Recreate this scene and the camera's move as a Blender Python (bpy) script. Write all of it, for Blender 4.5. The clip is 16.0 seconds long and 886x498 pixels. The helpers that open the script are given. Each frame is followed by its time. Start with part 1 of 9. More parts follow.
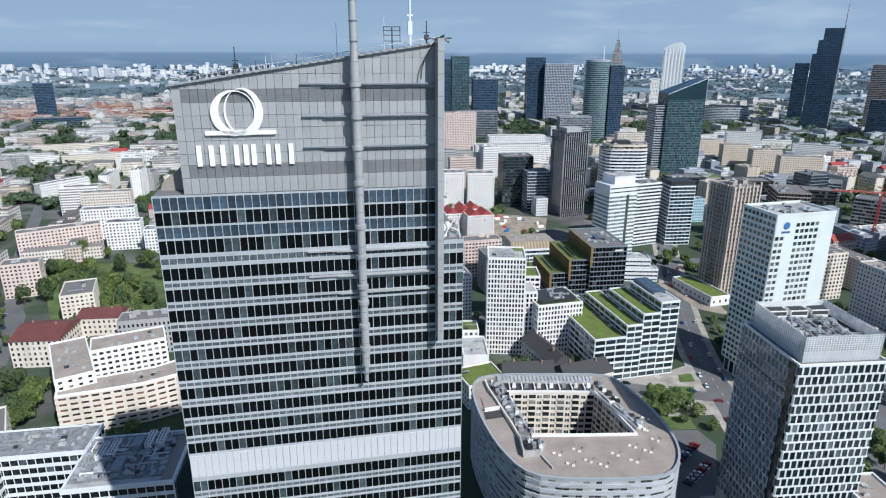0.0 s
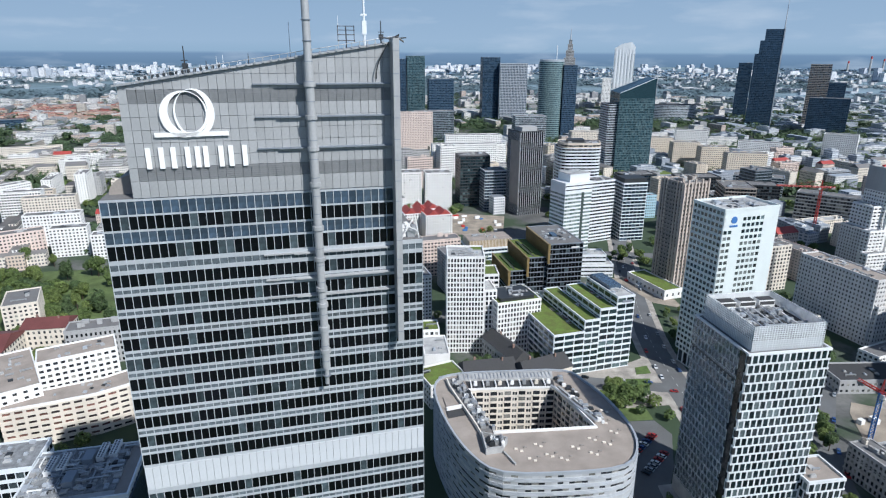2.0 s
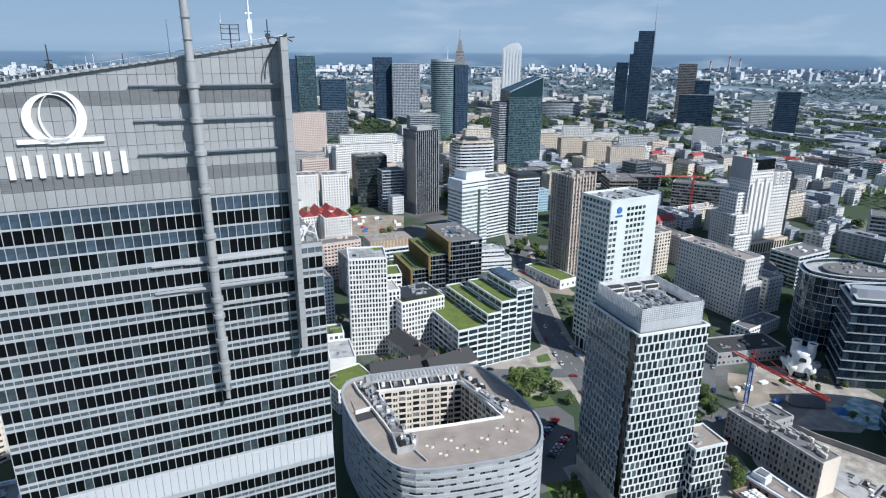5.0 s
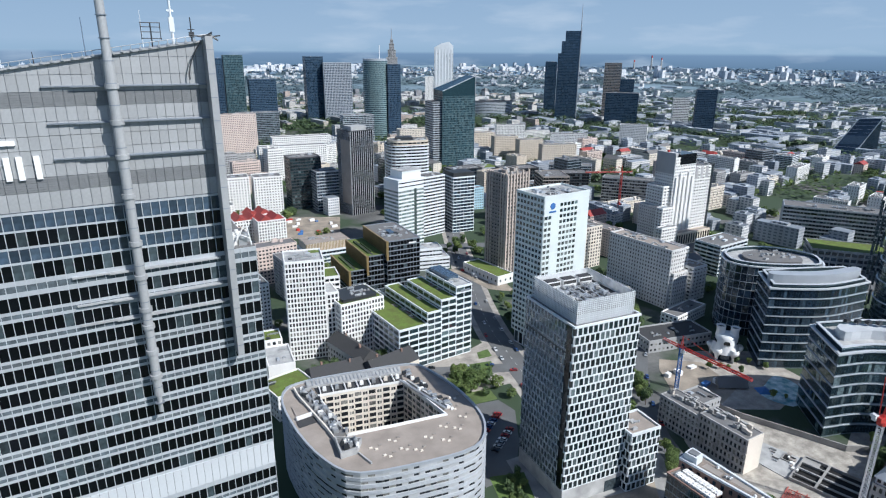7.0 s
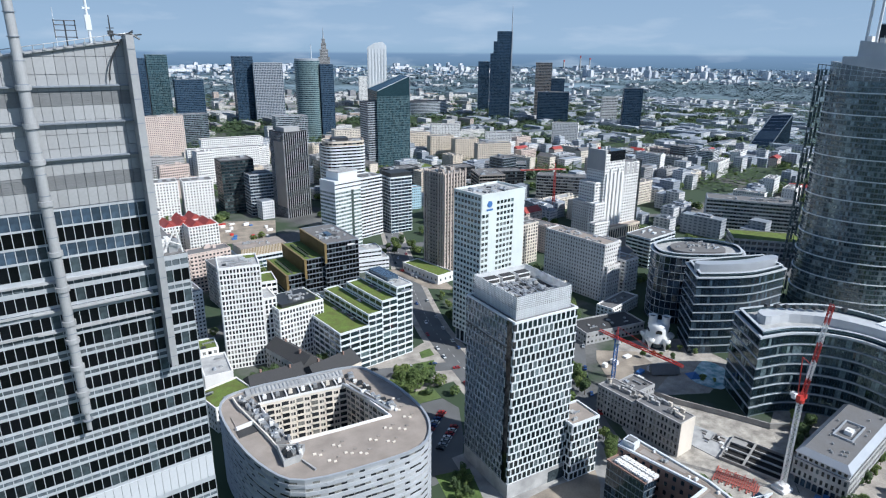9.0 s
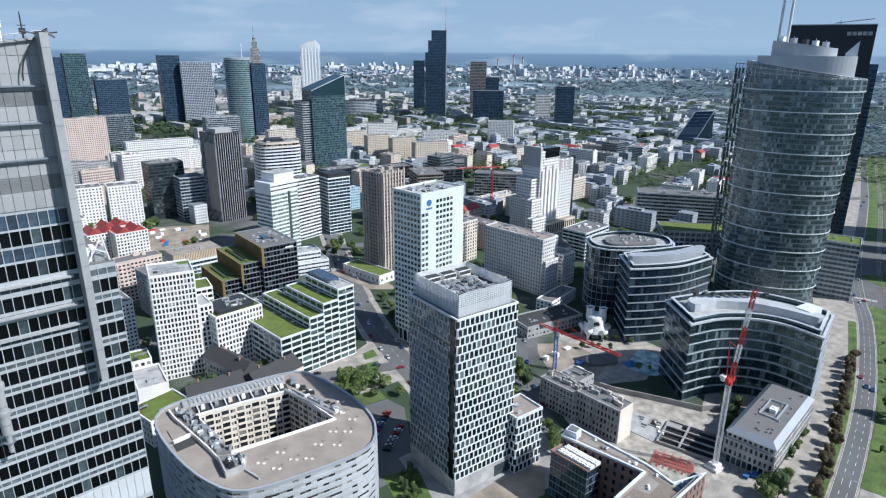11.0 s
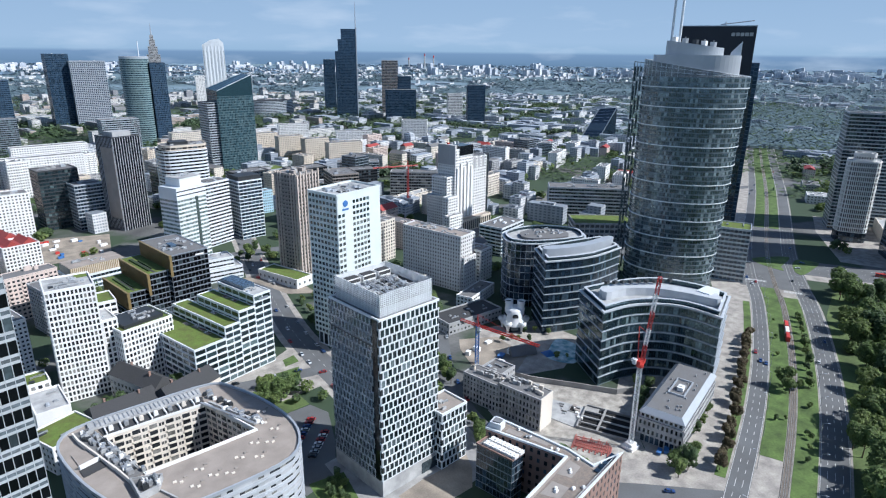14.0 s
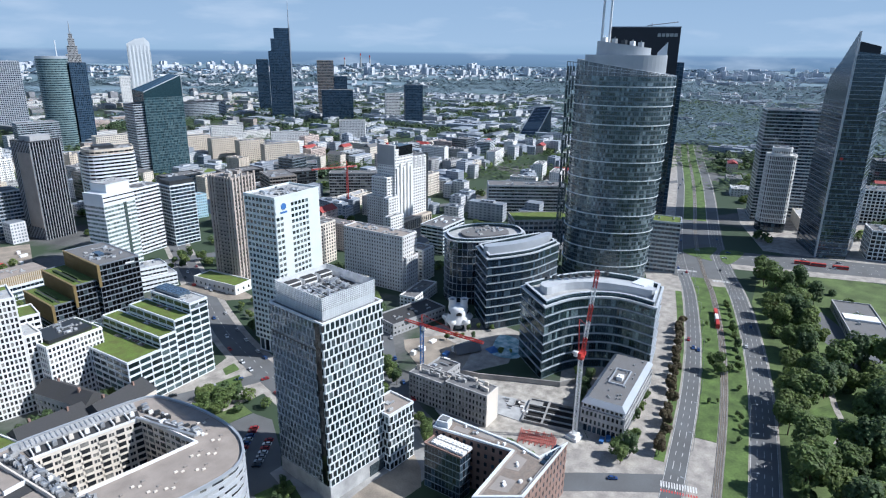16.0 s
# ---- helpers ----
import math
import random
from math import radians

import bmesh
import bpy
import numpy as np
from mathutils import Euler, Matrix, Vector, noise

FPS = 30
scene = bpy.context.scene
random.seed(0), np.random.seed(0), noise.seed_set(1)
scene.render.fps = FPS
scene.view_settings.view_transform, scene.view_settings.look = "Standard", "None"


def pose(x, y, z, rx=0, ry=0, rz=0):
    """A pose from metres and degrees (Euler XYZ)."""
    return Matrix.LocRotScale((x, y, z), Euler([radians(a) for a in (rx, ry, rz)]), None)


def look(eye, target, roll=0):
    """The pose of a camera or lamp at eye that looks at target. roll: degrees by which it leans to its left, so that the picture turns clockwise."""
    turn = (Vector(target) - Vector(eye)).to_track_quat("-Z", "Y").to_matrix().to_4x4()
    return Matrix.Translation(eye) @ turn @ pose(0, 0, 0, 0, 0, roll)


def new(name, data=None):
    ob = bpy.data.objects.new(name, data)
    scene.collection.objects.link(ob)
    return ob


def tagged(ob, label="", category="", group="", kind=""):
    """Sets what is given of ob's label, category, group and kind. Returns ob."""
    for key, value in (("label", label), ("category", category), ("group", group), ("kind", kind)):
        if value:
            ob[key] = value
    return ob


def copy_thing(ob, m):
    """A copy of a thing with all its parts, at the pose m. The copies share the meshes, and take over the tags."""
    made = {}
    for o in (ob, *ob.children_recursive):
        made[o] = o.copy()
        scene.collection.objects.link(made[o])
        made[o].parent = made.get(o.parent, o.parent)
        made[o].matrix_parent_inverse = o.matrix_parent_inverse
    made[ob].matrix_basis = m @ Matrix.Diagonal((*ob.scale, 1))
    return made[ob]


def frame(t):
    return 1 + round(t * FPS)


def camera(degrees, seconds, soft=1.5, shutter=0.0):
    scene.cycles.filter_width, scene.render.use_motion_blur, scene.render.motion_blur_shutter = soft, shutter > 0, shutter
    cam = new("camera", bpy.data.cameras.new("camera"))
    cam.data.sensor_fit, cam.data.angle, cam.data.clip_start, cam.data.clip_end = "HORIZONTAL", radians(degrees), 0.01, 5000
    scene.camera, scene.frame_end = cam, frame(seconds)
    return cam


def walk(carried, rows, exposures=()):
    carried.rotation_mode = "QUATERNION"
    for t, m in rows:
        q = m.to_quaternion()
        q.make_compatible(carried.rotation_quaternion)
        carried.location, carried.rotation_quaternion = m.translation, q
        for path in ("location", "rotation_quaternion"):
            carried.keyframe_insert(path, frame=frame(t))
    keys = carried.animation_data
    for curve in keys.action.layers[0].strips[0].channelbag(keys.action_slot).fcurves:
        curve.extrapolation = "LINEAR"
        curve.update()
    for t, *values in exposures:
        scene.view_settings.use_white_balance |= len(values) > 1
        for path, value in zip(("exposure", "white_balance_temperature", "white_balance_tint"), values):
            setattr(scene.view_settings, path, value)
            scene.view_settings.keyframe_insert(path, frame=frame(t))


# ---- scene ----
cam = camera(71.61, 16.0, soft=1.15)
EYE = (0, 0, 178)
TURNS = [  # seconds, tilt, lean, heading
    (0.0, 72.17, -0.15, 0.10),
    (0.5, 72.17, -0.16, -0.78),
    (1.0, 72.19, -0.18, -1.75),
    (1.5, 72.16, -0.19, -2.73),
    (2.0, 72.16, -0.21, -3.90),
    (2.5, 72.16, -0.22, -5.03),
    (3.0, 72.18, -0.24, -6.24),
    (3.5, 72.17, -0.25, -7.89),
    (4.0, 72.17, -0.27, -10.05),
    (6.5, 72.19, -0.34, -17.83),
    (7.0, 72.17, -0.35, -19.59),
    (7.5, 72.18, -0.37, -21.43),
    (8.0, 72.17, -0.38, -22.93),
    (8.5, 72.19, -0.40, -24.24),
    (11.0, 72.16, -0.47, -31.31),
    (11.5, 72.17, -0.48, -33.02),
    (12.0, 72.16, -0.50, -34.36),
    (12.5, 72.13, -0.51, -35.62),
    (13.0, 72.15, -0.53, -36.82),
    (13.5, 72.14, -0.54, -38.02),
    (14.0, 72.14, -0.56, -39.24),
    (14.5, 72.16, -0.57, -40.72),
    (15.0, 72.18, -0.59, -42.23),
    (15.5, 72.18, -0.60, -43.58),
    (16.0, 72.18, -0.62, -44.90),
]
walk(cam, [(t, pose(*EYE, tilt, lean, turn)) for t, tilt, lean, turn in TURNS], exposures=[(0.0, 0.29, 6050, 8), (7.0, 0.36, 6050, 8), (11.0, 0.41, 5980, 8), (16.0, 0.48, 5860, 9)])

# ---- sky, sun ----
SUN_AZ, SUN_EL = -50.0, 43.0     # where the sun stands: degrees from +x, degrees up
world = bpy.data.worlds.new("sky")
world.use_nodes = True
scene.world = world
wn = world.node_tree.nodes
sky = wn.new("ShaderNodeTexSky")
sky.sky_type, sky.sun_disc = "NISHITA", False
sky.sun_elevation, sky.sun_rotation = radians(SUN_EL), radians(90 - SUN_AZ)
sky.air_density, sky.dust_density, sky.ozone_density = 1.0, 0.4, 2.0
world.node_tree.links.new(sky.outputs[0], wn["Background"].inputs[0])
wn["Background"].inputs[1].default_value = 0.08
sun = new("sun", bpy.data.lights.new("sun", "SUN"))
sun.data.energy, sun.data.angle, sun.data.color = 4.4, radians(0.6), (1.0, 0.965, 0.92)
sun.matrix_world = look((0, 0, 600), (-math.cos(radians(SUN_AZ)) * math.cos(radians(SUN_EL)), -math.sin(radians(SUN_AZ)) * math.cos(radians(SUN_EL)), 600 - math.sin(radians(SUN_EL))))


# ---- materials ----
def ramp(nodes, stops):
    r = nodes.new("ShaderNodeValToRGB")
    while len(r.color_ramp.elements) < len(stops):
        r.color_ramp.elements.new(0.5)
    for e, (p, c) in zip(r.color_ramp.elements, stops):
        e.position, e.color = p, (*c, 1)
    return r


def tone(c, k):
    return tuple(min(1, v * k) for v in c)


def mat(name, color, rough=0.7, metal=0.0, var=0.18, big=0.12, fine=2.5, bump=0.15, ior=1.5, pieces=0.0, other=None, streaks=0.0):
    """A surface with stains at one scale and grain at another; pieces: how far each piece's shade differs; other: a second colour of the stains."""
    m = bpy.data.materials.new(name)
    m.use_nodes = True
    n, ln = m.node_tree.nodes, m.node_tree.links.new
    b = n["Principled BSDF"]
    co = n.new("ShaderNodeTexCoord")
    n1, n2 = n.new("ShaderNodeTexNoise"), n.new("ShaderNodeTexNoise")
    n1.inputs["Scale"].default_value, n1.inputs["Detail"].default_value = big, 4
    n2.inputs["Scale"].default_value, n2.inputs["Detail"].default_value = fine, 3
    if streaks:
        mp = n.new("ShaderNodeMapping")
        mp.inputs["Scale"].default_value = (1, 1, streaks)
        ln(co.outputs["Object"], mp.inputs[0])
        ln(mp.outputs[0], n1.inputs["Vector"])
    else:
        ln(co.outputs["Object"], n1.inputs["Vector"])
    ln(co.outputs["Object"], n2.inputs["Vector"])
    r1 = ramp(n, [(0.3, tone(other or color, 1 - var)), (0.72, tone(color, 1 + var * 0.5))])
    ln(n1.outputs[0], r1.inputs[0])
    mix = n.new("ShaderNodeMix")
    mix.data_type, mix.blend_type = "RGBA", "MULTIPLY"
    mix.inputs[0].default_value = 1.0
    r2 = ramp(n, [(0.25, (1 - var,) * 3), (0.75, (1, 1, 1))])
    ln(n2.outputs[0], r2.inputs[0])
    ln(r1.outputs[0], mix.inputs[6])
    ln(r2.outputs[0], mix.inputs[7])
    out = mix.outputs[2]
    if pieces:
        oi, ge, ad, fr = n.new("ShaderNodeObjectInfo"), n.new("ShaderNodeNewGeometry"), n.new("ShaderNodeMath"), n.new("ShaderNodeMath")
        ad.operation, fr.operation = "ADD", "FRACT"
        ln(oi.outputs["Random"], ad.inputs[0])
        ln(ge.outputs["Random Per Island"], ad.inputs[1])
        ln(ad.outputs[0], fr.inputs[0])
        r3 = ramp(n, [(0.0, (1 - pieces,) * 3), (1.0, (1 + pieces * 0.4,) * 3)])
        ln(fr.outputs[0], r3.inputs[0])
        m2 = n.new("ShaderNodeMix")
        m2.data_type, m2.blend_type = "RGBA", "MULTIPLY"
        m2.inputs[0].default_value = 1.0
        ln(out, m2.inputs[6])
        ln(r3.outputs[0], m2.inputs[7])
        out = m2.outputs[2]
    ln(out, b.inputs["Base Color"])
    b.inputs["Roughness"].default_value, b.inputs["Metallic"].default_value, b.inputs["IOR"].default_value = rough, metal, ior
    if bump:
        bp = n.new("ShaderNodeBump")
        bp.inputs["Strength"].default_value, bp.inputs["Distance"].default_value = bump, 0.05
        ln(n2.outputs[0], bp.inputs["Height"])
        ln(bp.outputs[0], b.inputs["Normal"])
    return m


def glass(name, dark, light, share=0.25, rough=0.06, ior=1.65, wave=0.02, tint=(0.8, 0.92, 1.0)):
    """Coated facade glass: each pane dark, or pale for a drawn blind or a painted reflection, and none quite flat."""
    m = bpy.data.materials.new(name)
    m.use_nodes = True
    n, ln = m.node_tree.nodes, m.node_tree.links.new
    b = n["Principled BSDF"]
    oi, ge, ad, fr = n.new("ShaderNodeObjectInfo"), n.new("ShaderNodeNewGeometry"), n.new("ShaderNodeMath"), n.new("ShaderNodeMath")
    ad.operation, fr.operation = "ADD", "FRACT"
    ln(oi.outputs["Random"], ad.inputs[0])
    ln(ge.outputs["Random Per Island"], ad.inputs[1])
    ln(ad.outputs[0], fr.inputs[0])
    r = ramp(n, [(0.0, tone(dark, 0.5)), (1 - share, tone(dark, 1.4)), (1 - share * 0.8, tone(light, 0.5)), (1.0, light)])
    ln(fr.outputs[0], r.inputs[0])
    co, n1 = n.new("ShaderNodeTexCoord"), n.new("ShaderNodeTexNoise")
    n1.inputs["Scale"].default_value, n1.inputs["Detail"].default_value = 0.9, 2
    ln(co.outputs["Object"], n1.inputs["Vector"])
    mix = n.new("ShaderNodeMix")
    mix.data_type, mix.blend_type = "RGBA", "MULTIPLY"
    mix.inputs[0].default_value = 0.7
    r2 = ramp(n, [(0.35, (0.35, 0.35, 0.35)), (0.65, (1, 1, 1))])
    ln(n1.outputs[0], r2.inputs[0])
    ln(r.outputs[0], mix.inputs[6])
    ln(r2.outputs[0], mix.inputs[7])
    ln(mix.outputs[2], b.inputs["Base Color"])
    n3, bp = n.new("ShaderNodeTexNoise"), n.new("ShaderNodeBump")
    n3.inputs["Scale"].default_value = 0.35
    ln(co.outputs["Object"], n3.inputs["Vector"])
    ln(n3.outputs[0], bp.inputs["Height"])
    bp.inputs["Strength"].default_value, bp.inputs["Distance"].default_value = 0.6, wave * 8
    ln(bp.outputs[0], b.inputs["Normal"])
    b.inputs["Roughness"].default_value, b.inputs["IOR"].default_value = rough, ior
    b.inputs["Specular Tint"].default_value = (*tint, 1)
    return m


def town_mat(name, shades, bay=3.2, storey=3.1, roof=(0.3, 0.29, 0.28), win=(0.09, 0.1, 0.12)):
    """Far housing: a shade for each house, rows of small windows on its walls, felt on its roof."""
    m = bpy.data.materials.new(name)
    m.use_nodes = True
    n, ln = m.node_tree.nodes, m.node_tree.links.new
    b = n["Principled BSDF"]
    ge, co, oi = n.new("ShaderNodeNewGeometry"), n.new("ShaderNodeTexCoord"), n.new("ShaderNodeObjectInfo")
    xyz, nx = n.new("ShaderNodeSeparateXYZ"), n.new("ShaderNodeSeparateXYZ")
    ln(co.outputs["Object"], xyz.inputs[0])
    ln(ge.outputs["Normal"], nx.inputs[0])

    def op(kind, a, c=None, v=0.0):
        q = n.new("ShaderNodeMath")
        q.operation = kind
        ln(a, q.inputs[0])
        if c is not None:
            ln(c, q.inputs[1])
        else:
            q.inputs[1].default_value = v
        return q.outputs[0]
    u = op("FRACT", op("DIVIDE", op("ADD", xyz.outputs[0], xyz.outputs[1]), v=bay))
    z = op("FRACT", op("DIVIDE", xyz.outputs[2], v=storey))
    w = op("MULTIPLY", op("MULTIPLY", op("GREATER_THAN", u, v=0.45), op("GREATER_THAN", z, v=0.5)), op("LESS_THAN", op("ABSOLUTE", nx.outputs[2]), v=0.5))
    up = op("GREATER_THAN", nx.outputs[2], v=0.5)
    rnd = op("FRACT", op("ADD", ge.outputs["Random Per Island"], oi.outputs["Random"]))
    r = ramp(n, [(i / max(1, len(shades) - 1), c) for i, c in enumerate(shades)])
    r.color_ramp.interpolation = "CONSTANT"
    ln(rnd, r.inputs[0])
    rr = ramp(n, [(0.0, tone(roof, 0.55)), (0.5, roof), (1.0, tone(roof, 1.5))])
    ln(op("FRACT", op("MULTIPLY", rnd, v=7.3)), rr.inputs[0])
    n2 = n.new("ShaderNodeTexNoise")
    n2.inputs["Scale"].default_value, n2.inputs["Detail"].default_value = 0.08, 5
    ln(co.outputs["Object"], n2.inputs["Vector"])
    dirt = ramp(n, [(0.3, (0.72, 0.72, 0.72)), (0.7, (1, 1, 1))])
    ln(n2.outputs[0], dirt.inputs[0])

    def blend(f, a, c, kind="MIX"):
        q = n.new("ShaderNodeMix")
        q.data_type, q.blend_type = "RGBA", kind
        if f is None:
            q.inputs[0].default_value = 1
        else:
            ln(f, q.inputs[0])
        ln(a, q.inputs[6])
        if isinstance(c, tuple):
            q.inputs[7].default_value = (*c, 1)
        else:
            ln(c, q.inputs[7])
        return q.outputs[2]
    c = blend(w, blend(up, r.outputs[0], rr.outputs[0]), win)
    ln(blend(None, c, dirt.outputs[0], "MULTIPLY"), b.inputs["Base Color"])
    b.inputs["Roughness"].default_value = 0.75
    return m


WHITE = mat("white_plaster", (0.82, 0.81, 0.79), 0.75, var=0.1, streaks=0.25)
CREAM = mat("cream_plaster", (0.74, 0.67, 0.58), 0.8, var=0.12, streaks=0.25)
PINK = mat("pinkish_plaster", (0.68, 0.56, 0.50), 0.8, var=0.12, streaks=0.25)
TAN = mat("tan_panel", (0.70, 0.61, 0.50), 0.8, var=0.14)
GREYP = mat("grey_plaster", (0.42, 0.42, 0.42), 0.8, var=0.15, streaks=0.25)
BROWN = mat("brown_stone", (0.33, 0.295, 0.265), 0.75, var=0.15)
BRICK = mat("brick_red", (0.31, 0.20, 0.16), 0.85, var=0.2, fine=4)
CONC = mat("concrete", (0.40, 0.39, 0.37), 0.85, var=0.2, other=(0.32, 0.31, 0.3))
WHITEMET = mat("white_aluminium", (0.74, 0.77, 0.79), 0.4, 0.0, var=0.06, bump=0.03, pieces=0.06)
PALEMET = mat("pale_grey_aluminium", (0.50, 0.53, 0.57), 0.42, 0.3, var=0.08, bump=0.03, pieces=0.1)
MIDMET = mat("mid_grey_aluminium", (0.28, 0.31, 0.35), 0.4, 0.3, var=0.1, bump=0.03, pieces=0.1)
DARKMET = mat("dark_metal", (0.06, 0.065, 0.07), 0.45, 0.4, var=0.15, bump=0.05)
STEEL = mat("galvanised_steel", (0.55, 0.56, 0.57), 0.38, 0.6, var=0.15, bump=0.08)
LOUVRE = mat("louvre_grey", (0.24, 0.245, 0.25), 0.5, 0.2, var=0.12, bump=0.05, pieces=0.06)
FELT = mat("roof_felt_grey", (0.17, 0.17, 0.175), 0.9, var=0.25, big=0.2, other=(0.23, 0.22, 0.21))
GRAVEL = mat("roof_gravel_beige", (0.36, 0.31, 0.27), 0.95, var=0.2, big=0.15, fine=6)
GABLEMET = mat("warm_grey_cladding", (0.44, 0.445, 0.45), 0.45, 0.2, var=0.12, bump=0.03, pieces=0.1)
PALEROOF = mat("roof_membrane_pale", (0.50, 0.50, 0.49), 0.8, var=0.2, big=0.2, other=(0.4, 0.4, 0.4))
REDROOF = mat("red_sheet_roof", (0.38, 0.06, 0.05), 0.6, var=0.2)
MAROON = mat("maroon_sheet_roof", (0.16, 0.055, 0.05), 0.6, var=0.2)
SEDUM = mat("green_roof_sedum", (0.13, 0.20, 0.035), 0.95, var=0.3, big=0.25, fine=1.5, bump=0.6, other=(0.17, 0.19, 0.05))
LAWN = mat("lawn_grass", (0.125, 0.195, 0.05), 0.95, var=0.35, big=0.12, fine=0.9, bump=0.5, other=(0.10, 0.155, 0.045))
ASPHALT = mat("asphalt", (0.145, 0.15, 0.155), 0.9, var=0.2, big=0.06, fine=3, other=(0.15, 0.15, 0.15))
PAVING = mat("pale_paving", (0.46, 0.42, 0.37), 0.9, var=0.26, big=0.16, fine=1.2, other=(0.36, 0.33, 0.3))
DIRT = mat("sandy_earth", (0.40, 0.34, 0.27), 0.95, var=0.25, big=0.08, fine=1.5, other=(0.28, 0.24, 0.2))
PAINTW = mat("white_road_paint", (0.72, 0.72, 0.70), 0.7, var=0.2)
REDPAINT = mat("red_paint", (0.55, 0.05, 0.04), 0.5, var=0.15)
BLUEPAINT = mat("blue_paint", (0.06, 0.18, 0.45), 0.5, var=0.15)
GOLD = mat("bronze_cladding", (0.36, 0.26, 0.12), 0.45, 0.4, var=0.12)
TRACK = mat("rusty_rail_bed", (0.20, 0.17, 0.14), 0.9, var=0.25, fine=4)
INNER = mat("dark_interior", (0.02, 0.022, 0.026), 0.8, var=0.3, bump=0)
BARK = mat("bark", (0.12, 0.085, 0.06), 0.95, var=0.3)
G_DARK = glass("dark_office_glass", (0.010, 0.013, 0.017), (0.12, 0.155, 0.175), 0.14, ior=1.5)
G_BLUE = glass("blue_spandrel_glass", (0.055, 0.085, 0.125), (0.09, 0.13, 0.18), 0.3, ior=1.8)
G_TEAL = glass("teal_glass", (0.022, 0.040, 0.048), (0.16, 0.23, 0.24), 0.2, ior=1.8)
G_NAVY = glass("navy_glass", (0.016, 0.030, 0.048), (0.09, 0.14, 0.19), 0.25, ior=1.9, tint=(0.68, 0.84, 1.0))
# Distance haze is put into this glass's blue colour and tint.
G_HAZE = glass("haze_blue_glass", (0.026, 0.052, 0.088), (0.06, 0.10, 0.15), 0.3, ior=1.6, tint=(0.5, 0.75, 1.0))
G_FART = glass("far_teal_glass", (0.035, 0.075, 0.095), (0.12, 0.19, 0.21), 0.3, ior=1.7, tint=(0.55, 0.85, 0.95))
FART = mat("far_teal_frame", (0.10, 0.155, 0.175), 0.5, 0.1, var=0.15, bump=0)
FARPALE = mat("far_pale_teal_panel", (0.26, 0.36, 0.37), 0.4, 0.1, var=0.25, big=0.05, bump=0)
# Frames take the same painted haze blue.
HAZEMET = mat("haze_blue_frame", (0.055, 0.095, 0.15), 0.5, 0.1, var=0.15, bump=0)
G_FLAT = glass("flat_window_glass", (0.035, 0.038, 0.044), (0.40, 0.39, 0.36), 0.3, ior=1.6)
LEAF = [mat("leaves_" + k, c, 0.7, var=0.3, big=0.5, fine=2, bump=0, pieces=0.4, other=o) for k, c, o in
        (("green", (0.22, 0.31, 0.095), (0.17, 0.25, 0.08)), ("light_green", (0.28, 0.36, 0.11), (0.21, 0.29, 0.085)), ("deep_green", (0.16, 0.24, 0.095), (0.12, 0.19, 0.08)), ("bronze_green", (0.19, 0.17, 0.085), (0.19, 0.125, 0.075)))]

for m in LEAF:      # light shines through the leaves
    n, ln = m.node_tree.nodes, m.node_tree.links.new
    tr, mx = n.new("ShaderNodeBsdfTranslucent"), n.new("ShaderNodeMixShader")
    src = n["Principled BSDF"].inputs["Base Color"].links[0].from_socket
    ln(src, tr.inputs[0])
    mx.inputs[0].default_value = 0.48
    ln(n["Principled BSDF"].outputs[0], mx.inputs[1])
    ln(tr.outputs[0], mx.inputs[2])
    ln(mx.outputs[0], n["Material Output"].inputs[0])
COURT = mat("pale_court_plaster", (0.78, 0.71, 0.62), 0.8, var=0.1, streaks=0.25)
MEADOW = mat("dry_park_grass", (0.135, 0.19, 0.06), 0.95, var=0.3, big=0.06, fine=1.0, bump=0.5, other=(0.08, 0.115, 0.04))


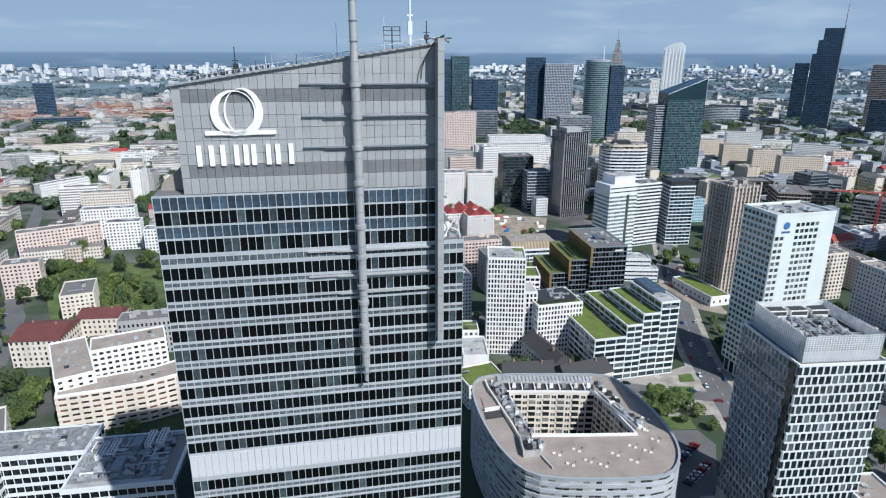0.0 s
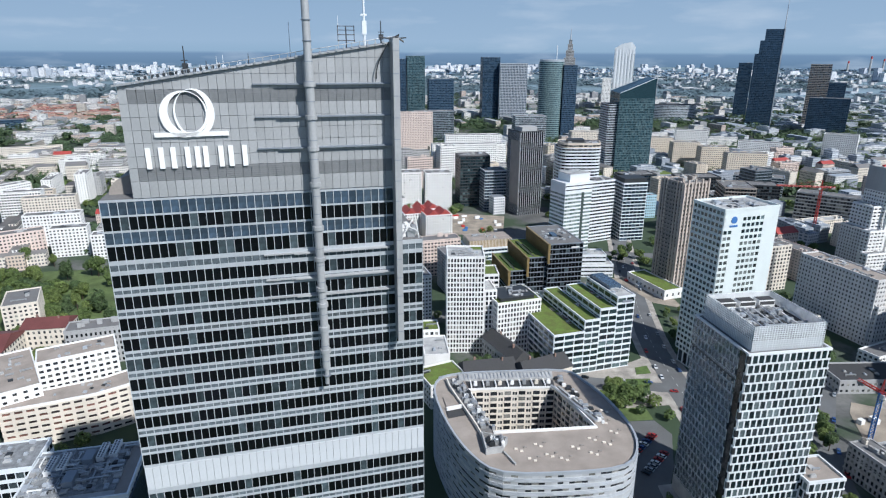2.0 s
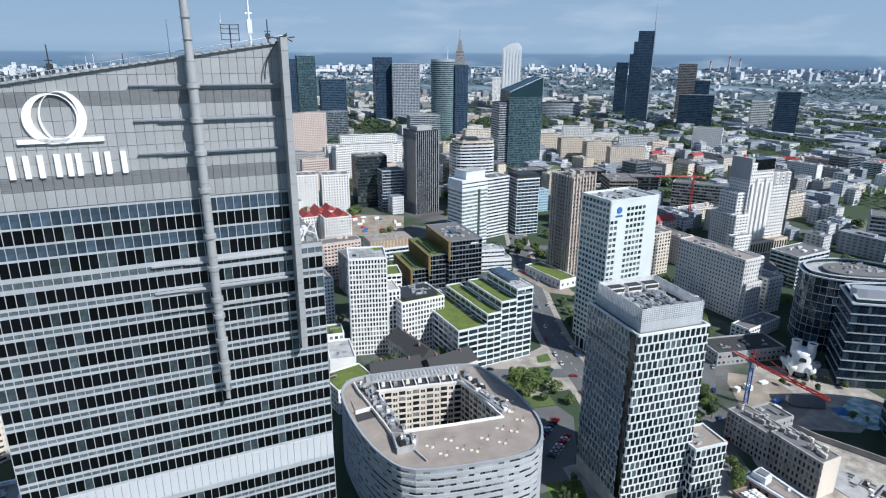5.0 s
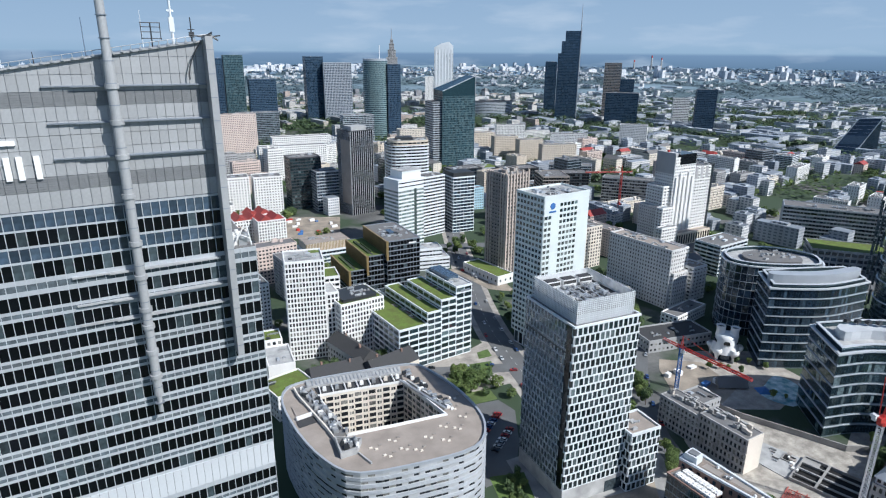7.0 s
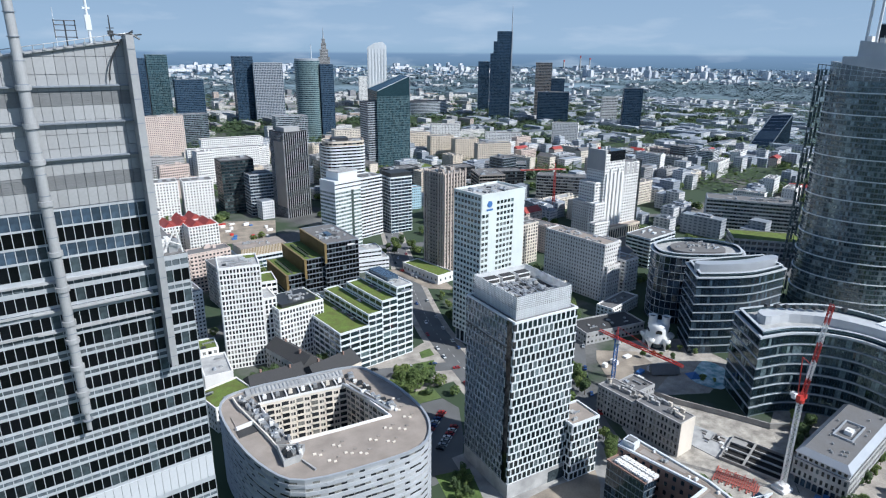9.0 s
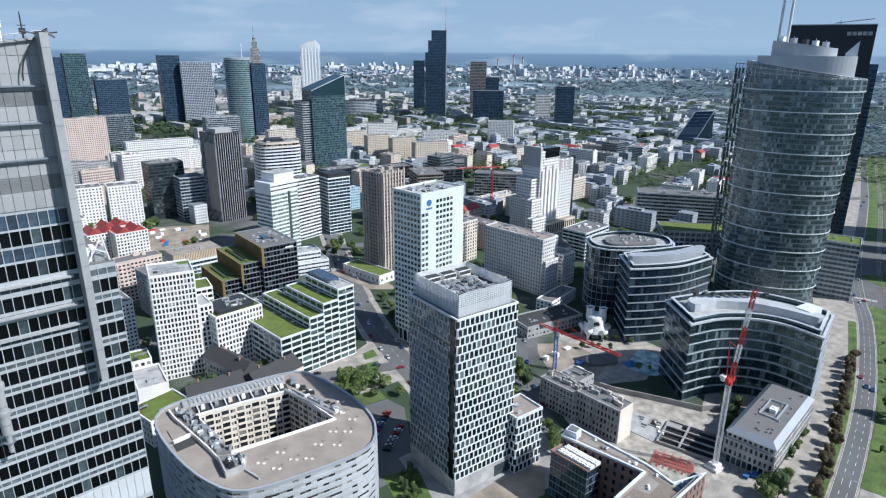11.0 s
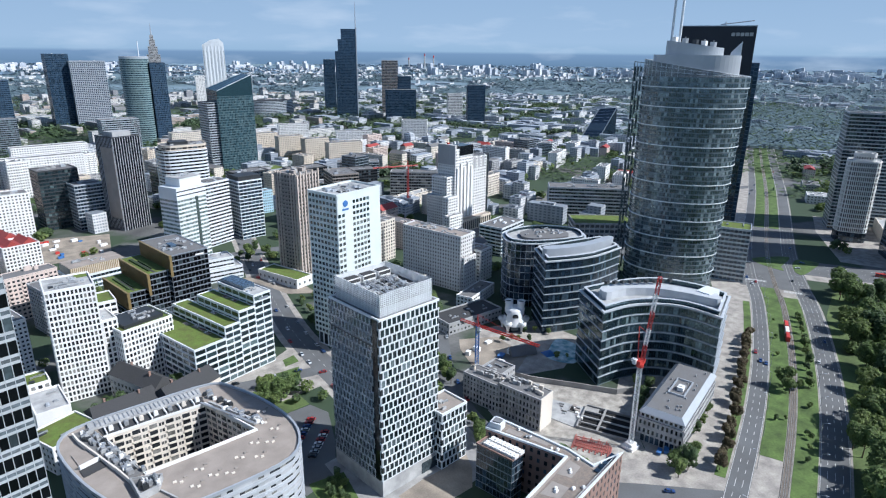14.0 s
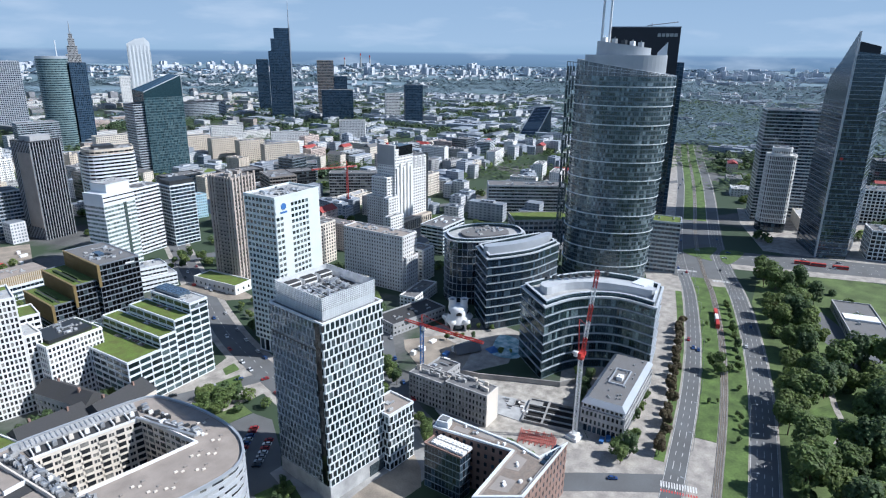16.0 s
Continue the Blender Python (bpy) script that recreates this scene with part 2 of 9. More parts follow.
# ---- geometry ----
class Geo:
    """Collects boxes, prisms and rods, in a frame of its own, into one mesh."""

    def __init__(self, frame_m=None):
        self.v, self.f, self.m = [], [], frame_m

    def add(self, vs, fs):
        k = len(self.v)
        if self.m is not None:
            vs = [tuple(self.m @ Vector(p)) for p in vs]
        self.v += vs
        self.f += [tuple(i + k for i in q) for q in fs]
        return self

    def box(self, x0, y0, z0, x1, y1, z1):
        return self.add([(x0, y0, z0), (x1, y0, z0), (x1, y1, z0), (x0, y1, z0), (x0, y0, z1), (x1, y0, z1), (x1, y1, z1), (x0, y1, z1)],
                        [(3, 2, 1, 0), (4, 5, 6, 7), (0, 1, 5, 4), (1, 2, 6, 5), (2, 3, 7, 6), (3, 0, 4, 7)])

    def prism(self, pts, z0, z1, top=None):
        n = len(pts)
        zt = top or [z1] * n
        return self.add([(x, y, z0) for x, y in pts] + [(x, y, z) for (x, y), z in zip(pts, zt)],
                        [tuple(range(n - 1, -1, -1)), tuple(range(n, 2 * n))] + [(i, (i + 1) % n, n + (i + 1) % n, n + i) for i in range(n)])

    def ring(self, outer, inner, z0, z1):
        n = len(outer)
        q = [(i, (i + 1) % n) for i in range(n)]
        return self.add([(x, y, z) for pts in (outer, inner) for z in (z0, z1) for x, y in pts],
                        [(a, b, n + b, n + a) for a, b in q] + [(2 * n + b, 2 * n + a, 3 * n + a, 3 * n + b) for a, b in q] + [(n + a, n + b, 3 * n + b, 3 * n + a) for a, b in q] + [(b, a, 2 * n + a, 2 * n + b) for a, b in q])

    def rod(self, p, q, r, r2=None, n=8):
        p, q = Vector(p), Vector(q)
        d = (q - p).to_track_quat("Z", "Y").to_matrix()
        r2 = r if r2 is None else r2
        a = [(math.cos(2 * math.pi * i / n), math.sin(2 * math.pi * i / n)) for i in range(n)]
        return self.add([tuple(p + d @ Vector((c * r, s * r, 0))) for c, s in a] + [tuple(q + d @ Vector((c * r2, s * r2, 0))) for c, s in a],
                        [tuple(range(n - 1, -1, -1)), tuple(range(n, 2 * n))] + [(i, (i + 1) % n, n + (i + 1) % n, n + i) for i in range(n)])

    def mesh(self, name, material):
        me = bpy.data.meshes.new(name)
        me.from_pydata(self.v, [], self.f)
        me.materials.append(material)
        me.update()
        return me


def part(name, geo, material, parent, label=""):
    ob = new(name, geo.mesh(name, material) if isinstance(geo, Geo) else geo)
    ob.parent = parent
    return tagged(ob, label) if label else ob


def thing(name, label, category, x=0, y=0, rot=0, z=0, group="", kind=""):
    ob = new(name)
    ob.empty_display_size = 0.1
    ob.matrix_world = pose(x, y, z, 0, 0, rot)
    return tagged(ob, label, category, group, kind)


def single(name, geo, material, label, category, x=0, y=0, rot=0, z=0, group="", kind=""):
    ob = new(name, geo.mesh(name, material))
    ob.matrix_world = pose(x, y, z, 0, 0, rot)
    return tagged(ob, label, category, group, kind)


def smooth_path(pts, steps=4, closed=True):
    """A rounded outline through a few corner points."""
    n, out = len(pts), []
    for i in range(n if closed else n - 1):
        p = [Vector(pts[(i + k) % n] if closed else pts[max(0, min(n - 1, i + k))]) for k in (-1, 0, 1, 2)]
        for s in range(steps):
            t = s / steps
            v = 0.5 * (2 * p[1] + (p[2] - p[0]) * t + (2 * p[0] - 5 * p[1] + 4 * p[2] - p[3]) * t * t + (3 * p[1] - p[0] - 3 * p[2] + p[3]) * t ** 3)
            out.append((v.x, v.y))
    if not closed:
        out.append(tuple(pts[-1]))
    return out


def offset(pts, d):
    """The outline moved inwards by d (counter-clockwise points)."""
    n, out = len(pts), []
    for i in range(n):
        a, b, c = (Vector(pts[(i + k) % n]) for k in (-1, 0, 1))
        e, f = (b - a).normalized(), (c - b).normalized()
        m = Vector((-e.y - f.y, e.x + f.x)).normalized()
        k = max(0.35, m.dot(Vector((-e.y, e.x))))
        out.append(tuple(b + m * d / k))
    return out


def rect_pts(w, d):
    return [(-w / 2, -d / 2), (w / 2, -d / 2), (w / 2, d / 2), (-w / 2, d / 2)]


def sides(pts):
    """For each edge of an outline: a frame with x along it, y inwards, z up, and its length."""
    for i in range(len(pts)):
        a, b = Vector(pts[i]), Vector(pts[(i + 1) % len(pts)])
        yield Matrix.Translation((a.x, a.y, 0)) @ Matrix.Rotation(math.atan2(b.y - a.y, b.x - a.x), 4, "Z"), (b - a).length


PANES = {}
TAKEN = []      # ground already built on: x, y, radius


def take(x, y, w, d, rot):
    """Marks a rotated rectangle of ground as built on."""
    c, s = math.cos(radians(rot)), math.sin(radians(rot))
    r = min(w, d) / 2
    long = max(w, d) / 2 - r * 0.6
    n = max(1, math.ceil(2 * long / r)) + 1
    for i in range(n):
        u = (i / (n - 1) * 2 - 1) * max(0.0, long)
        ux, uy = (u, 0) if w >= d else (0, u)
        TAKEN.append((x + c * ux - s * uy, y + s * ux + c * uy, r * 1.25))


def is_free(x, y, r):
    return all((x - a) ** 2 + (y - b) ** 2 > (r + q) ** 2 for a, b, q in TAKEN)


def take_line(pts, r):
    for (xa, ya), (xb, yb) in zip(pts, pts[1:]):
        n = max(1, int(math.hypot(xb - xa, yb - ya) / r))
        for i in range(n + 1):
            TAKEN.append((xa + (xb - xa) * i / n, ya + (yb - ya) * i / n, r))


def pane_mesh(w, h, material):
    key = (round(w, 2), round(h, 2), material.name)
    if key not in PANES:
        PANES[key] = Geo().box(-w / 2, -0.05, -h / 2, w / 2, 0.05, h / 2).mesh("window_pane", material)
    return PANES[key]


def storeys(root, pts, z0, z1, st, loose=0, split=True, name="floor_band"):
    """Storeys on an outline: a dark core, a band round it at each floor, piers between the windows, and a pane in each opening.
    loose: how many panes are parts of their own. split: each band is a part of its own."""
    fh, bw, wf, hf = st["fh"], st["bw"], st["wf"], st["hf"]
    proud, wall, gl = st.get("proud", 0.3), st["wall"], st["glass"]
    bands, piers, rest = Geo(), Geo(), Geo()
    part("core", Geo().prism(offset(pts, 0.05), z0, z1 - 0.05), INNER, root)
    n = max(1, round((z1 - z0) / fh))
    fh = (z1 - z0) / n
    sill = st.get("sill", (1 - hf) * 0.5)
    outer, inner = offset(pts, -proud), offset(pts, 0.03)
    for j in range(n + 1):
        za = z0 + (j - 1) * fh + (sill + hf) * fh if j else z0
        zb = z0 + j * fh + sill * fh if j < n else z1
        if zb - za > 0.02:
            if split:
                part(name, Geo().ring(outer, inner, za, zb), wall, root)
            else:
                bands.ring(outer, inner, za, zb)
    made = 0
    for m, length in sides(pts):
        piers.m = rest.m = m
        bays = max(1, round(length / bw))
        b = length / bays
        pw = b * (1 - wf)
        for j in range(n) if st.get("stagger") else range(1):
            sh = st["stagger"] * b * (j % 2) if st.get("stagger") else 0
            pa, pb = (z0 + j * fh + sill * fh, z0 + j * fh + (sill + hf) * fh) if st.get("stagger") else (z0 + 0.01, z1 - 0.01)
            for i in range(bays + 1):
                xa, xb = max(0, i * b - pw / 2 + sh), min(length, i * b + pw / 2 + sh)
                if xb - xa > 0.01:
                    piers.box(xa, -proud + st.get("pier_in", 0.03), pa, xb, 0, pb)
        for j in range(n):
            zc = z0 + j * fh + (sill + hf / 2) * fh
            sh = st["stagger"] * b * (j % 2) if st.get("stagger") else 0
            for i in range(bays):
                xc, w = (i + 0.5) * b + sh, b - pw
                if xc + w / 2 > length:
                    w = length - xc + w / 2
                    xc = length - w / 2
                    if w < 0.2:
                        continue
                if made < loose:
                    ob = new("window_pane", pane_mesh(w, hf * fh, gl))
                    ob.parent = root
                    ob.matrix_local = m @ Matrix.Translation((xc, -0.09, zc))
                    made += 1
                else:
                    rest.box(xc - w / 2, -0.13, zc - hf * fh / 2, xc + w / 2, -0.03, zc + hf * fh / 2)
    if bands.f:
        tagged(part("banding", bands, wall, root), kind="stuff")
    if piers.f:
        tagged(part("mullion_grid", piers, st.get("pier", wall), root), kind="stuff")
    if rest.f:
        tagged(part("glazing", rest, gl, root), kind="stuff")


def plant(root, rnd, pts, z, n, k=1.0):
    """Roof plant: fans, hatches, ducts."""
    xs, ys = [p[0] for p in pts], [p[1] for p in pts]
    cx, cy, sx, sy = (min(xs) + max(xs)) / 2, (min(ys) + max(ys)) / 2, (max(xs) - min(xs)) * 0.36, (max(ys) - min(ys)) * 0.34
    for _ in range(n):
        x, y = cx + rnd.uniform(-sx, sx), cy + rnd.uniform(-sy, sy)
        a, b, h = (rnd.uniform(0.8, 2.6) * k for _ in range(3))
        u = rnd.random()
        g = Geo()
        if u < 0.55:
            g.box(x - a, y - b, z, x + a, y + b, z + h * 0.7)
            g.box(x - a * 0.8, y - b * 0.8, z + h * 0.7, x + a * 0.8, y + b * 0.8, z + h * 0.7 + 0.25)
            g.rod((x - a * 0.4, y, z + h * 0.7), (x - a * 0.4, y, z + h * 0.7 + 0.5), 0.4 * k)
            g.rod((x + a * 0.4, y, z + h * 0.7), (x + a * 0.4, y, z + h * 0.7 + 0.5), 0.4 * k)
            part("ventilation_unit", g, rnd.choice((STEEL, PALEMET, PALEROOF)), root)
        elif u < 0.8:
            g.box(x - a * 2.4, y - 0.35, z + 0.3, x + a * 2.4, y + 0.35, z + 0.9)
            g.box(x - a * 2.4, y - 0.35, z, x - a * 2.4 + 0.6, y + 0.35, z + 0.3)
            g.box(x + a * 2.4 - 0.6, y - 0.35, z, x + a * 2.4, y + 0.35, z + 0.3)
            part("duct", g, STEEL, root)
        else:
            g.box(x - a, y - a, z, x + a, y + a, z + 0.5).box(x - a * 0.9, y - a * 0.9, z + 0.5, x + a * 0.9, y + a * 0.9, z + 0.62)
            part("roof_hatch", g, rnd.choice((DARKMET, PALEROOF)), root)


def roof(root, pts, z, material, rnd=None, units=0, wall=None, rim=0.9, k=1.0, thick=0.35):
    part("roof", Geo().prism(offset(pts, 0.02), z - 0.05, z + 0.12), material, root)
    if rim:
        part("parapet", Geo().ring(offset(pts, -0.32), offset(pts, thick), z - 0.03, z + rim), wall or WHITE, root)
    if units:
        plant(root, rnd, pts, z + 0.12, units, k)


def block(name, label, x, y, w, d, rot, h, st, roofing=None, units=4, loose=0, category="building", group="", base=0.0, rim=0.9, k=1.0, seed=None, split=True):
    root = thing(name, label, category, x, y, rot, group=group)
    take(x, y, w, d, rot)
    rnd = random.Random(seed if seed is not None else int(abs(x) * 7 + abs(y) * 13))
    pts = rect_pts(w, d)
    if base:
        storeys(root, offset(pts, 0.4), 0, base, dict(st, fh=base, hf=0.75, bw=st["bw"] * 1.5, wf=0.8), name="ground_floor")
    storeys(root, pts, base, h, st, loose, split and math.hypot(x, y) < 300)
    roof(root, pts, h, roofing or FELT, rnd, units, st["wall"], rim, k)
    return root


def style(wall, gl, fh, bw, wf, hf, **more):
    return dict(wall=wall, glass=gl, fh=fh, bw=bw, wf=wf, hf=hf, **more)

# ---- the ground, the horizon ----
EYE_Z = 178.0


def far_map(r):
    """The plain beyond 2.6 km, drawn in towards the horizon: the true distance r becomes one within 4.7 km, seen along the same line."""
    if r <= 2600:
        return r, 0.0
    q = 2600 + 2100 * (1 - math.exp(-(r - 2600) / 4200))
    return q, EYE_Z - q * EYE_Z / r


def plain_mat(name):
    m = mat(name, (0.17, 0.168, 0.16), 0.95, var=0.3, big=0.02, fine=0.4, bump=0.2, other=(0.12, 0.12, 0.12))
    n, ln = m.node_tree.nodes, m.node_tree.links.new
    b = n["Principled BSDF"]
    old = b.inputs["Base Color"].links[0].from_socket
    co, n1 = n.new("ShaderNodeTexCoord"), n.new("ShaderNodeTexNoise")
    n1.inputs["Scale"].default_value, n1.inputs["Detail"].default_value = 0.011, 6
    ln(co.outputs["Object"], n1.inputs["Vector"])
    r = ramp(n, [(0.40, (0, 0, 0)), (0.47, (1, 1, 1))])
    ln(n1.outputs[0], r.inputs[0])
    mix = n.new("ShaderNodeMix")
    mix.data_type = "RGBA"
    ln(r.outputs[0], mix.inputs[0])
    ln(old, mix.inputs[6])
    mix.inputs[7].default_value = (0.038, 0.062, 0.032, 1)
    ln(mix.outputs[2], b.inputs["Base Color"])
    return m


PLAIN = plain_mat("town_ground")
# Woods with the horizon's blue haze put into their colour.
HAZEWOODS = mat("far_woods", (0.20, 0.29, 0.39), 0.95, var=0.15, big=0.006, fine=0.05, bump=0, other=(0.19, 0.29, 0.40))
rings = [0, 60, 120, 200, 300, 420, 560, 720, 900, 1100, 1350, 1700, 2100, 2600, 3000, 3500, 4200, 5200, 6600, 8500]
geo = Geo()
SEG = 96
vs, fs = [], []
for i, r in enumerate(rings):
    q, z = far_map(r)
    vs += [(q * math.cos(2 * math.pi * k / SEG), q * math.sin(2 * math.pi * k / SEG), z) for k in range(SEG)]
    if i:
        fs += [((i - 1) * SEG + k, i * SEG + k, i * SEG + (k + 1) % SEG, (i - 1) * SEG + (k + 1) % SEG) for k in range(SEG)]
near_geo, far_geo = Geo(), Geo()
cut = rings.index(2600)
near_geo.add(vs[:(cut + 1) * SEG], fs[:cut * SEG])
far_geo.add(vs[cut * SEG:], [tuple(i - cut * SEG for i in q) for q in fs[cut * SEG:]])
# The plain's blue-grey is painted haze, not bare ground colour.
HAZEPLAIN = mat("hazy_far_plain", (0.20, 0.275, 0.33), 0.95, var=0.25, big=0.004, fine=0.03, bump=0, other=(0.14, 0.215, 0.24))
single("ground", near_geo, PLAIN, "grey and green town ground reaching far out", "ground", kind="structure")
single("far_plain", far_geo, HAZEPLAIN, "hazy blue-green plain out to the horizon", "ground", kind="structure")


def sky_backdrop():
    """A glowing backdrop: a pale blue summer sky low over the horizon, with thin cloud, and hazy distance painted below
    it.
    """
    m = bpy.data.materials.new("low_sky")
    m.use_nodes = True
    n, ln = m.node_tree.nodes, m.node_tree.links.new
    n.remove(n["Principled BSDF"])
    em, co, sp = n.new("ShaderNodeEmission"), n.new("ShaderNodeTexCoord"), n.new("ShaderNodeSeparateXYZ")
    ln(co.outputs["Object"], sp.inputs[0])
    mr = n.new("ShaderNodeMapRange")
    mr.inputs[1].default_value, mr.inputs[2].default_value = 60, 1000
    ln(sp.outputs[2], mr.inputs[0])
    # The lowest stops paint hazed land between the plain's edge and the horizon.
    r = ramp(n, [(0.0, (0.11, 0.18, 0.27)), (0.105, (0.155, 0.24, 0.36)), (0.125, (0.25, 0.355, 0.47)), (0.2, (0.28, 0.38, 0.50)), (0.6, (0.24, 0.34, 0.47)), (1.0, (0.19, 0.295, 0.44))])
    ln(mr.outputs[0], r.inputs[0])
    mp, cl = n.new("ShaderNodeMapping"), n.new("ShaderNodeTexNoise")
    mp.inputs["Scale"].default_value = (0.0009, 0.0009, 0.0042)
    ln(co.outputs["Object"], mp.inputs[0])
    ln(mp.outputs[0], cl.inputs["Vector"])
    cl.inputs["Scale"].default_value, cl.inputs["Detail"].default_value = 1.6, 7
    c2 = ramp(n, [(0.52, (0, 0, 0)), (0.78, (0.7, 0.7, 0.7))])
    ln(cl.outputs[0], c2.inputs[0])
    mix = n.new("ShaderNodeMix")
    mix.data_type = "RGBA"
    ln(c2.outputs[0], mix.inputs[0])
    ln(r.outputs[0], mix.inputs[6])
    mix.inputs[7].default_value = (0.42, 0.49, 0.58, 1)
    ln(mix.outputs[2], em.inputs[0])
    ln(em.outputs[0], n["Material Output"].inputs[0])
    g = Geo()
    k = 128
    ring = [(4880 * math.cos(2 * math.pi * i / k), 4880 * math.sin(2 * math.pi * i / k)) for i in range(k)]
    g.add([(x, y, 60) for x, y in ring] + [(x, y, 1100) for x, y in ring], [(i, (i + 1) % k, k + (i + 1) % k, k + i) for i in range(k)])
    single("sky_backdrop", g, m, "pale blue summer sky with thin clouds over painted horizon haze", "sky", kind="structure")


sky_backdrop()


# ---- trees ----
def crown_mesh(name, seed, rx, rz, zc, clumps, leaf, material):
    """A crown of many small leafy sprays round uneven lobes, with gaps between them."""
    rnd = random.Random(seed)
    lobes = [(Vector((rnd.uniform(-0.55, 0.55) * rx, rnd.uniform(-0.55, 0.55) * rx, rnd.uniform(-0.5, 0.65) * rz)), rnd.uniform(0.38, 0.62)) for _ in range(9)]
    vs, fs = [], []
    for i in range(clumps):
        c, s = lobes[i % len(lobes)]
        d = Vector((rnd.gauss(0, 1), rnd.gauss(0, 1), rnd.gauss(0, 1))).normalized()
        p = c + Vector((d.x * rx, d.y * rx, d.z * rz)) * s * rnd.uniform(0.75, 1.08) + Vector((0, 0, zc))
        n = (d + Vector((0.1, -0.1, 0.75)) + Vector((rnd.gauss(0, 1), rnd.gauss(0, 1), rnd.gauss(0, 1))) * 0.36).normalized()
        a = n.orthogonal().normalized()
        b = n.cross(a)
        w = rnd.uniform(0, 6.28)
        a, b = a * math.cos(w) + b * math.sin(w), b * math.cos(w) - a * math.sin(w)
        l = leaf * rnd.uniform(0.6, 1.4)
        k = len(vs)
        vs += [tuple(p + a * l), tuple(p + b * l * 0.7 - n * l * 0.3), tuple(p - a * l), tuple(p - b * l * 0.7 - n * l * 0.25)]
        fs += [(k, k + 1, k + 2), (k, k + 2, k + 3)]
    return Geo().add(vs, fs).mesh(name, material)


def trunk_geo(h, r, seed):
    rnd = random.Random(seed)
    g = Geo().rod((0, 0, -0.2), (0, 0, h * 0.55), r, r * 0.6)
    for k in range(5):
        a = k * 1.26 + rnd.uniform(-0.3, 0.3)
        z = h * rnd.uniform(0.32, 0.55)
        g.rod((0, 0, z), (math.cos(a) * h * 0.26, math.sin(a) * h * 0.26, z + h * rnd.uniform(0.2, 0.35)), r * 0.45, r * 0.15, 6)
    return g


TREES = []
for i in range(8):
    rx, rz = (4.2, 4.6, 3.6, 5.0, 2.6, 3.9, 4.0, 3.6)[i], (4.2, 3.8, 4.6, 4.4, 3.6, 5.2, 4.4, 4.0)[i]
    root = thing("tree", "broadleaved street tree in full green leaf", "tree", 0, 0, 0, -500)
    part("trunk", trunk_geo(rz + 4, 0.24, i), BARK, root)
    part("crown", crown_mesh("crown", i, rx, rz, rz + 2.6, 1300, 0.6, LEAF[i % 3] if i < 6 else LEAF[3]), None, root)
    TREES.append(root)
TREE_RND = random.Random(5)


def tree(x, y, s=1.0, kind=None, group="trees", label=""):
    t = TREES[TREE_RND.randrange(6) if kind is None else kind]
    k = s * TREE_RND.uniform(0.8, 1.2)
    ob = copy_thing(t, pose(x, y, 0, 0, 0, TREE_RND.uniform(0, 360)))
    ob.scale = (k, k, k * TREE_RND.uniform(0.9, 1.15))
    return tagged(ob, label, group=group)


def grove(x0, y0, x1, y1, n, s=1.0, group="trees", wide=0.0):
    """Trees along a line, strewn to both sides by wide."""
    dx, dy = x1 - x0, y1 - y0
    L = math.hypot(dx, dy) or 1
    for i in range(n):
        u, v = (i + 0.5) / n + TREE_RND.uniform(-0.3, 0.3) / n, TREE_RND.uniform(-wide, wide)
        tree(x0 + dx * u - dy / L * v, y0 + dy * u + dx / L * v, s, group=group)


def strip(name, label, pts, z, material, thick=0.1, kind="structure", category="ground"):
    return single(name, Geo().prism(pts, z - thick, z), material, label, category, kind=kind)


def along(a, b, w0, w1=None):
    """A straight strip's outline from a to b, w0 to the right and w1 to the left of the line."""
    d = (Vector(b) - Vector(a)).normalized()
    n = Vector((-d.y, d.x))
    w1 = w0 if w1 is None else w1
    return [tuple(Vector(a) - n * w0), tuple(Vector(b) - n * w0), tuple(Vector(b) + n * w1), tuple(Vector(a) + n * w1)]

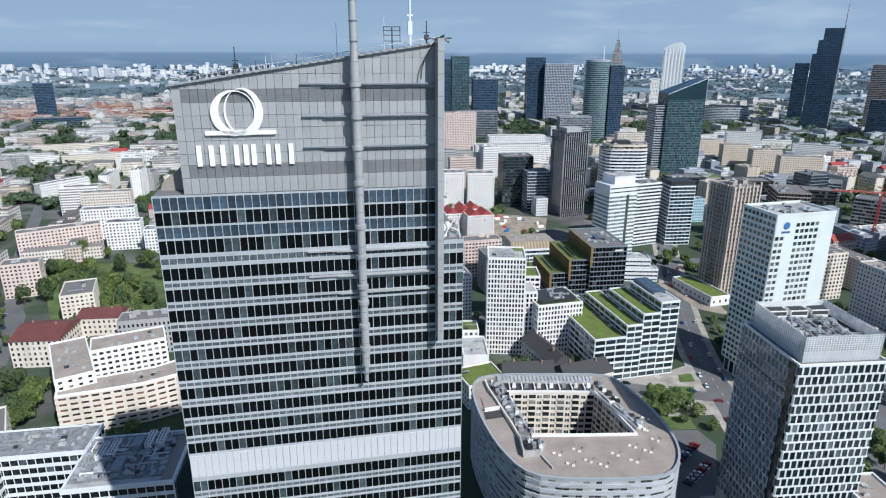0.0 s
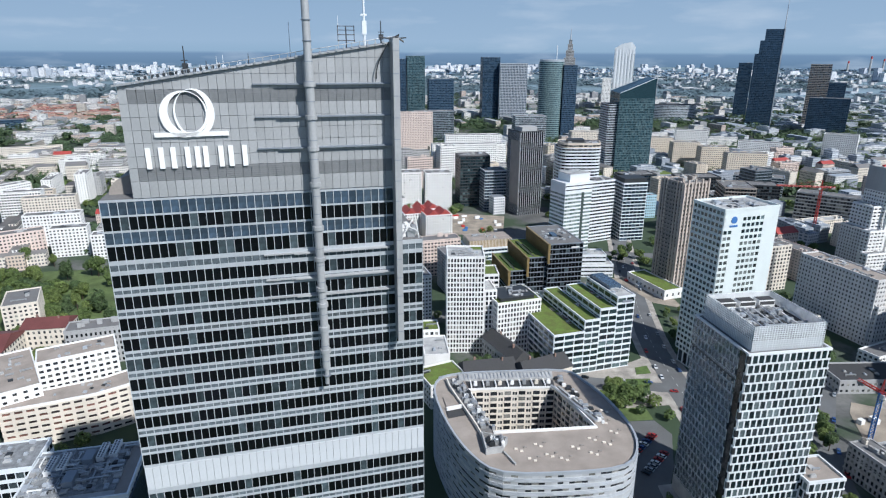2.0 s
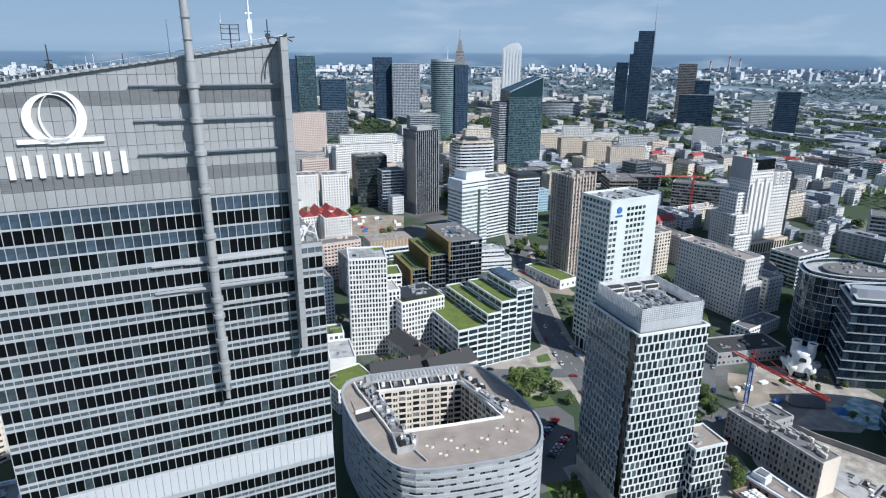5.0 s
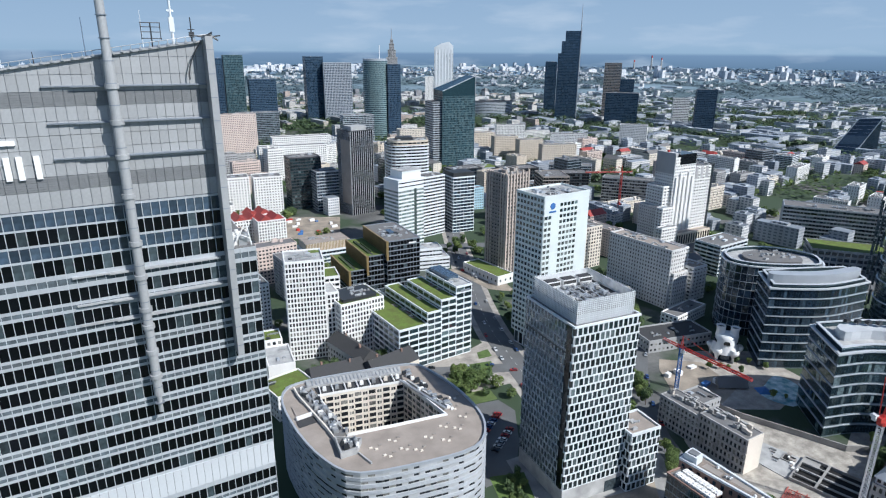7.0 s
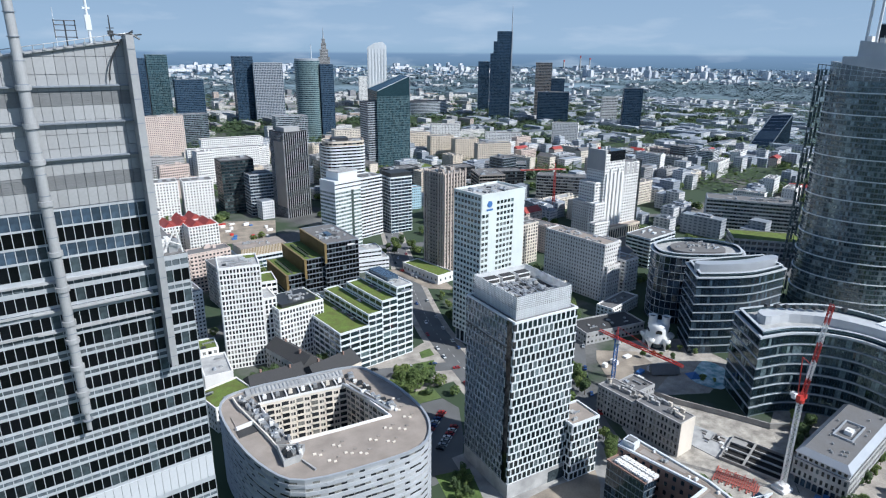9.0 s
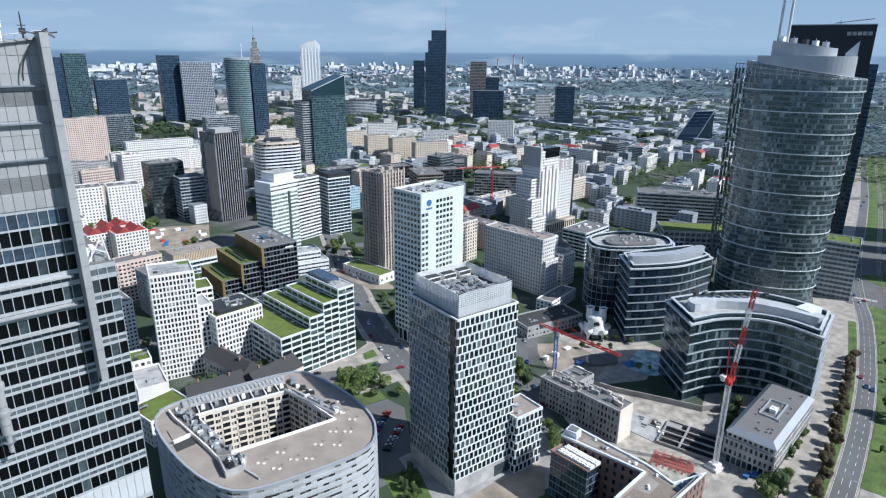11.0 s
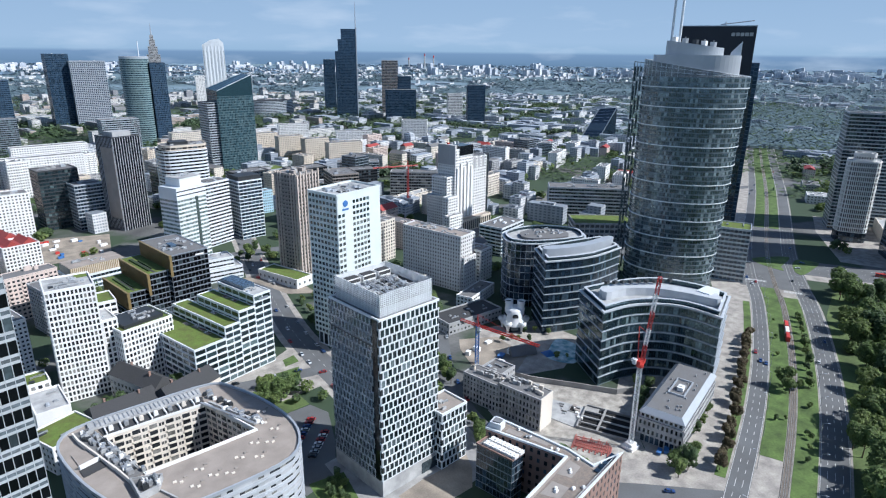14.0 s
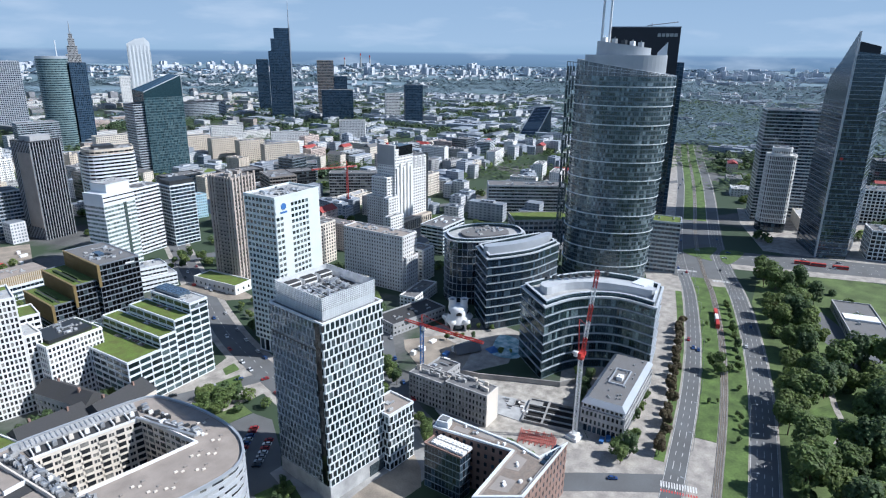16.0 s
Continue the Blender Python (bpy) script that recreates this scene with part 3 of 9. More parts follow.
# ---- the office tower with the gable ----
def main_tower():
    root = thing("office_tower", "grey glass office tower with sloping gable, white sign and mast", "tower", -47.15, 96.88, 11)
    W, D, TOP = 51.7, 30.0, 155.6
    part("core", Geo().box(0.1, 0.15, 0, W - 0.1, D, 145.5).box(0.1, 0.15, 145.5, 46.6, D, TOP - 0.1), INNER, root)
    side = Geo().box(-0.05, 0.3, 0, 0.1, D, TOP).box(W - 0.1, 0.3, 0, W + 0.05, D, 145.7).box(46.6, 0.4, 145.7, 46.75, D, TOP)
    part("side_wall", side, G_BLUE, root)
    mod = W / 40

    class light:
        box = staticmethod(lambda *q: part("spandrel_band", Geo().box(*q), BANDMET, root))

    class grey:
        box = staticmethod(lambda *q: part("inset_band", Geo().box(*q), G_INSET, root))
    blue = [(153.1, 155.25), (148.35, 150.25)]
    rows = [(150.6, 152.8), (145.6, 148.0), (140.95, 143.1)]
    z = 143.1 - 3.8
    while z > 108.5:
        rows.append((z - 2.2, z))
        z -= 3.8
    low = 101.5 - 1.0
    while low > 4:
        rows.append((low - 2.2, low))
        low -= 3.8
    # window rows and the bands between them
    edges = sorted(rows + blue)
    cuts = sorted(rows, reverse=True)
    prev = TOP
    for a, b in sorted(edges, reverse=True):
        xr = W if prev < 146 else 46.6
        if prev > 106.2 > b - 0.5 and prev > 106:
            light.box(0, -0.16, 106.2, W, 0.1, prev)
            light.box(0, -0.16, b, W, 0.1, 101.5)
            grey.box(0, -0.09, b + 0.3, W, 0.08, 101.2)
        else:
            gap = prev - b
            if gap > 1.0:
                light.box(0, -0.15, b, xr, 0.1, b + gap * 0.3)
                light.box(0, -0.15, prev - gap * 0.3, xr, 0.1, prev)
                grey.box(0, -0.09, b + gap * 0.3, xr, 0.09, prev - gap * 0.3)
            elif gap > 0.02:
                light.box(0, -0.15, b, xr, 0.1, prev)
        prev = a
    # white plant floor
    for i in range(40):
        part("white_panel", PANEL_BAND, None, root).matrix_local = Matrix.Translation(((i + 0.5) * mod, -0.2, 103.85))
    for i in range(41):
        x = i * mod
        top = TOP if x < 46.7 else 145.7
        part("mullion", Geo().box(x - 0.05, -0.19, 106.2, x + 0.05, 0, top).box(x - 0.05, -0.19, 4, x + 0.05, 0, 101.5), BANDMET, root)
    made = 0
    rest = Geo()
    for a, b in sorted(rows, reverse=True):
        for i in range(40):
            x = (i + 0.5) * mod
            if x > 46.6 and b > 145.7:
                continue
            if made < 240:
                ob = part("window_pane", pane_mesh(mod - 0.1, b - a, G_TOWER), None, root)
                ob.matrix_local = Matrix.Translation((x, -0.01, (a + b) / 2))
                made += 1
            else:
                rest.box(x - mod / 2 + 0.05, -0.06, a, x + mod / 2 - 0.05, 0.04, b)
    tagged(part("lower_glazing", rest, G_TOWER, root), kind="stuff")
    for a, b in blue:
        for i in range(36):
            ob = part("blue_pane", pane_mesh(mod - 0.1, b - a, G_BLUE), None, root)
            ob.matrix_local = Matrix.Translation(((i + 0.5) * mod, -0.01, (a + b) / 2))
    # the gable: panels in rows, two rows of louvres
    gx0, gx1 = 5.0, 46.6
    za, zb = 172.74, 179.3

    def ridge(x):
        return za + (zb - za) * (x - gx0) / (gx1 - gx0)
    part("gable_core", Geo().add([(gx0, 0.15, TOP), (gx1, 0.15, TOP), (gx1, D, TOP), (gx0, D, TOP), (gx0, 0.15, za), (gx1, 0.15, zb), (gx1, D, zb), (gx0, D, za)],
                                 [(3, 2, 1, 0), (4, 5, 6, 7), (0, 1, 5, 4), (1, 2, 6, 5), (2, 3, 7, 6), (3, 0, 4, 7)]), MIDMET, root)
    lines = [TOP + 0.1, 158.35, 160.45, 162.25, 164.3, 166.25, 168.25, 170.25, 172.3, 174.6, 177.0, 180.0]
    cols = 32
    cw = (gx1 - gx0) / cols
    meshes = {}
    for i in range(cols):
        xa, xb = gx0 + i * cw + 0.03, gx0 + (i + 1) * cw - 0.03
        for j in range(len(lines) - 1):
            a, b = lines[j] + 0.03, lines[j + 1] - 0.03
            louv = (j in (1, 7)) and i > 0
            if ridge(xa) <= a + 0.1:
                continue
            m = LOUVRE if louv else GABLEMET
            if ridge(xa) > b:
                key = (j, louv)
                if key not in meshes:
                    g = Geo()
                    if louv:
                        for s in range(6):
                            zz = a + (b - a) * s / 6
                            g.box(0, 0, zz, xb - xa, 0.14, zz + (b - a) / 7)
                        g.box(0, 0.06, a, xb - xa, 0.2, b)
                    else:
                        g.box(0, 0, a, xb - xa, 0.2, b)
                    meshes[key] = g.mesh("louvre_panel" if louv else "cladding_panel", m)
                part("louvre_panel" if louv else "cladding_panel", meshes[key], None, root).matrix_local = Matrix.Translation((xa, -0.1, 0))
            else:
                part("cladding_panel", Geo().prism([(xa, -0.1), (xb, -0.1), (xb, 0.1), (xa, 0.1)], a, b, [ridge(xa), ridge(xb), ridge(xb), ridge(xa)]), m, root)
    # coping with its walkway and rail
    g = Geo()
    for y in (-0.5, 0.5):
        g.rod((gx0 - 0.4, y, za + 0.9), (gx1 + 1, y, zb + 1.05), 0.05)
    for i in range(34):
        x = gx0 + i * (gx1 - gx0) / 33
        g.rod((x, -0.5, ridge(x)), (x, -0.5, ridge(x) + 0.95), 0.05, n=5)
        g.box(x - 0.18, -0.75, ridge(x) + 0.1, x + 0.18, -0.35, ridge(x) + 0.4)
    part("roof_rail", g, STEEL, root)
    g = Geo().add([(gx0 - 0.6, -0.6, za), (gx1 + 0.8, -0.6, zb), (gx1 + 0.8, 1.2, zb), (gx0 - 0.6, 1.2, za), (gx0 - 0.6, -0.6, za + 0.28), (gx1 + 0.8, -0.6, zb + 0.28), (gx1 + 0.8, 1.2, zb + 0.28), (gx0 - 0.6, 1.2, za + 0.28)],
                  [(3, 2, 1, 0), (4, 5, 6, 7), (0, 1, 5, 4), (1, 2, 6, 5), (2, 3, 7, 6), (3, 0, 4, 7)])
    part("coping", g, GABLEMET, root)
    # corner pilaster
    g = Geo().box(46.45, -3.0, 127.2, 47.5, 0.2, 180.0)
    part("pilaster", g, GABLEMET, root)
    g = Geo()
    for k in range(15):
        g.box(46.42, -3.04, 129 + k * 3.5, 47.53, -0.2, 129.12 + k * 3.5)
    part("pilaster_joint", g, MIDMET, root)
    # round mast with collars
    mast = part("mast", Geo().rod((33.2, -2.1, 123.0), (33.2, -2.1, 176.5), 0.72, n=20).rod((33.2, -2.1, 176.5), (33.2, -2.1, 208), 0.62, 0.55, n=20).rod((33.2, -2.1, 119.8), (33.2, -2.1, 123.0), 0.38, n=12), GABLEMET, root, "round grey steel mast")
    for z in (126.5, 131.0, 135.5, 138.5, 144.0, 149.5, 157.0, 162.9, 167.9, 173.0):
        part("collar", Geo().rod((33.2, -2.1, z - 0.35), (33.2, -2.1, z + 0.35), 0.95, n=20), GABLEMET, mast)
    g = Geo()
    for k in range(28):
        g.rod((33.2, -2.1, 121.5 + k * 3.05), (33.2, -2.1, 121.62 + k * 3.05), 0.76, n=20)
    part("mast_joint", g, MIDMET, mast)
    for z in (173.0, 167.9, 162.9):
        g = Geo().box(24.5, -0.55, z - 0.1, 46.4, -0.1, z + 0.1).box(28, -0.8, z - 0.15, 46.4, -0.55, z + 0.02)
        part("fin", g, MIDMET, root)
    for z in (144.8, 140.2, 136.9):
        g = Geo().box(24.0, -0.6, z - 0.12, 45.6, -0.1, z + 0.14).box(29, -0.9, z - 0.18, 45.6, -0.6, z + 0.04)
        part("fin", g, GABLEMET, root)
    # bracing at the corner
    for k in range(5):
        part("brace", Geo().rod((44.6 + k * 0.5, -0.6, 180.2 - k * 0.1), (47.9, -1.0, 179.6 + k * 0.25), 0.09), DARKMET, root)
    part("pipe_bracket", Geo().rod((47.5, -1.2, 180.2), (48.6, -1.4, 179.4), 0.14), DARKMET, root)
    part("pipe_bracket", Geo().rod((47.4, -1.1, 179.9), (49.0, -1.3, 180.1), 0.1), DARKMET, root)
    g = Geo()
    for k in range(6):
        a, b = k * 0.28, (k + 1) * 0.28
        g.rod((46.2 - 2.2 * math.sin(a), -1.0, 179.4 - 3.4 * a), (46.2 - 2.2 * math.sin(b), -1.0, 179.4 - 3.4 * b), 0.1)
    part("curved_pipe", g, DARKMET, root)
    # aerials
    for x, y, h, r in ((30.7, 1.5, 5.5, 0.07), (38.4, 1.5, 5.5, 0.05), (42.6, 1.2, 9.5, 0.22), (14.7, 2, 4.4, 0.12), (24.2, 2, 1.8, 0.08), (20.3, 3, 2.2, 0.05), (19.3, 3, 2.2, 0.05), (45.2, 0.6, 3.6, 0.12)):
        x2 = ridge(min(x, gx1))
        g = Geo().rod((x, y, x2), (x, y, x2 + h), r, r * 0.6)
        if r > 0.1:
            g.box(x - 0.35, y - 0.3, x2 + h * 0.2, x + 0.35, y + 0.3, x2 + h * 0.42).box(x - 0.5, y - 0.08, x2 + h * 0.5, x + 0.5, y + 0.08, x2 + h * 0.53)
        part("aerial", g, WHITEMET if r > 0.2 or r < 0.08 else DARKMET, root)
    x2 = ridge(39.6)
    rack = part("aerial_rack", Geo().rod((39.6, 1, x2), (39.6, 1, x2 + 3.6), 0.1), DARKMET, root)
    for dz in (1.4, 2.3, 3.0, 3.6):
        part("crossbar", Geo().rod((38.2, 1, x2 + dz), (41, 1, x2 + dz), 0.06), DARKMET, rack)
    for dx in (-1.3, 1.3):
        part("upright", Geo().rod((39.6 + dx, 1, x2 + 1.2), (39.6 + dx, 1, x2 + 3.7), 0.06), DARKMET, rack)
    g = Geo()
    for k in range(14):
        x = 8 + k * 0.9
        g.rod((x, 1.4, ridge(x)), (x, 1.4, ridge(x) + 0.7 + 0.5 * (k % 3)), 0.06, n=5).box(x - 0.2, 1.3, ridge(x) + 0.4, x + 0.2, 1.5, ridge(x) + 0.9)
    part("aerial_array", g, DARKMET, root)
    # left terrace with its curved hood
    g = Geo()
    for k in range(12):
        a, b = math.pi * k / 24, math.pi * (k + 1) / 24
        g.prism([(0.6 + 4.6 * (1 - math.cos(a)), 4), (0.6 + 4.6 * (1 - math.cos(b)), 4), (0.6 + 4.6 * (1 - math.cos(b)), 20), (0.6 + 4.6 * (1 - math.cos(a)), 20)], TOP, TOP + 1,
                [TOP + 3.2 * math.sin(a) + 0.05, TOP + 3.2 * math.sin(b) + 0.05, TOP + 3.2 * math.sin(b) + 0.05, TOP + 3.2 * math.sin(a) + 0.05])
    part("curved_hood", g, BROWN, root, "brown curved roof hood on the side terrace")
    part("terrace_roof", Geo().box(0.05, 0.2, TOP - 0.1, 5, D, TOP + 0.05), FELT, root)
    # lower shoulder with planters
    part("shoulder_roof", Geo().box(47.5, 0.2, 145.5, W, D, 145.75), FELT, root)
    rnd = random.Random(3)
    for k in range(6):
        x, y = rnd.uniform(48, 51), rnd.uniform(1, 6)
        part("roof_unit", Geo().box(x - 0.7, y - 0.6, 145.75, x + 0.7, y + 0.6, 147.0).rod((x, y, 147), (x, y, 147.4), 0.4), rnd.choice((STEEL, WHITE)), root)
    part("roof_frame", Geo().rod((48, 0.5, 145.7), (50.5, 0.5, 150), 0.12).rod((50.5, 0.5, 150), (51.2, 0.5, 145.7), 0.12).rod((49.2, 0.5, 148), (51, 0.5, 147), 0.1), WHITE, root)
    # sign: a plain ring on a bar, and a row of plain white shapes
    sign = part("sign", Geo().box(9.4, -0.55, 165.2, 20.3, -0.15, 165.85), SIGNW, root, "white company sign: a ring on a bar over plain white shapes")
    n = 44
    for k, (ox, oz, a, b, ix, iz, c, d, tilt) in enumerate(((14.0, 168.6, 3.5, 3.55, 14.45, 168.85, 2.75, 3.1, 0.0), (15.5, 168.75, 3.0, 3.7, 15.15, 168.85, 2.35, 3.45, 0.35))):
        o = [(ox + a * math.cos(2 * math.pi * i / n), oz + b * math.sin(2 * math.pi * i / n)) for i in range(n)]
        q = [(ix + c * math.cos(2 * math.pi * i / n), iz + d * math.sin(2 * math.pi * i / n)) for i in range(n)]
        y0, y1 = -0.55 + 0.08 * k, -0.15
        vs = [(x, y, z) for pts in (o, q) for y in (y0, y1) for x, z in pts]
        e = [(i, (i + 1) % n) for i in range(n)]
        fs = [(a, b, 2 * n + b, 2 * n + a) for a, b in e] + [(n + b, n + a, 3 * n + a, 3 * n + b) for a, b in e] + [(b, a, n + a, n + b) for a, b in e] + [(2 * n + a, 2 * n + b, 3 * n + b, 3 * n + a) for a, b in e]
        part("ring", Geo().add(vs, fs), SIGNW, sign)
    for xa, xb in ((7.75, 10.35), (11.4, 14.2), (15.0, 15.65), (16.2, 19.2), (20.0, 22.8)):
        for xc in (xa + 0.35, xb - 0.35) if xb - xa > 1 else ((xa + xb) / 2,):
            part("plain_bar", Geo().box(xc - 0.38, -0.5, 160.3, xc + 0.38, -0.15, 163.6), SIGNW, sign)



BANDMET = mat("pale_band_aluminium", (0.56, 0.59, 0.62), 0.4, 0.25, var=0.1, big=0.3, bump=0.02, pieces=0.12)
G_INSET = glass("grey_inset_glass", (0.13, 0.155, 0.175), (0.22, 0.25, 0.27), 0.3, ior=1.6)
G_TOWER = glass("black_office_glass", (0.004, 0.005, 0.007), (0.085, 0.115, 0.13), 0.17, rough=0.04, ior=1.45)
SIGNW = mat("white_sign", (0.88, 0.88, 0.87), 0.5, var=0.04, bump=0)
PANEL_BAND = Geo().box(-51.7 / 80 + 0.03, -0.1, -2.33, 51.7 / 80 - 0.03, 0.3, 2.33).mesh("white_panel", mat("pale_plant_panel", (0.58, 0.60, 0.62), 0.45, var=0.08, bump=0.03))
main_tower()
take(-14, 116, 60, 40, 11)

# ---- nearer buildings ----
ST_SMALL = style(SHADEW := mat("off_white_render", (0.70, 0.69, 0.68), 0.8, var=0.14, streaks=0.25), G_FLAT, 3.0, 2.5, 0.42, 0.52, proud=0.35)
ST_BALC = style(WHITE, G_FLAT, 3.0, 3.4, 0.66, 0.5, proud=0.9)
ST_FLAT = style(WHITE, G_FLAT, 3.0, 2.7, 0.58, 0.6, proud=0.45)
G_PALE = glass("pale_green_office_glass", (0.16, 0.22, 0.21), (0.40, 0.48, 0.46), 0.4, ior=1.6)
SCREEN = mat("frosted_screen", (0.62, 0.64, 0.66), 0.35, 0.1, var=0.15, bump=0.02)


def lattice_screen(root, x0, x1, y0, y1, z0, z1, step=1.4, rows=8):
    g = Geo()
    for a, b in (((x0, y0), (x1, y0)), ((x1, y0), (x1, y1)), ((x1, y1), (x0, y1)), ((x0, y1), (x0, y0))):
        L = math.hypot(b[0] - a[0], b[1] - a[1])
        k = max(2, int(L / step))
        for i in range(k + 1):
            x, y = a[0] + (b[0] - a[0]) * i / k, a[1] + (b[1] - a[1]) * i / k
            g.box(x - 0.08, y - 0.08, z0, x + 0.08, y + 0.08, z1)
        for i in range(rows):
            z = z0 + (z1 - z0) * (i + 1) / rows
            g.box(min(a[0], b[0]) - 0.06, min(a[1], b[1]) - 0.06, z - 0.08, max(a[0], b[0]) + 0.06, max(a[1], b[1]) + 0.06, z + 0.08)
    tagged(part("screen_frame", g, FRAMEW, root), kind="stuff")


G_FRAME = glass("framed_window_glass", (0.016, 0.028, 0.032), (0.18, 0.23, 0.24), 0.2, ior=1.6)
FRAMEW = mat("white_window_frames", (0.76, 0.78, 0.79), 0.5, 0.0, var=0.08, big=0.3, bump=0.02, pieces=0.1)


def sheer(name, tint, clear, gloss=0.08):
    """A thin see-through skin: outdoor glass or fine metal mesh; clear: the share of light that passes."""
    m = bpy.data.materials.new(name)
    m.use_nodes = True
    n, ln = m.node_tree.nodes, m.node_tree.links.new
    b, tr, mx = n["Principled BSDF"], n.new("ShaderNodeBsdfTransparent"), n.new("ShaderNodeMixShader")
    co, n1 = n.new("ShaderNodeTexCoord"), n.new("ShaderNodeTexNoise")
    n1.inputs["Scale"].default_value, n1.inputs["Detail"].default_value = 0.22, 5
    ln(co.outputs["Object"], n1.inputs["Vector"])
    r = ramp(n, [(0.38, (clear + 0.12,) * 3), (0.62, (clear - 0.12,) * 3)])
    ln(n1.outputs[0], r.inputs[0])
    b.inputs["Base Color"].default_value = (*tint, 1)
    b.inputs["Roughness"].default_value = gloss
    ln(r.outputs[0], mx.inputs[0])
    ln(b.outputs[0], mx.inputs[1])
    ln(tr.outputs[0], mx.inputs[2])
    ln(mx.outputs[0], n["Material Output"].inputs[0])
    return m


SKIN = sheer("tinted_glass_skin", (0.24, 0.27, 0.30), 0.68, 0.04)
MESH = sheer("fine_metal_mesh", (0.78, 0.79, 0.80), 0.5, 0.5)
SLATE = mat("dark_slate_felt", (0.05, 0.05, 0.054), 0.85, var=0.3, other=(0.08, 0.08, 0.08))
PIERSTONE = mat("beige_stone_pier", (0.55, 0.47, 0.41), 0.75, var=0.15)
TANSTONE = mat("tan_stone", (0.42, 0.365, 0.325), 0.75, var=0.15)


def near_tower():
    st = style(FRAMEW, G_FRAME, 3.72, 2.35, 0.77, 0.83, proud=0.35, stagger=0.5, pier_in=0.02)
    root = thing("office_tower", "office tower in staggered white frames with glazed roof screen", "tower", 130.7, 197.4, 5)
    take(130.7, 197.4, 31, 33, 5)
    W, D, H = 31, 33, 80.3
    pts = rect_pts(W, D)
    part("plinth", Geo().prism(offset(pts, -0.25), 0, 7.5), PALEROOF, root, "pale stone plinth")
    part("entrance", Geo().box(6, -D / 2 - 0.4, 0, 15, -D / 2, 5.5), G_DARK, root)
    storeys(root, pts, 7.5, H, st, 240)
    part("dark_corner", Geo().box(-W / 2 - 0.42, -D / 2 + 1.0, 7.5, -W / 2 + 0.5, -D / 2 + 4.2, H), G_DARK, root)
    part("dark_ledge", Geo().box(-W / 2 - 0.45, -D / 2 + 4, H - 12.2, -W / 2 + 0.3, D / 2, H - 11.5), DARKMET, root)
    for za, zb in ((7.6, H - 12.4), (H - 11.4, H - 0.1)):
        skin = part("glass_skin", Geo().box(-W / 2 - 0.62, -D / 2 + 4.3, za, -W / 2 - 0.58, D / 2, zb), SKIN, root, "tinted glass skin over the frames")
        skin.visible_shadow = False
    roof(root, pts, H, FELT, random.Random(2), 0, FRAMEW, 0.6)
    x0, x1, y0, y1 = -13.6, 13.6, -14.6, 15.1
    lattice_screen(root, x0, x1, y0, y1, H, H + 9.5, 0.95, 12)
    part("screen_glass", Geo().ring([(x0 + 0.2, y0 + 0.2), (x1 - 0.2, y0 + 0.2), (x1 - 0.2, y1 - 0.2), (x0 + 0.2, y1 - 0.2)], [(x0 + 0.3, y0 + 0.3), (x1 - 0.3, y0 + 0.3), (x1 - 0.3, y1 - 0.3), (x0 + 0.3, y1 - 0.3)], H + 3.9, H + 9.3), MESH, root, "see-through metal mesh screen")
    part("screen_panel", Geo().ring([(x0 + 0.2, y0 + 0.2), (x1 - 0.2, y0 + 0.2), (x1 - 0.2, y1 - 0.2), (x0 + 0.2, y1 - 0.2)], [(x0 + 0.3, y0 + 0.3), (x1 - 0.3, y0 + 0.3), (x1 - 0.3, y1 - 0.3), (x0 + 0.3, y1 - 0.3)], H + 0.1, H + 3.9), SCREEN, root)
    part("plant_deck", Geo().box(x0 + 0.5, y0 + 0.5, H, x1 - 0.5, y1 - 0.5, H + 5.4), SLATE, root)
    for k in range(3):
        bank = part("cooler_bank", Geo().box(-11.5 + k * 8, 8.6, H + 5.4, -5 + k * 8, 12.5, H + 8.4), WHITE, root)
        part("louvre_top", Geo().box(-11.2 + k * 8, 8.9, H + 8.4, -5.3 + k * 8, 12.2, H + 8.6).box(-11.3 + k * 8, 8.55, H + 6.6, -5.2 + k * 8, 8.6, H + 8.0), SLATE, bank)
    plant(root, random.Random(8), rect_pts(29, 31), H + 5.4, 64, 0.62)
    for k in range(9):
        part("pipe_run", Geo().rod((-12 + 2.9 * k, -12, H + 6.1), (-12 + 2.9 * k + (k % 3), 7, H + 6.4), 0.22, n=6), (STEEL, WHITE, PALEMET)[k % 3], root)


near_tower()
block("office_annex", "low office wing in staggered white frames beside the tower", 154, 186, 15, 14, 5, 27.5, style(FRAMEW, G_FRAME, 3.72, 2.35, 0.77, 0.83, proud=0.35, stagger=0.5, pier_in=0.02), GRAVEL, 4, 60, k=0.6)


def flat_ring(name, outer, inner, z, h, material, root, label=""):
    """A flat slab between two outlines."""
    me = bmesh.new()
    lo = [me.edges.new((a, b)) for vs in ([me.verts.new((x, y, z)) for x, y in outer], [me.verts.new((x, y, z)) for x, y in inner]) for a, b in zip(vs, vs[1:] + vs[:1])]
    bmesh.ops.triangle_fill(me, edges=lo, use_beauty=True)
    bmesh.ops.recalc_face_normals(me, faces=me.faces)
    up = bmesh.ops.extrude_face_region(me, geom=list(me.faces))
    bmesh.ops.translate(me, verts=[v for v in up["geom"] if isinstance(v, bmesh.types.BMVert)], vec=(0, 0, h))
    d = bpy.data.meshes.new(name)
    me.to_mesh(d)
    me.free()
    d.materials.append(material)
    return part(name, d, None, root, label)


RINGMET = mat("pale_ring_cladding", (0.55, 0.56, 0.575), 0.45, 0.15, var=0.1, bump=0.03, pieces=0.12)


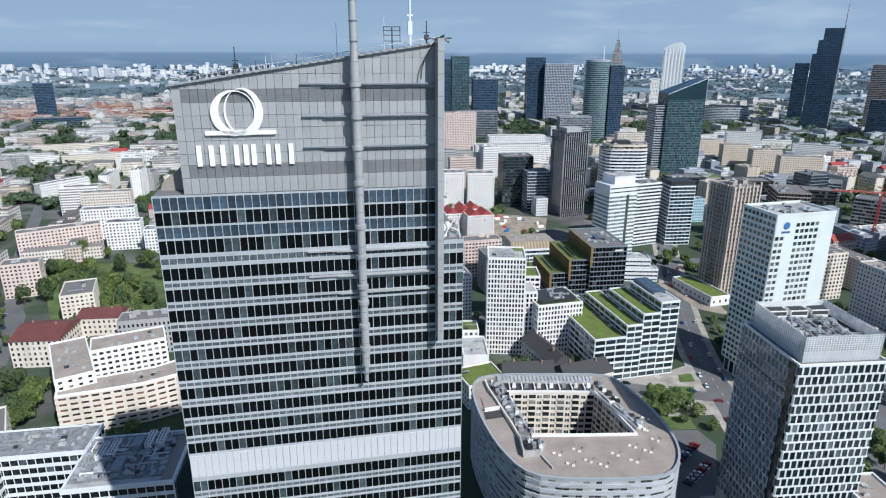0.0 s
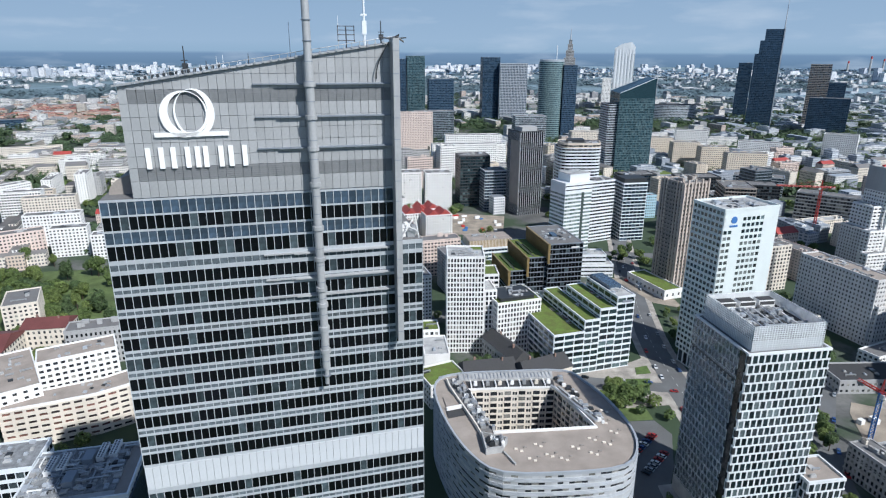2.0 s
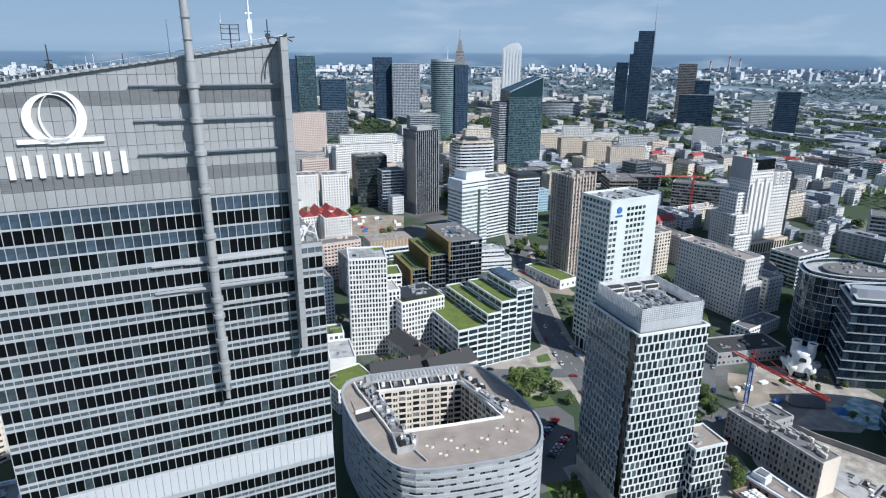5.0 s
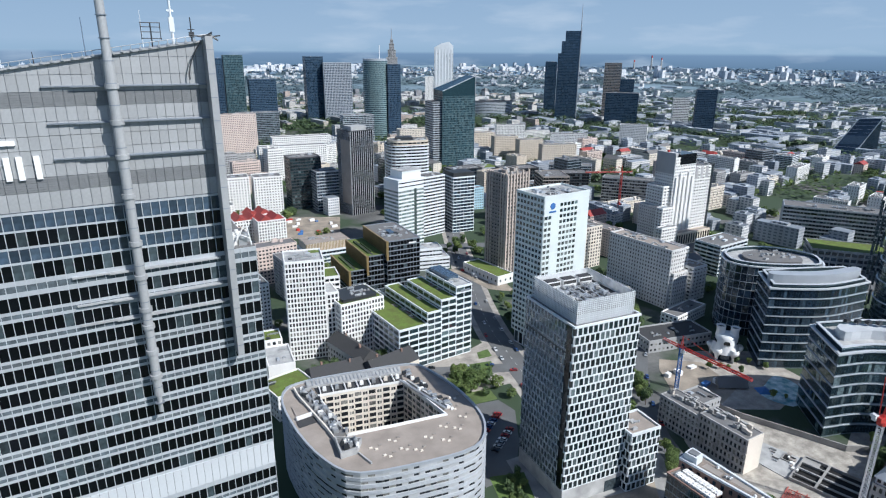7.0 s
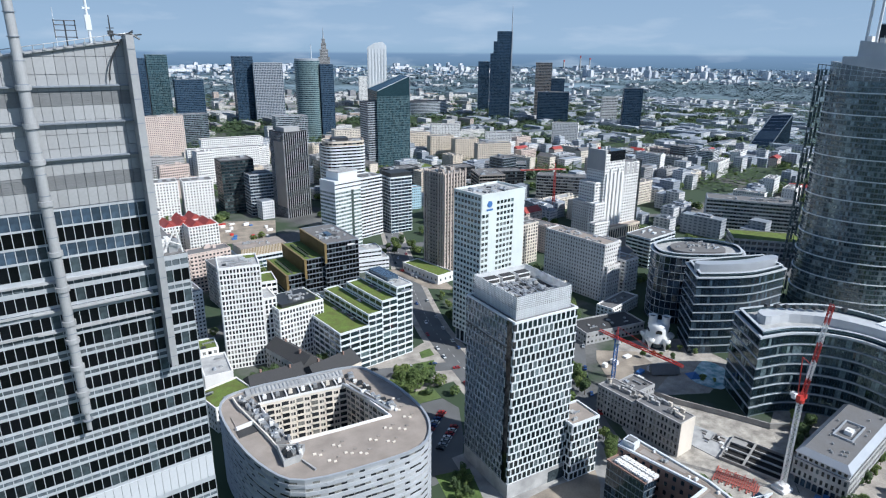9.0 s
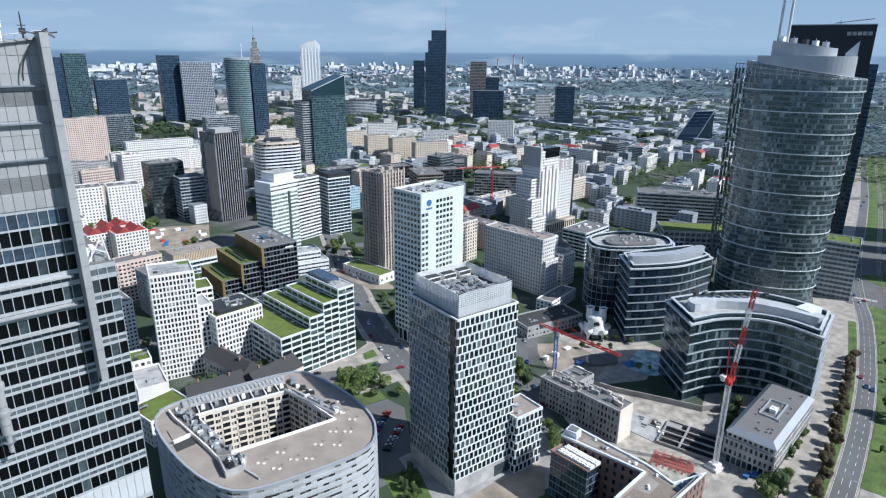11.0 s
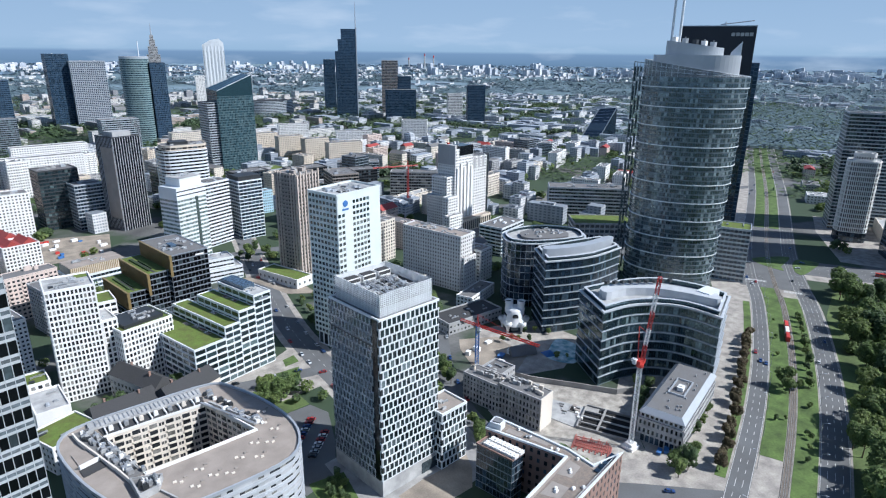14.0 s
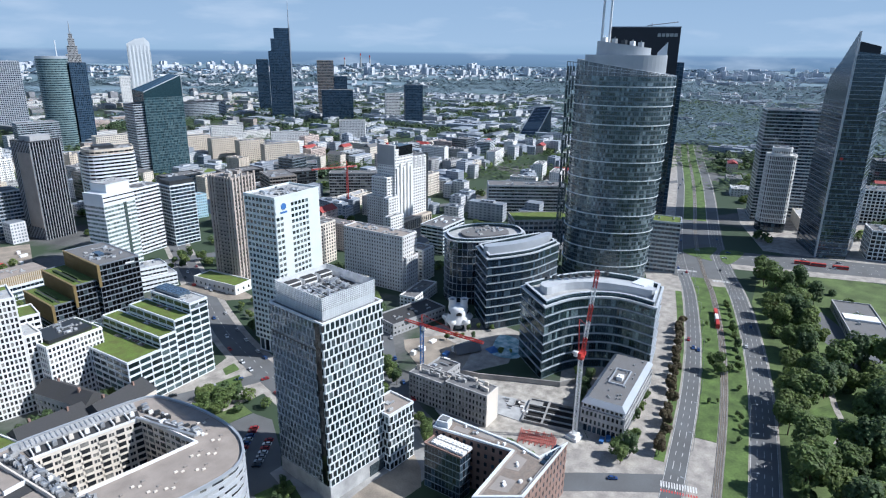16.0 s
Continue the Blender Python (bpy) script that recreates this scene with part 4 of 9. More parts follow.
def ring_building():
    outer = [(13.2, 240), (17, 216), (24.5, 195), (35, 184), (61, 182.5), (80, 185), (88.5, 195), (91, 209), (88.5, 228), (82.5, 246), (75, 256), (50, 256.8), (26, 256), (16, 251.5)]
    inner = [(35.4, 208.6), (56, 209), (76.8, 209.8), (72.6, 225), (67.6, 241.4), (48, 241.8), (28.8, 241.6), (31.8, 226)]
    for x, y in ((30, 205), (35, 235), (60, 200), (75, 225), (50, 250), (55, 225)):
        TAKEN.append((x, y, 24))
    pts = smooth_path(outer, 3)
    root = thing("ring_apartment_building", "curved grey apartment block round a cream courtyard, gravel roof", "apartment building", 0, 0, 0)
    H, fh = 33.0, 3.0
    rnd = random.Random(14)
    for j in range(11):
        part("wall_band", Geo().ring(offset(pts, -0.35), offset(pts, 0.1), j * fh, j * fh + 1.9), RINGMET, root)
        for z in (0.45, 0.95, 1.45):
            part("wall_rib", Geo().ring(offset(pts, -0.5), offset(pts, -0.3), j * fh + z, j * fh + z + 0.16), PALEMET, root)
    panes, posts = Geo(), Geo()
    for m, L in sides(pts):
        panes.m = posts.m = m
        k = max(1, round(L / 2.4))
        for j in range(11):
            for i in range(k):
                xa, xb = i * L / k, (i + 1) * L / k
                if rnd.random() < 0.42:
                    posts.box(xa + 0.02, -0.28, j * fh + 1.9, xb - 0.02, 0.02, j * fh + 3.0)
                else:
                    panes.box(xa + 0.05, -0.12, j * fh + 1.9, xb - 0.05, -0.02, j * fh + 3.0)
    tagged(part("wall_cladding", posts, RINGMET, root), kind="stuff")
    tagged(part("glazing", panes, G_FLAT, root), kind="stuff")
    inn = smooth_path(inner, 1)
    big = offset(pts, 0.06)
    flat_ring("core", big, inn, 0.1, H - 0.2, COURT, root, "cream court walls")
    flat_ring("roof", big, inn, H - 0.05, 0.25, GRAVEL, root, "beige gravel roof")
    part("parapet", Geo().ring(offset(pts, -0.36), offset(pts, 0.5), H, H + 1.1), PALEMET, root)
    part("court_parapet", Geo().ring(offset(inn, -0.5), offset(inn, 0.1), H, H + 0.9), WHITE, root)
    for m, L in sides(list(reversed(inn))):
        k = max(2, round(L / 3.4))
        win = Geo(m)
        for j in range(10):
            z = 2.6 + j * 3.0
            for i in range(k):
                x = (i + 0.5) * L / k
                if i % 2 == 1:
                    part("balcony", Geo(m).box(x - 1.6, -0.55, z - 0.3, x + 1.6, 0.02, z - 0.14).box(x - 1.6, -0.55, z - 0.14, x + 1.6, -0.49, z + 0.75), COURT, root)
                    win.box(x - 1.5, -0.06, z - 0.1, x + 1.5, 0.04, z + 2.3)
                else:
                    win.box(x - 1.0, -0.06, z + 0.5, x - 0.1, 0.04, z + 1.9).box(x + 0.1, -0.06, z + 0.5, x + 1.0, 0.04, z + 1.9)
        tagged(part("court_glazing", win, G_FLAT, root), kind="stuff")
    # raised plant strip on the side arm, its white outer wall, the boxed plant at its end
    part("roof_house", Geo().prism([(19.5, 250), (20.5, 243), (28.5, 214), (30, 208), (35.2, 209.5), (31, 226), (28.4, 241), (25, 251)], H + 0.2, H + 1.3), FELT, root, "dark raised plant strip")
    part("white_curb", Geo().prism([(19.0, 250), (20.0, 243), (28.0, 214), (29.6, 207), (30, 207.2), (28.6, 214.2), (20.6, 243.2), (19.6, 250)], H + 0.2, H + 1.9), COURT, root)
    part("plant_box", Geo().ring([(29.6, 206.5), (30, 195), (36.4, 196), (39.5, 202.2)], [(30.2, 206), (30.6, 195.8), (36, 196.7), (38.8, 202)], H + 0.2, H + 2.8), PALEROOF, root, "white boxed roof plant")
    part("plant_box_floor", Geo().prism([(30, 206), (30.4, 195.6), (36.2, 196.5), (39, 202)], H + 0.2, H + 1.8), FELT, root)
    part("roof_curb", Geo().prism([(36.6, 196), (37.2, 195.8), (40.4, 188.6), (39.8, 188.4)], H + 0.2, H + 1.1), PALEROOF, root)
    part("roof_curb", Geo().prism([(17.2, 226), (17.6, 225.4), (24.4, 227.4), (24.2, 228)], H + 0.2, H + 1.9), WHITE, root)
    part("roof_deck", Geo().prism([(17.6, 228), (24, 230), (22.4, 238), (16.6, 236)], H + 0.2, H + 0.7), GRAVEL, root)
    part("roof_deck", Geo().prism([(17.8, 220), (25.4, 222), (24.4, 227), (17.2, 225)], H + 0.2, H + 0.5), SLATE, root)
    part("back_deck", Geo().prism([(29, 242.4), (67.5, 242), (68.5, 247.6), (28, 248.8)], H + 0.2, H + 0.6), SLATE, root, "dark roof terrace along the court")
    # vents in pairs on the front arm, plant on the sides
    for x, y in ((46, 191), (53, 193), (58, 190.5), (64, 197), (70, 193), (77, 199), (42, 197), (50, 199.5), (72, 202), (82, 206), (80, 213), (83, 221)):
        for k in range(3):
            a, b = x + 1.9 * k, y + (0.8, -0.6, 1.5)[k]
            part("roof_vent", Geo().box(a - 0.6, b - 0.4, H + 0.2, a + 0.6, b + 0.4, H + 0.6).box(a - 0.5, b - 0.3, H + 0.6, a + 0.5, b + 0.3, H + 0.7), (COURT, CREAM, BROWN)[k], root)
    for i in range(26):
        u = i / 25
        x, y = 80 - 10.0 * u + rnd.uniform(-1.8, 3.0), 213 + 37 * u
        a, b, h = rnd.uniform(0.5, 1.4), rnd.uniform(0.4, 1.1), rnd.uniform(0.7, 1.8)
        part("roof_unit", Geo().box(x - a, y - b, H + 0.2, x + a, y + b, H + h).box(x - a * 0.8, y - b * 0.8, H + h, x + a * 0.8, y + b * 0.8, H + h + 0.2), rnd.choice((WHITE, STEEL, STEEL, DARKMET)), root)
    for i in range(58):
        u = i / 57
        x, y = 33.0 - 10.0 * u + rnd.uniform(-2.0, 2.2), 210 + 38 * u
        a, b, h = rnd.uniform(0.4, 1.2), rnd.uniform(0.3, 1.0), rnd.uniform(0.5, 1.5)
        part("roof_unit", Geo().box(x - a, y - b, H + 1.3, x + a, y + b, H + 1.4 + h).box(x - a * 0.8, y - b * 0.8, H + 1.4 + h, x + a * 0.8, y + b * 0.8, H + 1.6 + h), rnd.choice((WHITE, STEEL, STEEL, PALEROOF, DARKMET)), root)
    for i in range(12):
        x, y = 31.6 + 5.4 * rnd.random(), 197.2 + 6 * rnd.random()
        part("roof_unit", Geo().box(x - 0.6, y - 0.5, H + 1.8, x + 0.6, y + 0.5, H + 3.0 + rnd.random()).rod((x, y, H + 3), (x, y, H + 4.3), 0.25), rnd.choice((WHITE, STEEL, STEEL, DARKMET)), root)
    for k in range(7):
        x = 30 + 5.6 * k
        part("roof_curb", Geo().box(x - 0.25, 242.6, H + 0.6, x + 0.25, 248.0, H + 1.5), WHITE, root)
        part("roof_unit", Geo().box(x + 1.2, 244.4, H + 0.6, x + 2.8, 246.0, H + 2.2).box(x + 1.4, 244.6, H + 2.2, x + 2.6, 245.8, H + 2.5), (WHITE, STEEL, CREAM)[k % 3], root)
    part("roof_strip", Geo().prism([(25, 249.4), (68.6, 248.6), (69.4, 254.6), (25, 254.8)], H + 0.3, H + 1.2), PALEROOF, root, "pale ribbed strip along the back")
    part("duct", Geo().prism([(77.6, 213), (78.6, 213.3), (66.6, 242.3), (65.6, 242)], H + 0.5, H + 1.4), STEEL, root)
    part("duct", Geo().prism([(79.6, 214), (80.4, 214.3), (69.6, 241.3), (68.8, 241)], H + 0.5, H + 1.2), PALEROOF, root)
    for k in range(24):
        u = k / 23
        x, y = 27.5 + 40 * u, 250.4 - 1.2 * u
        part("strip_rib", Geo().box(x, 249.6, H + 1.2, x + 0.3, 254.4, H + 1.45), STEEL, root)
    for k in range(6):
        part("pipe_run", Geo().rod((31.4 - 1.5 * k, 213 + 6 * k, H + 2.0), (30.2 - 1.5 * k, 219 + 6 * k, H + 2.2), 0.3, n=6).rod((33.6 - 1.3 * k, 212 + 6 * k, H + 1.9), (32.2 - 1.3 * k, 219 + 6 * k, H + 1.9), 0.22, n=6), STEEL, root)
    part("white_curb", Geo().prism([(35.4, 208.2), (56, 208.6), (77.2, 209.3), (77.0, 209.9), (56, 209.2), (35.4, 208.8)], H + 0.2, H + 1.25), WHITE, root)


ring_building()


def terraced_office():
    """White-framed office that steps down in three green roofs."""
    root = thing("terraced_office", "white framed glass office stepping down in green planted terraces", "office building", 84, 307.5, 13.5)
    TAKEN.extend([(100, 330, 26), (118, 330, 26), (90, 350, 24)])
    st = style(WHITEMET, G_TEAL, 3.75, 6.2, 0.92, 0.68, proud=0.35)
    for xa, xb, d1, h in ((0, 19, 62, 26.2), (19, 28.5, 52, 32.8), (28.5, 39, 40, 38.8), (39, 50, 34, 45)):
        q = [(xa, 0), (xb, 0), (xb, d1), (xa, d1)]
        storeys(root, q, 0, h, st)
        roof(root, q, h, SEDUM if xb < 45 else PALEROOF, None, 0, WHITEMET, 0.7)
    plant(root, random.Random(1), [(39, 2), (50, 2), (50, 34), (39, 34)], 45.1, 12, 0.5)
    part("plant_room", Geo().box(40.5, 12, 45, 48.5, 33, 47.6), G_BLUE, root)
    rnd = random.Random(6)
    for x, y, z in ((15.5, 12, 26.35), (16.5, 18, 26.35), (15.8, 24, 26.35), (25.5, 20, 32.9), (36, 14, 38.95), (36, 22, 38.95), (15, 32, 26.35)):
        part("terrace_deck", Geo().box(x, y, z, x + 2.4, y + 5, z + 0.12), BROWN, root)
        for k in range(4):
            part("terrace_seat", Geo().box(x + 0.3 + 1.1 * (k % 2), y + 0.6 + 2.2 * (k // 2), z + 0.1, x + 1.0 + 1.1 * (k % 2), y + 1.5 + 2.2 * (k // 2), z + 0.6), rnd.choice((MAROON, WHITE, BROWN)), root)
    part("sign", Geo().box(42, -0.6, 41.7, 48.5, -0.36, 43.0), MIDMET, root)


terraced_office()
root = block("apartment_tower", "slim white apartment tower with a grid of tall windows", 38, 353, 22, 22, -3, 61.8, style(WHITE, G_FLAT, 3.1, 1.85, 0.6, 0.7, proud=0.45), PALEROOF, 16, 120, k=0.55)
part("green_corner", Geo().box(4, 5, 61.9, 10, 10, 62.1), SEDUM, root)
root = block("apartment_block", "white apartment block with gridded front and dark roof", 67, 350, 28, 24, 14, 34.5, style(WHITE, G_FLAT, 3.1, 2.0, 0.64, 0.66, proud=0.45), SEDUM, 0, 60, k=0.7)
part("dark_attic", Geo().prism(offset(rect_pts(28, 24), 3), 34.5, 36.6), DARKMET, root)
plant(root, random.Random(12), rect_pts(26, 22), 36.6, 14, 0.5)
block("apartment_wing", "narrow white apartment wing between two blocks", 52, 352, 7, 18, 6, 40, style(WHITE, G_FLAT, 3.1, 2.3, 0.6, 0.72, proud=0.4), PALEROOF, 1, k=0.5)
block("low_house", "low house with a green roof behind the white tower", 55, 385, 16, 18, 0, 38, style(WHITE, G_DARK, 3.4, 3, 0.8, 0.5), SEDUM, 0)


def hotel():
    root = thing("hotel_tower", "white hotel tower with square windows and a blue emblem", "tower", 184, 318, 14)
    take(184, 318, 36, 24, 14)
    W, D, H = 36, 24, 98.5
    part("core", Geo().box(-W / 2 + 0.4, -D / 2 + 0.4, 9, W / 2 - 0.4, D / 2 - 0.4, H - 0.1), INNER, root)
    storeys(root, offset(rect_pts(W, D), 1.5), 0, 9, style(WHITEMET, G_DARK, 9, 4, 0.75, 0.85))
    fh, n = 3.44, 26
    made = 0
    rest = Geo()
    wall = Geo()
    for side, (m, L) in enumerate(sides(rect_pts(W, D))):
        bw = 2.95
        k = int(L / bw)
        pad = (L - k * bw) / 2
        wall.m = rest.m = m
        for j in range(n):
            z = 9 + j * fh
            wall.box(0, -0.2, z, L, 0.45, z + 0.95)
            wall.box(0, -0.2, z + 2.95, L, 0.45, z + fh)
            skip = (lambda i: i in (2, 3) or i > 8 or j > n - 2 or (i < 2 and j > n - 4)) if side == 0 else (lambda i: False)
            wall.box(0, -0.19, z + 0.95, pad + 0.45, 0.44, z + 2.95)
            wall.box(L - pad - 0.45, -0.19, z + 0.95, L, 0.44, z + 2.95)
            for i in range(k):
                xa = pad + i * bw
                wall.box(xa - 0.36, -0.19, z + 0.95, xa + 0.36, 0.44, z + 2.95)
                if skip(i):
                    wall.box(xa + 0.36, -0.18, z + 0.95, xa + bw - 0.36, 0.44, z + 2.95)
                elif made < 150:
                    ob = part("window_pane", pane_mesh(bw - 0.72, 2.0, G_HOTEL if side == 0 else G_TEAL), None, root)
                    ob.matrix_local = m @ Matrix.Translation((xa + bw / 2, 0.1, z + 1.95))
                    made += 1
                else:
                    rest.box(xa + 0.36, 0.05, z + 0.95, xa + bw - 0.36, 0.15, z + 2.95)
    tagged(part("wall", wall, HOTELW, root, "white cladding with square openings"), kind="stuff")
    tagged(part("glazing", rest, G_TEAL, root), kind="stuff")
    roof(root, rect_pts(W, D), H, PALEROOF, random.Random(5), 26, HOTELW, 1.2, 0.7)
    part("emblem", Geo().rod((-11.5, -D / 2 - 0.2, 93.5), (-11.5, -D / 2 - 0.5, 93.5), 1.9, n=24), BLUEPAINT, root, "plain blue round emblem")
    part("emblem_bar", Geo().box(-14, -D / 2 - 0.45, 89.6, -9, -D / 2 - 0.2, 90.6), BLUEPAINT, root)


# Grey-green front panes, with a pale reflection put into their colour.
G_HOTEL = glass("pale_reflection_hotel_glass", (0.05, 0.06, 0.06), (0.24, 0.27, 0.26), 0.6)
HOTELW = mat("white_hotel_cladding", (0.68, 0.735, 0.725), 0.5, var=0.06, bump=0.03)
hotel()
root = block("residential_tower", "beige and brown residential tower with tall stone piers", 217.7, 451.3, 23, 24.5, 17, 84.5, style(TANSTONE, G_FLAT, 3.1, 3.3, 0.55, 0.62, proud=0.25), FELT, 8, 0, k=0.7)
for k in range(8):
    part("stone_pier", Geo().box(-11.9 + k * 3.24, -13.3, 0, -10.7 + k * 3.24, -12.2, 84.5 + 3.2 * (k % 2)), PIERSTONE, root, "pale beige stone pier")
for k in range(3):
    for s in (-1, 1):
        y = s * (5.5 + 3.0 * k)
        part("side_pier", Geo().box(-12.4, y - 0.7, 0, -11.4, y + 0.7, 86), PIERSTONE, root)
for j in range(26):
    part("balcony", Geo().box(-13.2, -4.4, 2.6 + 3.1 * j, -11.5, 4.4, 2.85 + 3.1 * j).box(-13.2, -4.4, 2.85 + 3.1 * j, -13.1, 4.4, 3.7 + 3.1 * j), BROWN, root)
for k in range(6):
    part("roof_house", Geo().box(-8 + 3 * k, -6 + 2 * (k % 3), 84.6, -5.6 + 3 * k, -1 + 2 * (k % 3), 87.4 + (k % 2)), (TANSTONE, PALEROOF, BROWN)[k % 3], root)
block("podium", "low pale podium with green roof round the brown tower", 197, 440, 16, 44, 17, 7, style(WHITE, G_DARK, 6, 5, 0.3, 0.3), SEDUM, 0)
G_BLACK = glass("black_tower_glass", (0.006, 0.009, 0.014), (0.03, 0.04, 0.055), 0.15, ior=1.5)
RIBW = mat("pale_tower_rib", (0.44, 0.45, 0.47), 0.5, var=0.1, streaks=0.2)
root = block("black_tower", "tall black office tower with pale vertical ribs", 140.6, 689.7, 28.3, 30, 18, 93.8, style(DARKMET, G_BLACK, 3.3, 2.57, 0.8, 0.85, proud=0.3, pier=RIBW, pier_in=-0.3), FELT, 16, k=0.7)
part("brown_side", Geo().box(-15.0, -14.6, 12, -14.5, 6, 84), BROWN, root, "brown stone panel on the side wall")
part("roof_house", Geo().box(-9, -8, 93.9, 10, 9, 98.5), GREYP, root)
st = style(WHITEMET, G_DARK, 3.5, 4, 0.97, 0.5, proud=0.5)
root = thing("banded_tower", "office tower with white bands and rounded corner", "tower", 201, 682, -5)
take(201, 682, 44, 34, -5)
TAKEN.append((165, 608, 30))
TAKEN.append((145, 645, 28))
TAKEN.extend([(690 + 38 * k, 575 + 13 * k, 34) for k in range(6)] + [(632, 558, 26)])
pts = smooth_path([(-22.4, -15.7), (0, -18), (19, -14.6), (22.4, 0), (21.3, 15.7), (-22.4, 15.7)], 4)
storeys(root, pts, 0, 77.2, st)
hat = [(x * 0.93 + 1, y * 0.93) for x, y in pts]
storeys(root, hat, 77.2, 81.7, style(TAN, G_DARK, 4.5, 4, 0.9, 0.4))
roof(root, hat, 81.7, FELT, random.Random(3), 14, TAN, k=0.7)
part("roof_screen", Geo().box(-14, -6, 81.8, 4, 8, 85), DARKMET, root)
root = block("stepped_white_tower", "white office tower with pale green window bands and blank stepped top", 157, 549, 30, 22, 22, 56, style(WHITEMET, G_PALE, 3.5, 3, 0.94, 0.52, proud=0.2), PALEROOF, 0)
part("blank_storey", Geo().prism(offset(rect_pts(30, 22), -0.2), 56.1, 65.6), WHITEMET, root, "blank white upper storeys")
for z in (58.6, 62.2):
    part("slot_window", Geo().box(-14.8, -11.35, z, 14.8, -11.1, z + 0.8), G_DARK, root)
part("top_storey", Geo().box(-9, -9, 65.6, 13, 9, 73), WHITEMET, root)
part("roof", Geo().box(-9.4, -9.4, 73, 13.4, 9.4, 73.4), PALEROOF, root)
part("green_strip", Geo().box(3.4, -11.6, 0, 6, -11.1, 56), G_PALE, root)
plant(root, random.Random(41), [(-9, -9), (13, -9), (13, 9), (-9, 9)], 73.4, 8, 0.6)
for k in range(5):
    part("roof_mast", Geo().rod((-8 + 4.5 * k, -8.6, 73.4), (-8 + 4.5 * k, -8.6, 76.6), 0.12, n=5), STEEL, root)
block("banded_office", "white banded office block", 190, 578, 28, 20, 22, 60, style(WHITEMET, G_DARK, 3.4, 3, 0.92, 0.5), FELT, 5)
root = block("dark_banded_tower", "dark office tower with thin white bands", 225, 580, 24, 20, 7, 57, style(WHITEMET, G_NAVY, 3.4, 4, 0.97, 0.74, proud=0.45), FELT, 4)
part("dark_top", Geo().box(-11.6, -9.6, 57, 11.6, 9.6, 62), DARKMET, root)
block("light_blue_house", "small pale blue apartment house", 276, 660, 17, 12, 3, 25, style(PALEBLUE := mat("pale_blue_plaster", (0.42, 0.62, 0.72), 0.8, var=0.1), G_FLAT, 3.2, 2.5, 0.5, 0.5), PALEROOF, 2)
block("long_apartment_block", "long white apartment slab with rows of small windows", 292.8, 364, 57, 15, -76.6, 44, ST_SMALL, GRAVEL, 22, 0, k=0.6)
block("apartment_house", "lower white end of the apartment slab", 300, 341, 15, 14, 13.4, 27, ST_SMALL, GRAVEL, 4, k=0.5)
block("apartment_house", "white apartment house with stepped balconies", 311, 356, 14, 16, 13.4, 40, ST_BALC, GRAVEL, 4, k=0.6)
block("apartment_house", "low white apartment house with balconies beside the slab", 325, 350, 15, 15, 13.4, 26, ST_BALC, GRAVEL, 4, k=0.6)
block("apartment_house", "cream apartment house with balconies", 288, 440, 22, 18, 14, 36, style(CREAM, G_FLAT, 3.0, 3.0, 0.55, 0.6), FELT, 4)
ST_TALL = style(WHITE, G_FLAT, 3.0, 2.4, 0.52, 0.46, proud=0.45)
for x0, x1, y0, y1, h, lab, st in ((0, 28, 0, 22, 84, "tall white residential tower with narrow windows", ST_TALL), (30, 52, 1, 21, 73, "white residential wing with balcony rows", ST_BALC), (52.6, 61, 4, 24, 73.5, "dark green glazed residential wing", style(DARKMET, G_TEAL, 3.0, 2.4, 0.85, 0.7)),
                                   (-9, -0.6, 3, 22, 57, "white residential wing stepping down from the tower", ST_BALC), (-15, -0.6, -4, 2.6, 38, "white residential step with balconies", ST_BALC), (-15, -9.4, 3, 24, 38, "white residential step with small windows", ST_SMALL), (-21, -1, -11, -4.4, 21, "low white residential step with balconies", ST_BALC)):
    c = Matrix.Translation((397, 465, 0)) @ Matrix.Rotation(radians(10), 4, "Z") @ Vector(((x0 + x1) / 2, (y0 + y1) / 2, 0))
    root = block("residential_tower", lab, c.x, c.y, x1 - x0, y1 - y0, 10, h, st, FELT, 5, k=0.7)
    if h == 84:
        part("grey_cladding", Geo().box(-14.7, -10.8, 69, -14.3, 11.2, 88.8).box(-14.3, -9, 84, -9, 11, 88.8), GREYP, root, "dark grey cladding of the top storeys")
        part("glazed_top", Geo().box(-8, -11.8, 78, 13.6, -11.3, 87.6).box(-8, -11.3, 84, 13.6, 8, 87.4), G_DARK, root)
        for k in range(5):
            part("bay_shaft", Geo().box(-12.6 + 5.6 * k, -13.0, 14, -9.6 + 5.6 * k, -11.4, 66 + 4 * (k % 2)), WHITE, root)
        for k in range(4):
            part("red_roof_hut", Geo().box(-12 + 5 * k, 0, 88, -10 + 5 * k, 2, 90.4), (REDPAINT, STEEL, WHITE, STEEL)[k], root)
    if h == 73:
        for k in range(3):
            part("grey_top", Geo().box(-10.9 + 7.4 * k, -11.1, 62, -7.4 + 7.4 * k, -10.3, 73.6), GREYP, root)
block("podium", "pale stone podium with arcade before the white towers", 424, 464.5, 48, 7, 10, 11.8, style(TAN, G_DARK, 11, 3.4, 0.6, 0.8, proud=0.4), GRAVEL, 0)
